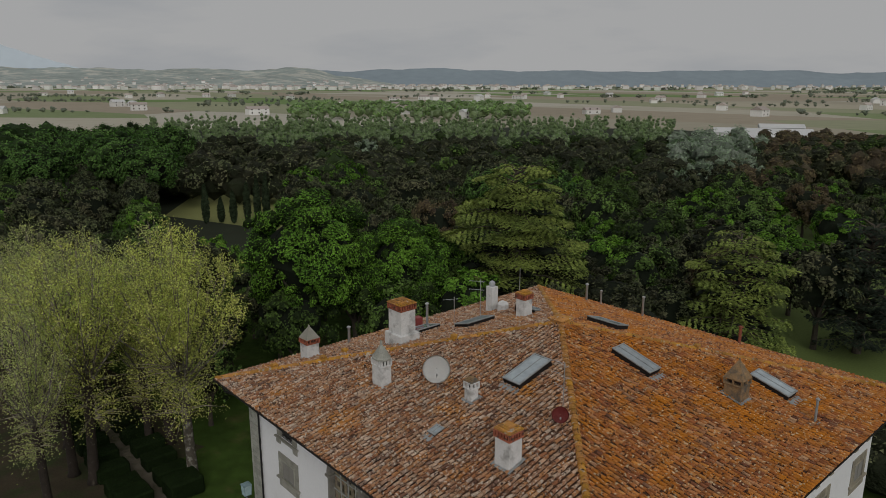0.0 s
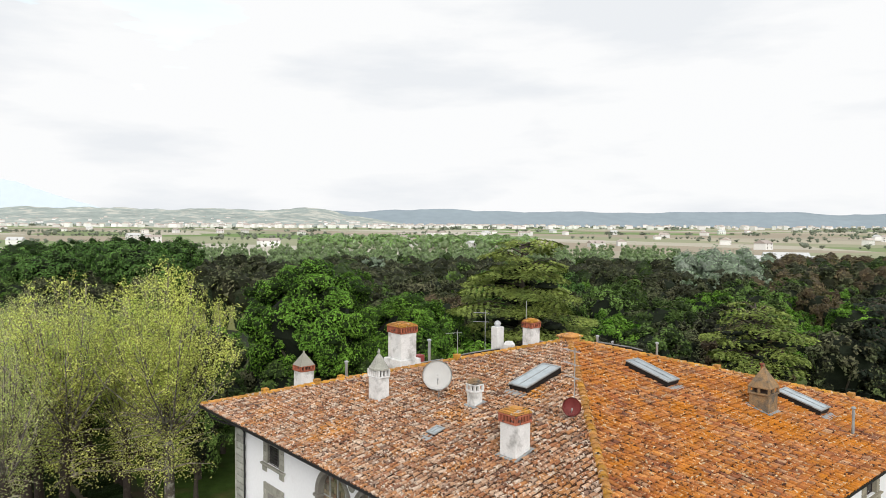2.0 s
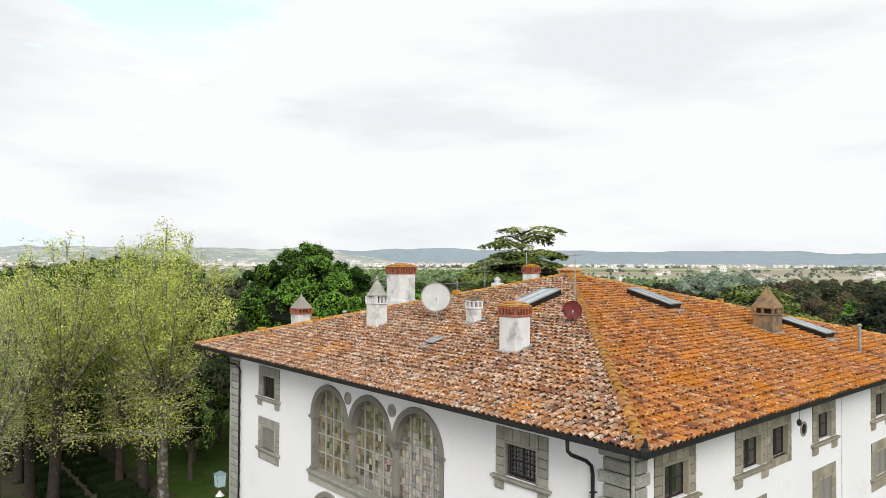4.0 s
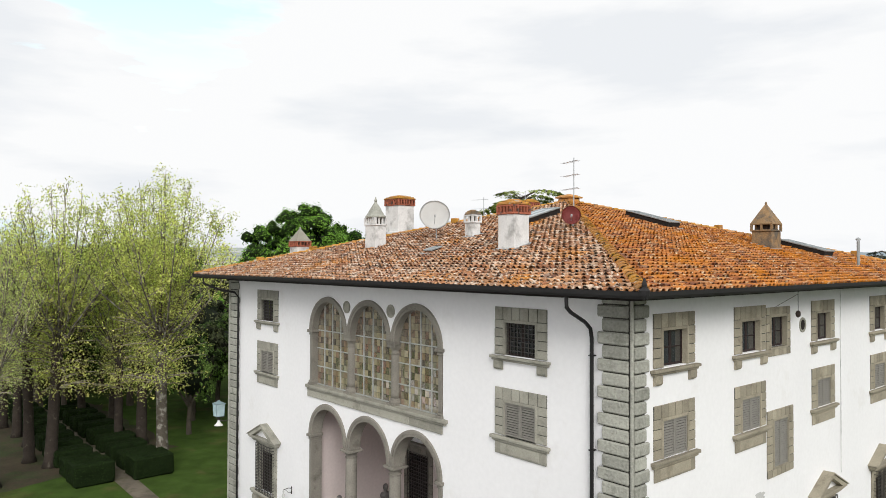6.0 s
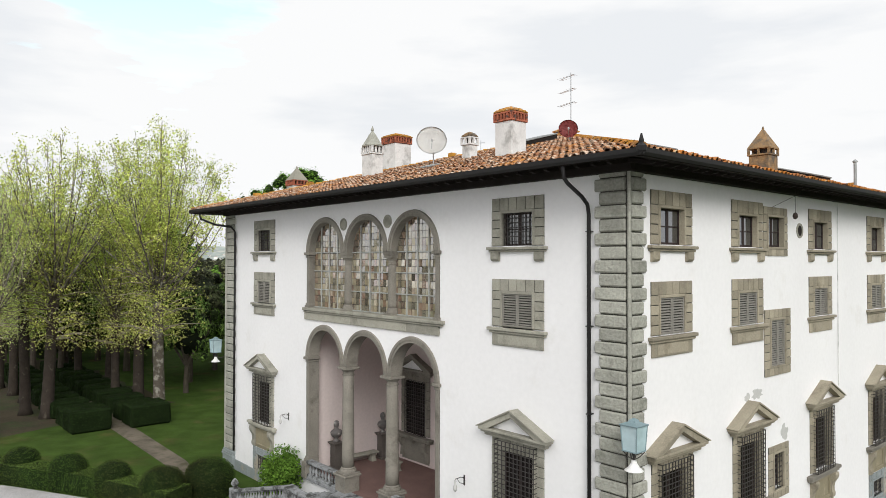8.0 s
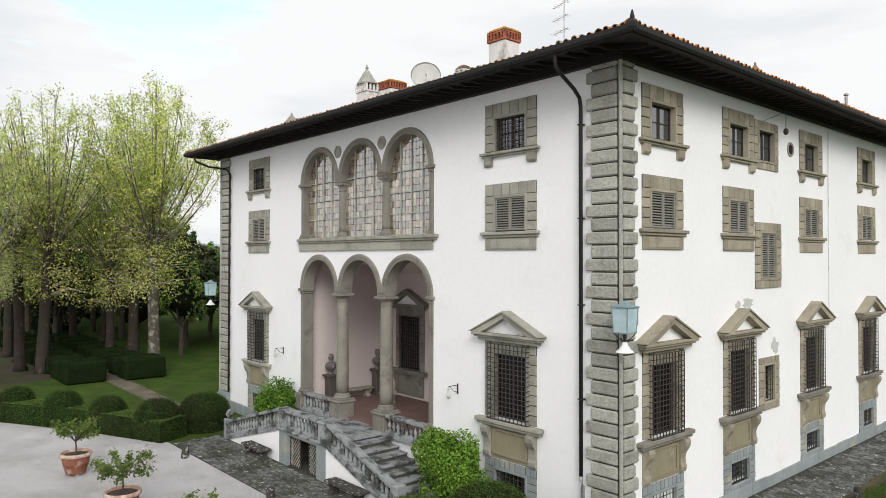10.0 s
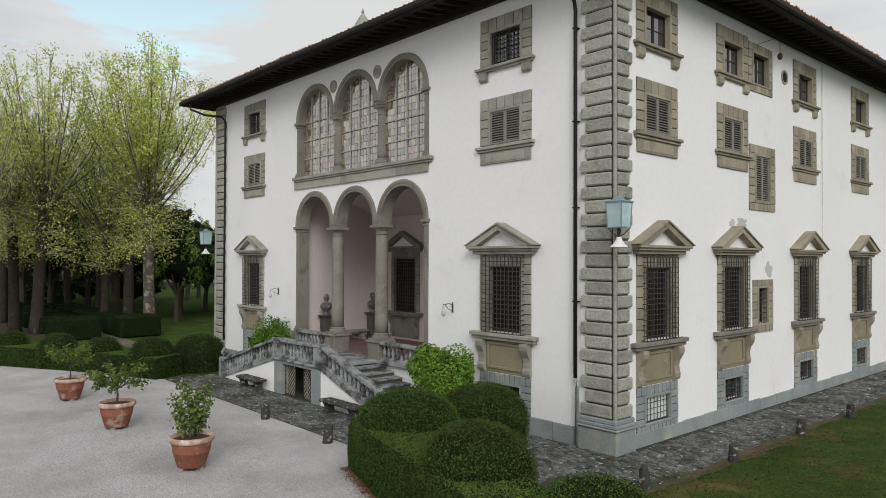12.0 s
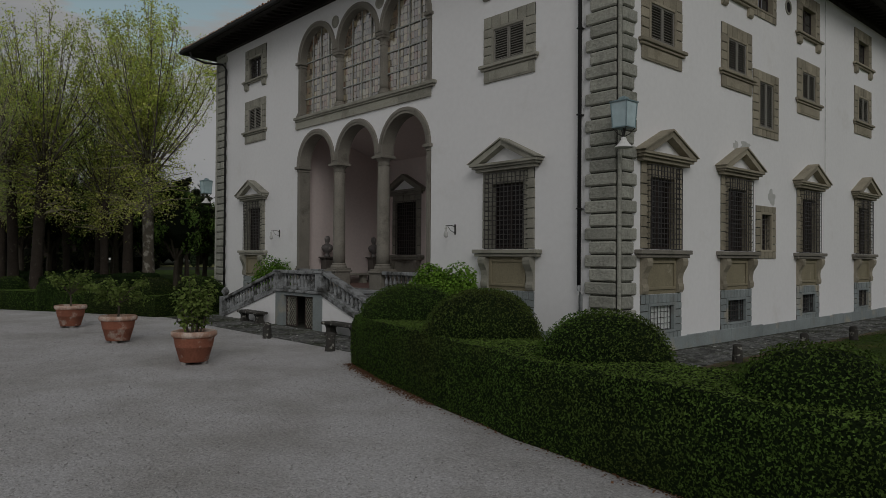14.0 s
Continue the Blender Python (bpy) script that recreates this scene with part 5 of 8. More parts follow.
# hip tiles
HV, HF = tile_shape(0.36, 0.29, 0.50, 0.15, 0.03, 7)
hip_mesh = bpy.data.meshes.new("hip_tile")
hip_mesh.from_pydata([tuple(v) for v in HV], [], HF)
hip_mesh.materials.append(RIDGE)
for c in C:
    d = PEAK - c
    L = d.length
    uy = d.normalized()
    ux = uy.cross(Vector((0, 0, 1))).normalized()
    uz = ux.cross(uy)
    rot = Matrix([[ux.x, uy.x, uz.x], [ux.y, uy.y, uz.y], [ux.z, uy.z, uz.z]]).to_4x4()
    k = 0
    s_ = 0.05
    while s_ < L - 0.6:
        ob = obj("hip_tile", hip_mesh, None, roof)
        ob.matrix_basis = Matrix.Translation(c + uy * s_) @ rot @ pose(random.gauss(0, 0.012), 0, 0.075, -2.6 + random.gauss(0, 0.8), random.gauss(0, 2), random.gauss(0, 1.8))
        s_ += 0.36
        k += 1
# dark board added between the wall's head and the soffit, for the soffit's low dark band
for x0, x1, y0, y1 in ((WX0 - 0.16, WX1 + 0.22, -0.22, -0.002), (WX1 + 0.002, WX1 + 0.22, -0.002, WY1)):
    boxp("eave_band", x0, x1, y0, y1, 13.17, 13.58, EAVE, roof, 0.02)
# gutters
gut = tagged(empty("gutter"), "dark metal half-round gutter along the eaves", "gutter", kind="structure")
for a_, b_ in ((C[3], C[0]), (C[0], C[1]), (C[2], C[3])):
    bm = bmesh.new()
    d = (b_ - a_).normalized()
    out = Vector((d.y, -d.x, 0))
    prof = [(0.0, 0.0), (0.01, -0.07), (0.06, -0.115), (0.12, -0.07), (0.135, 0.0), (0.12, 0.0), (0.105, -0.06), (0.06, -0.095), (0.02, -0.055), (0.015, 0.0)]
    rows = [[bm.verts.new(p + out * (o_ - 0.02) + d * e_ + Vector((0, 0, z_ * 1.6 + 0.07))) for o_, z_ in prof] for p, e_ in ((a_, -0.1), (b_, 0.1))]
    for i in range(len(prof)):
        j = (i + 1) % len(prof)
        bm.faces.new((rows[0][i], rows[0][j], rows[1][j], rows[1][i]))
    bm.faces.new(rows[0])
    bm.faces.new(rows[1][::-1])
    part("gutter_run", bm, GUTTER, gut)
bm = bmesh.new()
lathe(bm, [(0.12, 0), (0.14, 0.12), (0.05, 0.2), (0.06, 0.26), (0.02, 0.42)], 8, (EX1 + 0.02, EY0 - 0.02))
for v in bm.verts:
    v.co.z += EAVE_Z - 0.02
part("corner_finial", bm, GUTTER, gut, "dark metal corner finial")


def downpipe(x, label, drop):
    p = tagged(empty("downpipe"), label, "downpipe", kind="structure")
    bm = bmesh.new()
    tube(bm, [(x + 0.0, EY0 + 0.05, 13.28), (x + 0.0, EY0 + 0.06, 13.0), (x - 0.02, EY0 + 0.25, 12.86), (x - 0.12, -0.45, 12.55), (x - 0.15, -0.18, 12.36), (x - 0.15, -0.12, 12.1), (x - 0.15, -0.12, drop)], 0.055, 8)
    part("pipe", bm, GUTTER, p, smooth=True)
    for z in (11.6, 9.0, 6.6, 4.0):
        boxp("bracket", x - 0.22, x - 0.08, -0.19, 0.0, z, z + 0.03, GUTTER, p, 0.004)
    bm = bmesh.new()
    tube(bm, [(x - 0.15, -0.12, drop), (x - 0.13, -0.13, drop - 0.12), (x - 0.08, -0.13, drop - 0.25), (x - 0.08, -0.13, 0.05)], 0.055, 8)
    part("foot_pipe", bm, LEAD, p, "pale grey lower pipe", smooth=True)


downpipe(-1.05, "dark metal downpipe bending from the gutter to the wall", 1.9)
dp = tagged(empty("downpipe"), "dark metal downpipe beside the far corner quoins", "downpipe", kind="structure")
bm = bmesh.new()
tube(bm, [(-25.3, EY0 + 0.05, 13.28), (-25.3, EY0 + 0.1, 13.0), (-24.8, -0.8, 12.7), (-23.95, -0.25, 12.55), (-23.78, -0.12, 12.3), (-23.78, -0.12, 1.0)], 0.055, 8)
part("pipe", bm, GUTTER, dp, smooth=True)
# ---------------------------------------------------------------- what stands on the roof


def vents_cap(parent, z, hw, hd, h, slots, cap="dome", brick=BRICK, captile=RIDGE):
    """A course of brick vent slots under a cap, on a chimney hw by hd (half sizes) at height z."""
    bm = bmesh.new()
    box(bm, -hw - 0.05, hw + 0.05, -hd - 0.05, hd + 0.05, z, z + 0.07, 0.01)
    box(bm, -hw - 0.05, hw + 0.05, -hd - 0.05, hd + 0.05, z + h - 0.06, z + h, 0.01)
    for s in (-1, 1):
        for k in range(slots + 1):
            x = -hw + 2 * hw * k / slots
            box(bm, x - 0.04, x + 0.04, s * hd - 0.05, s * hd + 0.05, z + 0.07, z + h - 0.06)
            y = -hd + 2 * hd * k / slots
            box(bm, s * hw - 0.05, s * hw + 0.05, y - 0.04, y + 0.04, z + 0.07, z + h - 0.06)
    part("vent_course", bm, brick, parent, "red brick vent course")
    boxp("flue", -hw * 0.6, hw * 0.6, -hd * 0.6, hd * 0.6, z, z + h - 0.06, RUST, parent, 0)
    zt = z + h
    bm = bmesh.new()
    if cap == "dome":
        for k, (f_, dz) in enumerate(((1.14, 0.0), (1.02, 0.055), (0.80, 0.11), (0.50, 0.155))):
            box(bm, -hw * f_, hw * f_, -hd * f_, hd * f_, zt + dz, zt + dz + 0.07, 0.03)
    else:
        vs = [bm.verts.new((sx * hw * 1.1, sy * hd * 1.1, zt)) for sx, sy in ((-1, -1), (1, -1), (1, 1), (-1, 1))]
        vb = [bm.verts.new((v.co.x, v.co.y, zt - 0.05)) for v in vs]
        tip = bm.verts.new((0, 0, zt + cap))
        for i in range(4):
            bm.faces.new((vs[i], vs[(i + 1) % 4], tip))
            bm.faces.new((vb[i], vb[(i + 1) % 4], vs[(i + 1) % 4], vs[i]))
        bm.faces.new(vb[::-1])
        lathe(bm, [(0.05, zt + cap - 0.08), (0.06, zt + cap - 0.02), (0.02, zt + cap + 0.06)], 8)
    part("cap", bm, captile, parent)


def chimney(x, y, hw, hd, ztop, label, material=CHIM, slots=5, vent=0.3, cap="dome", brick=BRICK, captile=RIDGE, plinth=0.0, flash=True):
    z0 = roof_z(x, y) - PITCH * max(hw, hd) - 0.1
    c = tagged(empty("chimney", pose(x, y, 0)), label, "chimney", "roof chimneys")
    boxp("shaft", -hw, hw, -hd, hd, z0, ztop, material, c, 0.02)
    if plinth:
        boxp("plinth", -hw - 0.18, hw + 0.18, -hd - 0.18, hd + 0.18, z0, roof_z(x, y) + plinth, material, c, 0.02)
    if flash:
        bm = bmesh.new()
        g = 0.13
        vs = []
        for sx, sy in ((-1, -1), (1, -1), (1, 1), (-1, 1)):
            px, py = x + sx * (hw + g + plinth * 0.2), y + sy * (hd + g + plinth * 0.2)
            vs.append(bm.verts.new((px - x, py - y, roof_z(px, py) + 0.14)))
        bm.faces.new(vs)
        ext = bmesh.ops.extrude_face_region(bm, geom=list(bm.faces))
        for v in ext["geom"]:
            if isinstance(v, bmesh.types.BMVert):
                v.co.z -= 0.04
        part("flashing", bm, LEAD, c, "grey lead flashing")
    vents_cap(c, ztop, hw, hd, vent, slots, cap, brick, captile)
    return c


chimney(-24.3, 3.75, 0.42, 0.42, 15.0, "white chimney with a brick vent course and a pointed stone cap", slots=4, vent=0.32, cap=0.75, captile=SERENA)
chimney(-20.3, 7.75, 0.60, 0.55, 17.28, "tall white chimney on a broad base with a tiled cap", slots=6, vent=0.36, plinth=0.75)
chimney(-7.22, 3.12, 0.42, 0.40, 15.95, "white stained chimney with a brick vent course and yellow lichened cap", slots=5, vent=0.34)
chimney(-16.75, 14.6, 0.36, 0.36, 17.32, "white chimney with a brick vent course and tiled cap", slots=4, vent=0.32)
chimney(-3.75, 16.2, 0.46, 0.46, 15.62, "lichen-brown chimney with a tall pointed cap", material=CHIM_OLD, slots=2, vent=0.36, cap=0.95, brick=CHIM_OLD, captile=CHIM_OLD)
chimney(-11.75, 5.3, 0.25, 0.24, 15.9, "small pale chimney with arched vents under a flat cap", slots=2, vent=0.36, brick=CHIM, captile=CHIM_OLD)

# domed chimney with slotted stone cap
c2 = tagged(empty("chimney", pose(-16.9, 3.7, 0)), "white chimney with a slotted stone head and beehive cap", "chimney", "roof chimneys")
boxp("shaft", -0.42, 0.42, -0.32, 0.32, 14.4, 15.9, CHIM, c2, 0.02)
boxp("ledge", -0.46, 0.46, -0.36, 0.36, 15.9, 15.98, CHIM, c2, 0.02)
for k in range(6):
    x = -0.42 + 0.84 * k / 5
    for s in (-1, 1):
        boxp("slot_bar", x - 0.05, x + 0.05, s * 0.32 - 0.04, s * 0.32 + 0.04, 15.98, 16.3, CHIM, c2, 0.01)
for k in range(4):
    y = -0.3 + 0.6 * k / 3
    for s in (-1, 1):
        boxp("slot_bar", s * 0.42 - 0.04, s * 0.42 + 0.04, y - 0.05, y + 0.05, 15.98, 16.3, CHIM, c2, 0.01)
boxp("flue", -0.3, 0.3, -0.2, 0.2, 15.98, 16.3, RUST, c2, 0)
bm = bmesh.new()
lathe(bm, [(0.60, 16.3), (0.60, 16.37), (0.52, 16.44), (0.36, 16.66), (0.21, 16.88), (0.10, 17.0), (0.06, 17.06), (0.10, 17.12), (0.07, 17.18), (0.02, 17.3)], 8, start=0.39)
for v in bm.verts:
    v.co.y *= 0.8
part("beehive_cap", bm, QUOIN, c2)
boxp("flashing", -0.62, 0.62, -0.62, 0.5, 14.62, 14.72, LEAD, c2, 0.01)

# white tall vent and its round neighbour on the far slope
c7 = tagged(empty("chimney", pose(-21.6, 16.7, 0)), "slim white square chimney with a small cowl", "chimney", "roof chimneys")
boxp("shaft", -0.3, 0.3, -0.3, 0.3, 14.2, 16.6, CHIM, c7, 0.02)
bm = bmesh.new()
lathe(bm, [(0.2, 16.6), (0.18, 16.72), (0.24, 16.76), (0.2, 16.9), (0.05, 17.0)], 10)
part("cowl", bm, STEEL, c7)
tagged(boxp("vent_drum", -20.95, -20.2, 16.4, 17.1, 14.4, 15.75, CHIM, None, 0.2), "white rounded vent drum beside the chimney", "vent")

# apex block
ap = tagged(empty("roof_apex", pose(PEAK.x, PEAK.y, PEAK.z)), "lichened masonry block on the roof's apex", "apex block", kind="structure")
boxp("block", -0.42, 0.42, -0.42, 0.42, -0.45, 0.24, RIDGE, ap, 0.06)
part("cap", lathe(bmesh.new(), [(0.70, 0.24), (0.72, 0.30), (0.45, 0.40), (0.10, 0.46)], 4, start=math.pi / 4), RIDGE, ap)


def slope_frame(x, y, side):
    """A frame on the roof: x along the eave, y up the slope, z out of it."""
    up = {"front": Vector((0, 1, PITCH * 0.965)), "side": Vector((-1, 0, PITCH)), "far": Vector((1, 0, PITCH)), "back": Vector((0, -1, PITCH * 0.965))}[side].normalized()
    al = {"front": Vector((1, 0, 0)), "side": Vector((0, 1, 0)), "far": Vector((0, -1, 0)), "back": Vector((-1, 0, 0))}[side]
    nz = al.cross(up)
    m = Matrix([[al.x, up.x, nz.x], [al.y, up.y, nz.y], [al.z, up.z, nz.z]]).to_4x4()
    return Matrix.Translation((x, y, roof_z(x, y))) @ m


def skylight(x, y, side, w, L, label, lift=0.12):
    s = tagged(empty("skylight", slope_frame(x, y, side)), label, "skylight", "roof lights")
    bm = bmesh.new()
    for x0, x1, y0, y1 in ((-w / 2, -w / 2 + 0.09, -L / 2, L / 2), (w / 2 - 0.09, w / 2, -L / 2, L / 2), (-w / 2 + 0.09, w / 2 - 0.09, -L / 2, -L / 2 + 0.1), (-w / 2 + 0.09, w / 2 - 0.09, L / 2 - 0.1, L / 2)):
        box(bm, x0, x1, y0, y1, 0.10 + lift, 0.165 + lift, 0.012)
    part("frame", bm, LEAD, s)
    bm = bmesh.new()
    for x0, x1, y0, y1 in ((-w / 2 + 0.03, -w / 2 + 0.08, -L / 2 + 0.03, L / 2 - 0.03), (w / 2 - 0.08, w / 2 - 0.03, -L / 2 + 0.03, L / 2 - 0.03), (-w / 2 + 0.08, w / 2 - 0.08, -L / 2 + 0.03, -L / 2 + 0.08), (-w / 2 + 0.08, w / 2 - 0.08, L / 2 - 0.08, L / 2 - 0.03)):
        box(bm, x0, x1, y0, y1, -0.05, 0.098 + lift)
    part("upstand", bm, EAVE, s, "dark upstand under the frame")
    part("glazing_bar", box(bmesh.new(), -0.015, 0.015, -L / 2 + 0.1, L / 2 - 0.1, 0.13 + lift, 0.16 + lift), LEAD, s)
    boxp("pane", -w / 2 + 0.08, w / 2 - 0.08, -L / 2 + 0.09, L / 2 - 0.09, 0.12 + lift, 0.14 + lift, SKYLIGHT_GLASS, s, 0)
    boxp("apron_flashing", -w / 2 - 0.02, w / 2 + 0.02, -L / 2 - 0.42, -L / 2, 0.10, 0.13, LEAD, s, 0.01)
    return s


skylight(-10.75, 8.3, "front", 1.15, 2.5, "long metal-framed skylight lying on the front slope", 0.24)
skylight(-8.05, 13.55, "side", 1.05, 2.45, "long metal-framed skylight lying on the side slope", 0.24)
skylight(-3.2, 19.0, "side", 1.1, 2.2, "long metal-framed skylight lying on the side slope", 0.24)
skylight(-11.4, 2.75, "front", 0.55, 0.65, "small square rooflight on the front slope", 0.06)
skylight(-22.0, 10.6, "far", 2.2, 1.6, "low glazed roof hatch on the far slope", 0.16)
skylight(-19.0, 12.6, "far", 2.4, 1.3, "low glazed roof hatch on the far slope", 0.2)
skylight(-17.4, 15.9, "back", 1.7, 1.2, "low glazed roof hatch on the back slope", 0.25)
skylight(-12.0, 16.6, "back", 2.2, 1.2, "low glazed roof hatch on the back slope", 0.25)


def dish(x, y, z, r, facing, tilt, material, label, depth=0.16):
    d = tagged(empty("satellite_dish", pose(x, y, 0)), label, "satellite dish", "satellite dishes")
    bm = bmesh.new()
    prof = [(r * k / 8, depth * (k / 8) ** 2 * r / 0.66) for k in range(1, 9)]
    lathe(bm, [(0.01, 0.0)] + prof, 32, close=False)
    bmesh.ops.solidify(bm, geom=list(bm.faces), thickness=0.02)
    ref = part("reflector", bm, material, d, smooth=True)
    ref.matrix_basis = pose(0, 0, z, 90 - tilt, 0, facing)
    bm = bmesh.new()
    zr = roof_z(x, y)
    tube(bm, [(0, 0.12, zr - 0.1), (0, 0.10, z)], 0.03, 6)
    part("mast", bm, STEEL, d)
    bm = bmesh.new()
    v = Matrix.Rotation(radians(facing), 4, "Z") @ Vector((0, -r * 0.9, 0))
    tube(bm, [(0, 0, z - r * 0.7), (v.x, v.y, z - r * 0.05)], 0.015, 5)
    lathe(bm, [(0.03, z - 0.06 - r * 0.05), (0.04, z - r * 0.05), (0.03, z + 0.06 - r * 0.05)], 8, (v.x, v.y))
    part("feed_arm", bm, STEEL, d)


dish(-13.9, 4.9, 16.3, 0.70, 52, 18, DISHWHITE, "large white satellite dish on the front slope")
dish(-6.95, 6.15, 16.04, 0.38, 42, 12, DISHRED, "small oxide-red satellite dish beside the hip")


def antenna(x, y, top, yaw, label, arms=3):
    a_ = tagged(empty("aerial", pose(x, y, 0, 0, 0, yaw)), label, "aerial", "roof aerials")
    bm = bmesh.new()
    tube(bm, [(0, 0, roof_z(x, y) - 0.1), (0, 0, top)], 0.022, 6)
    part("mast", bm, STEEL, a_)
    for k in range(arms):
        z = top - 0.15 - 0.55 * k
        bm = bmesh.new()
        tube(bm, [(-0.75, 0, z), (0.25, 0, z + 0.02)], 0.012, 4)
        part("boom", bm, STEEL, a_)
        for t in (-0.7, -0.5, -0.3, -0.1, 0.1, 0.22):
            part("element", tube(bmesh.new(), [(t, -0.16, z), (t, 0.16, z)], 0.007, 4), STEEL, a_)


antenna(-7.05, 6.45, 18.4, -15, "tall rooftop television aerial with three booms")
antenna(-19.6, 13.6, 18.1, 30, "rooftop television aerial on a thin mast", 2)
antenna(-18.6, 16.2, 18.6, 0, "thin whip aerial on a mast", 0)
antenna(-21.0, 12.6, 16.8, 60, "low rooftop aerial on a short mast", 1)


def flue(x, y, h, r, material, label, z0=None):
    p = tagged(empty("flue_pipe", pose(x, y, (roof_z(x, y) if z0 is None else z0) - 0.1)), label, "flue pipe", "flue pipes")
    bm = bmesh.new()
    lathe(bm, [(r, 0), (r, h)], 10)
    part("pipe", bm, material, p)
    bm = bmesh.new()
    lathe(bm, [(r * 1.1, h + 0.03), (r * 1.7, h + 0.06), (r * 1.6, h + 0.10), (r * 0.3, h + 0.17)], 10)
    part("cowl", bm, material, p)
    bm = bmesh.new()
    box(bm, -r * 3, r * 3, -r * 3, r * 3, 0.10, 0.16, 0.01)
    part("flashing", bm, LEAD, p)


flue(-0.6, 18.2, 1.3, 0.065, LEAD, "grey metal flue pipe with a cowl")
flue(-8.4, 26.3, 1.3, 0.10, BRICK, "brick-red flue pipe at the back eave")
flue(-20.6, 26.2, 1.45, 0.09, STEEL, "pale metal flue pipe at the back eave")
flue(-19.4, 26.4, 1.2, 0.065, STEEL, "pale metal flue pipe at the back eave")
flue(-15.6, 26.2, 1.6, 0.08, STEEL, "pale metal flue pipe at the back eave")
flue(-25.2, 7.2, 1.2, 0.09, STEEL, "grey metal vent pipe at the far eave")
flue(-22.9, 11.9, 1.7, 0.09, STEEL, "grey metal flue pipe beside the roof hatch")
tagged(boxp("vent_box", -23.6, -23.1, 11.2, 11.7, 14.0, 15.1, DISHRED, None, 0.03), "small red metal vent box on the far slope", "vent")
# low lichened vent bricks on the ridges
for x, y in ((-24.0, 1.2), (-21.9, 3.2), (-16.6, 8.6), (-2.4, 23.2), (-0.3, 25.3), (-7.2, 18.4), (-22.2, 4.9)):
    boxp("vent_brick", x - 0.17, x + 0.17, y - 0.17, y + 0.17, roof_z(x, y), roof_z(x, y) + 0.36, RIDGE, roof, 0.03)

# ---------------------------------------------------------------- lamps and small things on the walls


def lantern(m, label):
    l_ = tagged(empty("wall_lantern", m), label, "lantern", "wall lanterns")
    bm = bmesh.new()
    a0, a1 = 0.20, 0.235
    for s, t in ((-1, -1), (1, -1), (1, 1), (-1, 1)):
        tube(bm, [(s * a0, t * a0, 0.0), (s * a1, t * a1, 0.62)], 0.018, 4)
    box(bm, -a0 - 0.02, a0 + 0.02, -a0 - 0.02, a0 + 0.02, -0.03, 0.0)
    part("frame", bm, LANTERN, l_)
    for k in range(4):
        bm = bmesh.new()
        bm.faces.new([bm.verts.new(p) for p in ((-a0, -a0, 0.0), (a0, -a0, 0.0), (a1, -a1, 0.62), (-a1, -a1, 0.62))])
        pn = part("pane", bm, LANTERN_GLASS, l_)
        pn.matrix_basis = pose(0, 0, 0, 0, 0, 90 * k)
    bm = bmesh.new()
    r_ = 2 ** 0.5
    lathe(bm, [(a1 * r_ + 0.04, 0.62), (a1 * r_ + 0.05, 0.65), (0.15, 0.71), (0.12, 0.76), (0.03, 0.80)], 4, start=math.pi / 4)
    part("roof", bm, LANTERN, l_)
    bm = bmesh.new()
    tube(bm, [(0, 0, -0.03), (0, 0, -0.25)], 0.03, 6)
    for s, t in ((-1, -1), (1, -1), (1, 1), (-1, 1)):
        tube(bm, [(s * 0.2, t * 0.2, -0.03), (s * 0.10, t * 0.10, -0.18), (0, 0, -0.25)], 0.012, 4)
    tube(bm, [(0, 0, -0.25), (-0.22, 0.22, -0.30), (-0.5, 0.5, -0.12)], 0.02, 5)
    part("bracket", bm, IRON, l_)
    bm = bmesh.new()
    lathe(bm, [(0.06, -0.26), (0.08, -0.34), (0.15, -0.44), (0.24, -0.52), (0.23, -0.53), (0.12, -0.45), (0.04, -0.36)], 16)
    part("bell_shade", bm, DISHWHITE, l_, "white enamel bell shade")


lantern(pose(0.42, -0.42, 6.02), "square verdigris corner lantern with milky panes over a white bell shade")
lantern(pose(-25.35, -0.45, 5.95, 0, 0, -90), "square verdigris corner lantern with milky panes over a white bell shade")


def sconce(x, z):
    s = tagged(empty("wall_sconce", pose(x, 0, z)), "small iron wall lamp with a pale globe on a curled bracket", "wall lamp", "wall lamps")
    bm = bmesh.new()
    tube(bm, [(0, 0, 0.25), (0, -0.16, 0.3), (0, -0.42, 0.28)], 0.014, 5)
    tube(bm, [(0, 0, 0.05), (0, -0.2, 0.12), (0, -0.34, 0.27)], 0.010, 5)
    box(bm, -0.03, 0.03, -0.02, 0.0, 0.0, 0.34)
    part("bracket", bm, IRON, s)
    bm = bmesh.new()
    lathe(bm, [(0.02, 0.26), (0.05, 0.21), (0.03, 0.16), (0.04, 0.10), (0.075, 0.03), (0.075, -0.05), (0.03, -0.11)], 10, (0, -0.42))
    part("globe", bm, PATCH, s)


sconce(-18.2, 3.5)
sconce(-6.35, 3.4)


def patch(c, z, w, h, seed):
    rr = random.Random(seed)
    bm = bmesh.new()
    pts = []
    for k in range(18):
        a_ = 2 * math.pi * k / 18
        q = rr.uniform(0.55, 1.1)
        pts.append((c + w / 2 * q * math.cos(a_), z + h / 2 * q * math.sin(a_)))
    prism(bm, pts, -0.005, 0.002)
    p = part("render_patch", bm, PATCH, bpy.data.objects["wall_side"], "bare grey patch where the plaster has fallen")


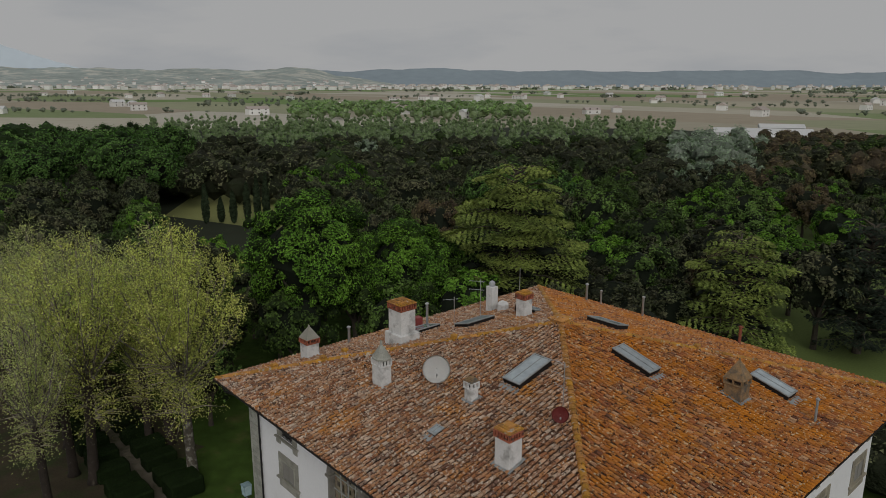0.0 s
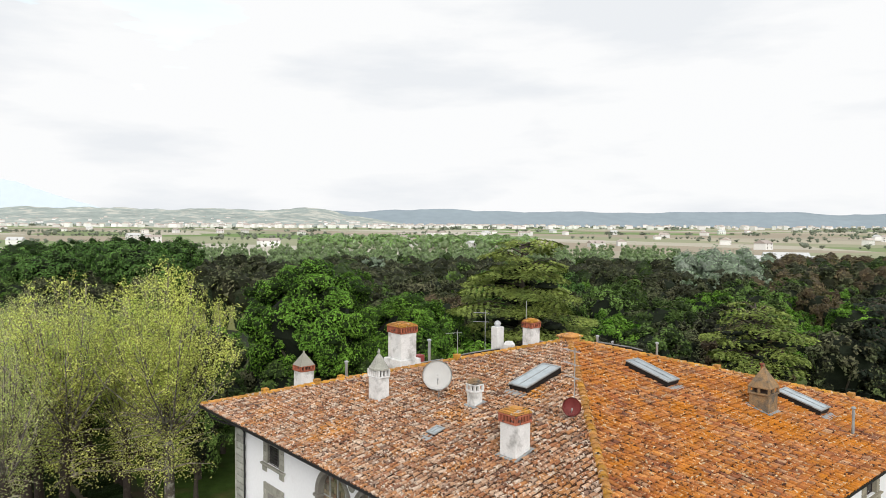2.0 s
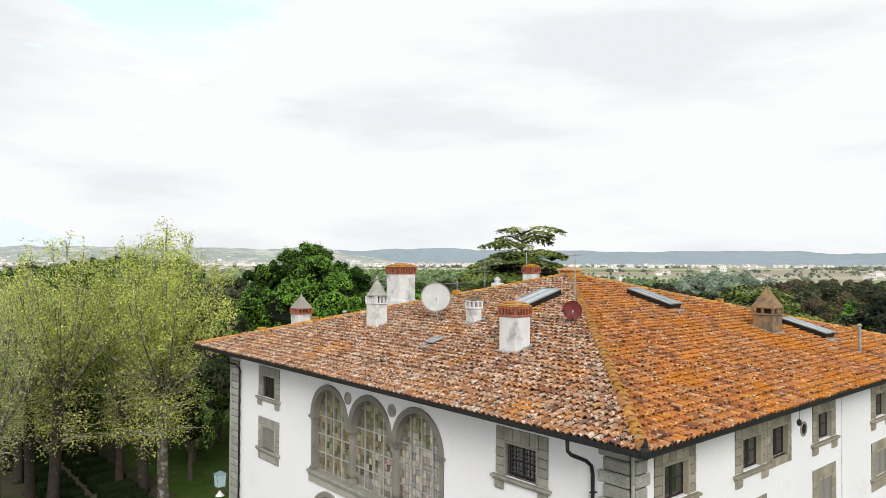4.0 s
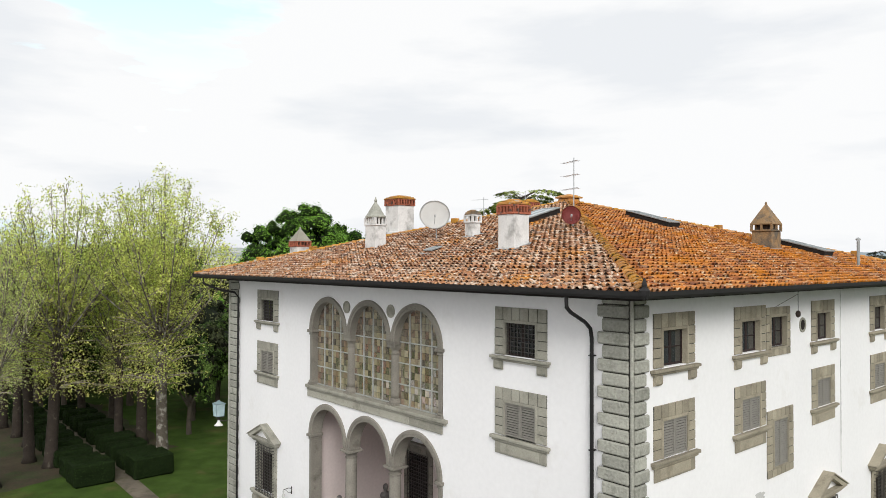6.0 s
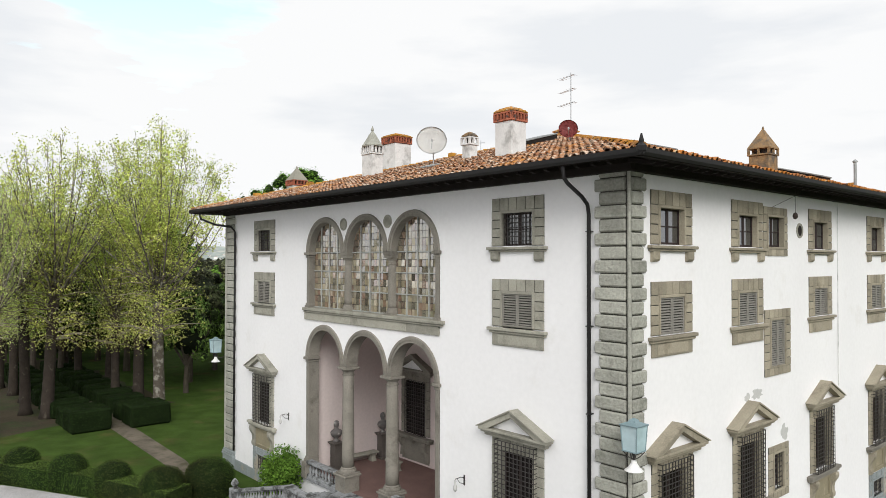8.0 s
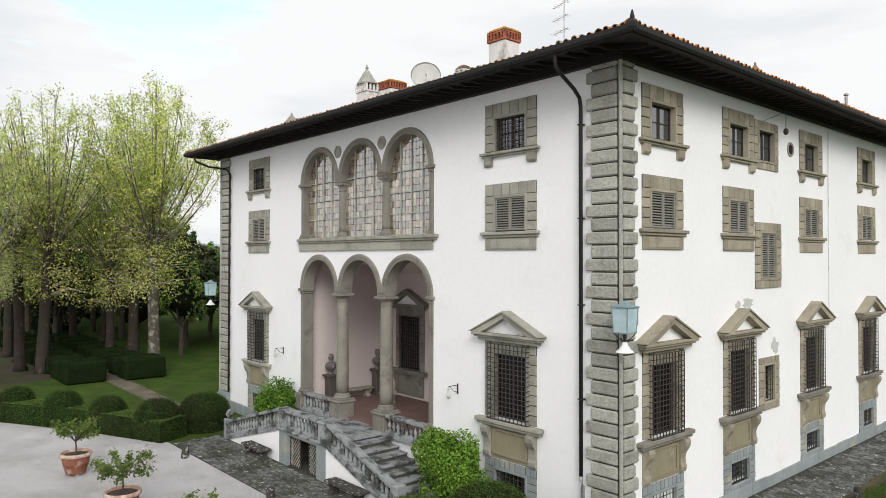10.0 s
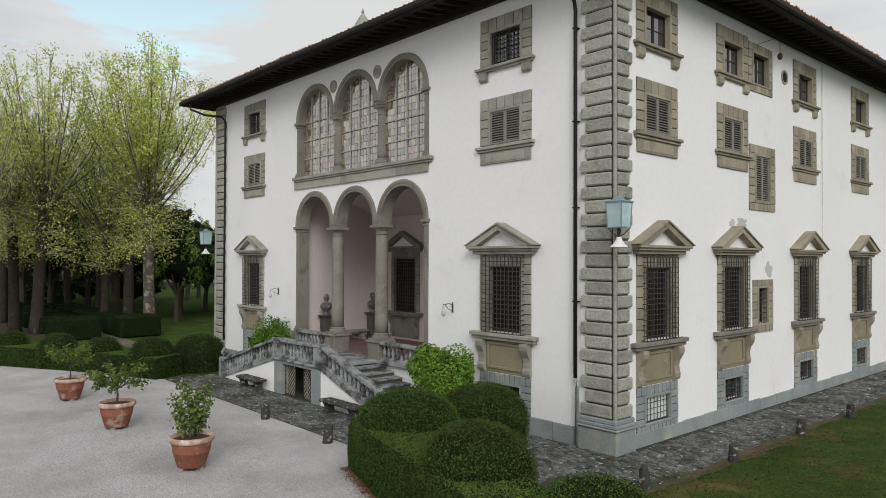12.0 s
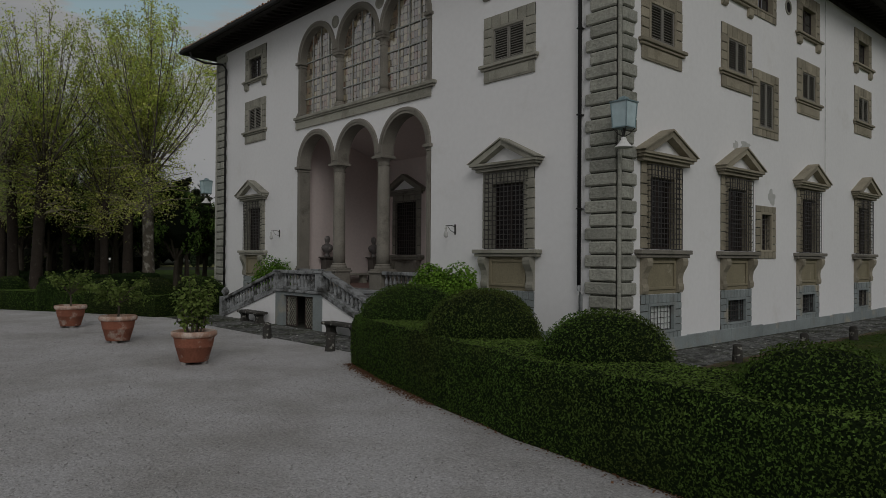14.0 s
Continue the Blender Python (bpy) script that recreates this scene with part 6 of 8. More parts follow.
patch(7.3, 6.42, 0.85, 0.42, 1)
patch(6.62, 6.36, 0.4, 0.36, 5)
patch(9.35, 4.85, 0.62, 0.62, 2)
bm = bmesh.new()
tube(bm, [(0.03, 14.3, 13.1), (0.03, 14.3, 5.9)], 0.014, 5)
tagged(part("cable_conduit", bm, CHIM), "thin pale cable running down the side wall", "cable")
bm = bmesh.new()
tube(bm, [(0.35, 9.55, 13.35), (0.35, 9.55, 12.5)], 0.010, 5)
tube(bm, [(0.35, 9.55, 13.1), (0.02, 8.4, 12.65)], 0.008, 5)
bellb = tagged(empty("hanging_lamp"), "black ball lamp hanging on a rod under the eaves", "lamp")
part("rod", bm, IRON, bellb)
bm = bmesh.new()
lathe(bm, [(0.02, 12.52), (0.07, 12.48), (0.09, 12.40), (0.07, 12.32), (0.02, 12.28)], 12, (0.35, 9.55))
part("globe", bm, RUST, bellb)
# ---------------------------------------------------------------- ground


def flat(name, pts, z, material, label, category, kind="structure", drop=0.0):
    bm = bmesh.new()
    f = bm.faces.new([bm.verts.new((x, y, z)) for x, y in pts])
    if f.normal.z < 0:
        f.normal_flip()
    if len(pts) > 4:
        bmesh.ops.triangulate(bm, faces=list(bm.faces))
    return tagged(part(name, bm, material), label, category, kind=kind)


FIELDS = mat("ploughed_and_green_fields", (0.3, 0.27, 0.19), 1.0, vary=0.12, scale=0.004, fine=0.06, bump=0, spec=0.05)
n, l = FIELDS.node_tree.nodes, FIELDS.node_tree.links
geo = n.new("ShaderNodeNewGeometry")
mp = n.new("ShaderNodeMapping")
mp.inputs["Rotation"].default_value = (0, 0, radians(24))
mp.inputs["Scale"].default_value = (1 / 420, 1 / 150, 0)
l.new(geo.outputs["Position"], mp.inputs[0])
vo = n.new("ShaderNodeTexVoronoi")
vo.inputs["Scale"].default_value = 1.0
vo.inputs["Randomness"].default_value = 0.75
l.new(mp.outputs[0], vo.inputs["Vector"])
cr = n.new("ShaderNodeValToRGB")
cr.color_ramp.interpolation = "CONSTANT"
cols = [(0.36, 0.33, 0.255), (0.22, 0.27, 0.135), (0.43, 0.40, 0.32), (0.30, 0.31, 0.20), (0.47, 0.44, 0.37), (0.34, 0.295, 0.225), (0.17, 0.25, 0.095), (0.40, 0.365, 0.28)]
while len(cr.color_ramp.elements) < len(cols):
    cr.color_ramp.elements.new(0.5)
for i, c in enumerate(cols):
    cr.color_ramp.elements[i].position = i / len(cols)
    cr.color_ramp.elements[i].color = (*c, 1)
sep = n.new("ShaderNodeSeparateColor")
l.new(vo.outputs["Color"], sep.inputs[0])
l.new(sep.outputs[0], cr.inputs[0])
sc = next(x for x in n if x.type == "VECT_MATH")
l.new(cr.outputs[0], sc.inputs[0])

PEBBLE = mat("gravel_stone", (0.37, 0.36, 0.35), 0.9, vary=0.2, scale=3, fine=30, bump=0.2, island=0.3)
# wood floor, with the trees' shade put into its dark colour
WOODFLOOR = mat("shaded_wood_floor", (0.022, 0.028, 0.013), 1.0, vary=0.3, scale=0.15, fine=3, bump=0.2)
bm = bmesh.new()
bmesh.ops.create_circle(bm, cap_ends=True, radius=4950, segments=128)
g = tagged(part("ground", bm, FIELDS), "flat patchwork of pale ploughed and green fields", "ground", kind="structure")
g.location.z = -0.08
rr = random.Random(3)
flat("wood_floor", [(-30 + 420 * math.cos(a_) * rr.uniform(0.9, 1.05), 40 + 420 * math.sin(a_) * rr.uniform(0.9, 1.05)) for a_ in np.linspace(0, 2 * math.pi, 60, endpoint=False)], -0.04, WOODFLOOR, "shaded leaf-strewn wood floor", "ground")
flat("lawn", [(-25 + 92 * math.cos(a_), 8 + 62 * math.sin(a_)) for a_ in np.linspace(0, 2 * math.pi, 48, endpoint=False)], 0.0, LAWN, "mown green garden lawn with dry patches", "lawn")
DRY = mat("dry_meadow", (0.22, 0.23, 0.08), 1.0, vary=0.2, scale=0.1, fine=4, bump=0.1)
MEADOW = mat("open_meadow", (0.115, 0.155, 0.04), 1.0, vary=0.25, scale=0.1, fine=4, bump=0.1)
flat("clearing", [(-150, 40), (-118, 52), (-104, 74), (-122, 92), (-165, 88), (-176, 58)], 0.012, DRY, "pale meadow clearing in the wood", "lawn")
flat("clearing_right", [(-12.4, 51.4), (-30.9, 80.5), (-51.6, 140.6), (-70.8, 179.6), (-98.9, 223.6), (-40, 291), (0, 200), (-0.6, 92.6), (20, 60)], 0.01, MEADOW, "open green lawn beyond the trees", "lawn")

COURT = [(-19.2, -4.6), (-21.5, -5.9), (-24, -7.0), (-28, -9.2), (-34, -13), (-44, -24), (-50, -46), (60, -46), (60, -11), (13, -8.9), (6, -8.4), (2.3, -7.6), (-1.5, -6.6), (-3.6, -5.9), (-5.2, -4.75)]
flat("gravel_forecourt", COURT, 0.006, GRAVEL, "pale raked gravel forecourt", "gravel")
LINE = [(-3.75, -5.9), (-1.8, -6.65), (1.2, -7.5), (3.6, -8.1), (6.1, -8.55), (9.0, -8.9)]
rs = np.random.RandomState(4)
lit = []
for (xa, ya), (xb, yb) in zip(LINE, LINE[1:]):
    k = 2600 if xa < 0 else 500
    u = rs.rand(k)
    off = np.abs(rs.normal(0, 0.17 if xa < 0 else 0.12, k)) - 0.15
    dx, dy = xb - xa, yb - ya
    L_ = math.hypot(dx, dy)
    lit.append(np.stack([xa + dx * u + dy / L_ * off, ya + dy * u - dx / L_ * off, rs.uniform(0.012, 0.03, k)], 1))
# bare brown soil; its dark tone also holds the avenue trees' shade
SOILFLOOR = mat("bare_leafy_soil", (0.050, 0.038, 0.022), 1.0, vary=0.4, scale=0.6, fine=8, bump=0.5, stain=(0.034, 0.045, 0.014), stain_scale=0.35, stain_at=(0.46, 0.60))
VERGE = mat("worn_verge_soil", (0.082, 0.060, 0.034), 1.0, vary=0.45, scale=1.5, fine=20, bump=0.6, stain=(0.05, 0.062, 0.022), stain_scale=1.1, stain_at=(0.48, 0.62))
rag = random.Random(6)
flat("avenue_floor", [(x_ + rag.uniform(-0.8, 0.8), 3.4 + rag.uniform(-0.9, 0.9)) for x_ in np.arange(-43.5, -76, -1.6)] + [(x_ + rag.uniform(-0.8, 0.8), -16 + rag.uniform(-0.9, 0.9)) for x_ in np.arange(-76, -41, 1.6)] + [(-39.5 + rag.uniform(-0.6, 0.6), y_) for y_ in np.arange(-14, -5, 1.5)], 0.004, SOILFLOOR, "bare leaf-strewn soil under the avenue trees", "ground")
flat("garden_path", [(-20.4, -2.4), (-27.0, -1.35), (-35.4, -1.1), (-66, 0.0), (-66, -1.5), (-37, -2.3), (-26.8, -2.5), (-20.6, -3.2)], 0.008, PATHM, "straight gravel path between clipped box blocks", "path")

edge = random.Random(5)
flat("side_lawn", [(2.2 + edge.uniform(-0.05, 0.05) + 0.08 * math.sin(y_ * 0.9), y_) for y_ in np.arange(-6.4, 34, 0.35)] + [(45, 34), (45, -8.5), (6, -8.2)], 0.036, SIDE_TURF, "dark thin side lawn along the paving", "lawn")

flat("worn_verge", [(2.14 + edge.uniform(-0.06, 0.06), y_) for y_ in np.arange(-4.4, 33, 0.5)] + [(2.46 + edge.uniform(-0.1, 0.14) + 0.1 * math.sin(y_ * 0.55), y_) for y_ in np.arange(32.8, -4.4, -0.4)], 0.041, VERGE, "bare brown worn verge between paving and lawn", "ground")

rs = np.random.RandomState(15)
gx, gy = 2.35 + 10 * rs.rand(60000) ** 1.1, rs.uniform(-6, 24, 60000)
tagged(leaf_mesh("grass_blades", np.stack([gx, gy, np.full(60000, 0.05)], 1), rs.normal(0, 0.3, (60000, 3)) + np.array([0, 0, 1.2]), 0.06, LEAF_TURF, stretch=0.6, jitter=0.2, seed=16, tris=True), "short uneven blades on the side lawn", "grass", kind="stuff")

# stone paving round the foot of the villa
pave = tagged(empty("pavement"), "rough dark cobbled pavement round the foot of the walls", "pavement", kind="structure")
bm = bmesh.new()
for x0, x1, y0, y1 in ((-19.3, 2.35, -4.75, 0.0), (0.0, 2.35, 0.0, 34.0)):
    bm.faces.new([bm.verts.new(p) for p in ((x0, y0, 0.012), (x1, y0, 0.012), (x1, y1, 0.012), (x0, y1, 0.012))])
part("bed", bm, JOINT, pave)
rr = random.Random(11)
cob_v, cob_f, cob_parts, cob_n = [], [], 0, 0
shapes = []
for k in range(6):
    m_ = 8
    v0 = [(math.cos(2 * math.pi * i / m_) * (0.46 + 0.13 * abs(math.sin(4 * math.pi * i / m_))) * rr.uniform(0.9, 1.06), math.sin(2 * math.pi * i / m_) * (0.46 + 0.13 * abs(math.sin(4 * math.pi * i / m_))) * rr.uniform(0.9, 1.06)) for i in range(m_)]
    vs = [(x, y, 0.0) for x, y in v0] + [(x * 0.93, y * 0.93, 1.0) for x, y in v0]
    fs = [(i, (i + 1) % m_, m_ + (i + 1) % m_, m_ + i) for i in range(m_)] + [tuple(range(m_, 2 * m_))]
    me = bpy.data.meshes.new("cobble")
    me.from_pydata(vs, [], fs)
    me.materials.append(COBBLE)
    shapes.append((np.array(vs), fs, me))


def cobble_row(x0, x1, y0, y1, part_box):
    global cob_parts, cob_n
    y = y0
    while y < y1:
        h = rr.uniform(0.10, 0.19)
        x = x0 + rr.uniform(-0.1, 0.1)
        while x < x1:
            w = rr.uniform(0.11, 0.29)
            vs, fs, me = shapes[rr.randrange(6)]
            cx, cy, ang = min(x + w / 2, x1 - 0.1), min(y + h / 2, y1) + rr.uniform(-0.05, 0.05), rr.gauss(0, 0.22)
            zt = rr.uniform(0.014, 0.034)
            if part_box[0] < cx < part_box[1] and part_box[2] < cy < part_box[3] and cob_parts < 300:
                ob = obj("cobble", me, None, pave)
                ob.matrix_basis = pose(cx, cy, 0.006, 0, 0, math.degrees(ang)) @ Matrix.Diagonal((w * 1.06, h * 1.06, zt, 1))
                cob_parts += 1
            else:
                b_ = cob_n
                cob_n += len(vs)
                v = vs * np.array([w * 1.06, h * 1.06, zt])
                ca, sa = math.cos(ang), math.sin(ang)
                cob_v.append(np.stack([v[:, 0] * ca - v[:, 1] * sa + cx, v[:, 0] * sa + v[:, 1] * ca + cy, v[:, 2] + 0.006], 1))
                cob_f.extend(tuple(b_ + i for i in f) for f in fs)
            x += w
        y += h


cobble_row(0.2, 2.3, -2.6, 30.0, (0.2, 2.3, -2.6, 9.0))
cobble_row(-19.2, 0.2, -4.7, -2.75, (0, 0, 0, 0))
cobble_row(-6.2, 0.2, -2.75, -0.2, (0, 0, 0, 0))
tagged(pymesh("cobbles", np.concatenate(cob_v), cob_f, COBBLE, pave), "worn dark paving cobbles", kind="stuff")


def bollard(x, y, h, r, label, material=BOLLARD):
    b = tagged(empty("bollard", pose(x, y, 0, random.uniform(-4, 4), random.uniform(-4, 4), random.uniform(0, 90))), label, "bollard", "bollards")
    bm = bmesh.new()
    lathe(bm, [(r * 1.05, -0.02), (r, 0.1), (r * 0.95, h * 0.8), (r * 0.85, h * 0.94), (r * 0.5, h)], 9)
    for v in bm.verts:
        v.co += Vector((random.uniform(-1, 1), random.uniform(-1, 1), 0)) * r * 0.08
    part("post", bm, material, b)


for x, y in ((-16.75, -5.1), (-9.85, -4.98), (-6.03, -5.05)):
    bollard(x, y, 0.52, 0.14, "worn grey stone bollard at the edge of the paving")
for x, y in ((2.4, 1.7), (2.42, 5.9), (2.6, 9.5), (2.0, -1.75), (2.6, 14.2)):
    bollard(x, y, 0.50, 0.13, "dark squat stone bollard between paving and lawn")

# ---------------------------------------------------------------- foliage


def sample(me, k, seed):
    """Points and normals spread evenly over a mesh."""
    rs_ = np.random.RandomState(seed)
    me.calc_loop_triangles()
    co = np.empty(len(me.vertices) * 3)
    me.vertices.foreach_get("co", co)
    co = co.reshape(-1, 3)
    tri = np.empty(len(me.loop_triangles) * 3, dtype=np.int32)
    me.loop_triangles.foreach_get("vertices", tri)
    tri = tri.reshape(-1, 3)
    A_, B_, C_ = co[tri[:, 0]], co[tri[:, 1]], co[tri[:, 2]]
    nn = np.cross(B_ - A_, C_ - A_)
    ar = np.linalg.norm(nn, axis=1)
    pick = rs_.choice(len(tri), k, p=ar / ar.sum())
    r1, r2 = np.sqrt(rs_.rand(k)), rs_.rand(k)
    p = A_[pick] * (1 - r1)[:, None] + B_[pick] * (r1 * (1 - r2))[:, None] + C_[pick] * (r1 * r2)[:, None]
    nn = nn[pick] / (ar[pick][:, None] + 1e-9)
    return p, nn


def clothe(body, k, size, material, seed, depth=0.03, jitter=0.55, name="leaves", split=None):
    p, nn = sample(body.data, k, seed)
    rs_ = np.random.RandomState(seed + 1)
    p = p + nn * rs_.uniform(-depth, depth, len(p))[:, None]
    keep = p[:, 2] > 0.02
    p, nn = p[keep], nn[keep]
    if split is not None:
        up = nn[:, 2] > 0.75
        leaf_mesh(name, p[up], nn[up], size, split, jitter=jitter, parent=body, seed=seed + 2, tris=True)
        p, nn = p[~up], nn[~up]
    return leaf_mesh(name, p, nn, size, material, jitter=jitter, parent=body, seed=seed, tris=True)


lit = np.concatenate(lit)
tagged(leaf_mesh("leaf_litter", lit, np.tile([0, 0, 1.0], (len(lit), 1)), 0.030, LITTER, jitter=0.3, seed=9), "rusty fallen leaves along the hedge's foot", "leaf litter", kind="stuff")


def hedge_run(name, front, depth, height, label, density, leaf, seed, foliage=LEAF_BOX, top=LEAF_BOXTOP):
    """A clipped hedge that follows a line: its gravel-side foot is given."""
    h = tagged(empty(name), label, "hedge", "clipped hedges")
    pts = [Vector((x, y, 0)) for x, y in front]
    bm = bmesh.new()
    rings = []
    N = len(pts)
    fine = []
    for i in range(N - 1):
        k = max(1, int((pts[i + 1] - pts[i]).length / 0.4))
        fine += [pts[i].lerp(pts[i + 1], j / k) for j in range(k)]
    fine.append(pts[-1])
    for i, p in enumerate(fine):
        d = (fine[min(i + 2, len(fine) - 1)] - fine[max(i - 2, 0)]).normalized()
        nrm = Vector((-d.y, d.x, 0))
        w = lambda s: noise.noise(Vector((p.x * 0.7, p.y * 0.7, s))) * 0.07
        prof = [(0.05 + w(1), 0.0), (0.0 + w(2), height * 0.4), (0.03 + w(3), height * 0.85), (0.10, height + w(4)), (depth * 0.5, height + 0.02 + w(5)), (depth - 0.1, height + w(6)), (depth, height * 0.8), (depth, 0.0)]
        rings.append([bm.verts.new(p + nrm * o + Vector((0, 0, z))) for o, z in prof])
    for a_, b_ in zip(rings, rings[1:]):
        for i in range(len(prof) - 1):
            bm.faces.new((a_[i], b_[i], b_[i + 1], a_[i + 1]))
    bm.faces.new(rings[0])
    bm.faces.new(rings[-1][::-1])
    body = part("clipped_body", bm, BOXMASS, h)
    area = sum(f.area for f in body.data.polygons)
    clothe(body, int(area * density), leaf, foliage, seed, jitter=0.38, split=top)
    return h


def hedge_dome(parent, x, y, r, top, density, leaf, seed, foliage=LEAF_BOX):
    """A clipped dome swelling out of a hedge."""
    bm = bmesh.new()
    prof = [(r * 0.92, 0.0), (r * 0.97, top * 0.25), (r, top * 0.5)]
    for k in range(1, 8):
        a_ = math.pi / 2 * k / 8
        prof.append((r * math.cos(a_) ** 0.85, top * 0.5 + top * 0.5 * math.sin(a_)))
    lathe(bm, prof, 28)
    for v in bm.verts:
        q = 1 + 0.045 * noise.noise(v.co * 1.6 + Vector((x, y, seed)))
        v.co.x, v.co.y = v.co.x * q + x, v.co.y * q + y
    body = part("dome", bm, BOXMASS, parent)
    area = sum(f.area for f in body.data.polygons)
    clothe(body, int(area * density), leaf, foliage, seed, depth=0.09, jitter=0.7)


hr_ = hedge_run("box_hedge", [(-3.75, -5.9), (-1.8, -6.65), (1.2, -7.5), (3.6, -8.1), (6.1, -8.55), (9.0, -8.9), (13.0, -9.1), (17.0, -9.2)], 1.75, 1.2, "dark clipped box hedge swelling into rounded domes beside the gravel", 2600, 0.030, 21)
for i, (x, y, r, t) in enumerate(((-2.55, -4.95, 1.28, 1.93), (1.15, -6.25, 1.12, 1.98), (4.45, -6.95, 1.02, 1.83), (7.7, -7.6, 0.94, 1.7), (11.2, -8.0, 1.0, 1.8))):
    hedge_dome(hr_, x, y, r, t, 2600, 0.030, 31 + i)
hb = tagged(empty("box_ball"), "clipped box dome standing before the cellar window", "hedge", "clipped hedges")
hedge_dome(hb, -2.6, -2.35, 1.2, 1.76, 2400, 0.032, 41)
hedge_run("box_hedge", [(-3.85, -5.2), (-3.7, -2.6)], -1.3, 0.9, "low clipped box hedge running back to the wall", 600, 0.045, 23)
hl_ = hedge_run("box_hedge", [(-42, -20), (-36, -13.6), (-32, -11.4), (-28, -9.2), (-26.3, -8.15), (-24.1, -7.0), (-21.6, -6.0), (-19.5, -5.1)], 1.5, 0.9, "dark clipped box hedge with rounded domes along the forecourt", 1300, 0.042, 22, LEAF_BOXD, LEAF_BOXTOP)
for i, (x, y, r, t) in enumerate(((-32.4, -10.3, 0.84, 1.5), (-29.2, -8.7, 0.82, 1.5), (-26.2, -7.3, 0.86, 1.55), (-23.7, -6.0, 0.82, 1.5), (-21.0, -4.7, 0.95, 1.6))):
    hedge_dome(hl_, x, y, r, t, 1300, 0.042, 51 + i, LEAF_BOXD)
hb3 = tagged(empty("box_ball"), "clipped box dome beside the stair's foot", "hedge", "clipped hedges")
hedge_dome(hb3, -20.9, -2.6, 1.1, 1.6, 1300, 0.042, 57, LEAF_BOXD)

# clipped box blocks beside the path
for row, y0, y1 in ((0, -4.7, -2.3), (1, -1.3, 1.2)):
    x = -37.0 if row == 0 else -36.4
    for k in range(11):
        b = tagged(empty("box_block"), "square clipped box block beside the path", "hedge", "box blocks")
        w = 2.1 if k == 0 else 1.5
        bm = bmesh.new()
        box(bm, x - w, x, y0 + k * 0.04, y1 + k * 0.04, 0, 1.12 if k else 1.4, 0.12)
        bmesh.ops.subdivide_edges(bm, edges=list(bm.edges), cuts=2, use_grid_fill=True)
        for v in bm.verts:
            v.co += Vector((noise.noise(v.co), noise.noise(v.co + Vector((9, 0, 0))), noise.noise(v.co + Vector((0, 7, 0))))) * 0.05
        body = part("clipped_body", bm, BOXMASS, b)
        clothe(body, 4200 if k < 4 else 1800, 0.075 if k < 4 else 0.11, LEAF_BLOCK, 70 + row * 20 + k, jitter=0.35)
        x -= 2.75


def creeper(name, x, y, z0, hx, hy, h, k, leaf, label, seed):
    """A bushy wall shrub: several swelling lobes covered with leaves."""
    s = tagged(empty(name), label, "shrub", "wall shrubs")
    rs_ = np.random.RandomState(seed)
    P, Nn = [], []
    for i in range(26):
        c = np.array([x + rs_.uniform(-0.7, 0.7) * hx, y + rs_.uniform(-0.5, 0.6) * hy, z0 + h * rs_.uniform(0.12, 0.80)])
        r = rs_.uniform(0.32, 0.5) * min(hx, h * 0.6)
        d = rs_.normal(0, 1, (k // 26, 3))
        d /= np.linalg.norm(d, axis=1)[:, None]
        P.append(c + d * r * np.array([1, 0.9, 1]) * rs_.uniform(0.75, 1.08, (len(d), 1)))
        Nn.append(d + np.array([0, -0.3, 0.35]))
    P, Nn = np.concatenate(P), np.concatenate(Nn)
    ok = (P[:, 1] < -0.04) & (P[:, 2] > 0.02)
    leaf_mesh("leaves", P[ok], Nn[ok], leaf, LEAF_IVY, parent=s, seed=seed, jitter=0.5)
    bm = bmesh.new()
    bmesh.ops.create_icosphere(bm, subdivisions=2, radius=1.0)
    for v in bm.verts:
        v.co = Vector((x + v.co.x * hx * 0.6, min(y + 0.25 + v.co.y * hy * 0.5, -0.06), max(0.02, z0 + h * 0.42 + v.co.z * h * 0.36)))
    part("inner_branches", bm, MASS[LEAF_IVY.name], s)


creeper("wall_shrub", -5.85, -0.85, 0.0, 1.22, 0.8, 2.72, 20000, 0.066, "bright green leafy shrub against the wall beside the stair", 5)
creeper("wall_shrub", -17.5, -0.7, 0.0, 1.35, 0.7, 2.55, 12000, 0.072, "bright green leafy shrub against the wall behind the stair", 6)


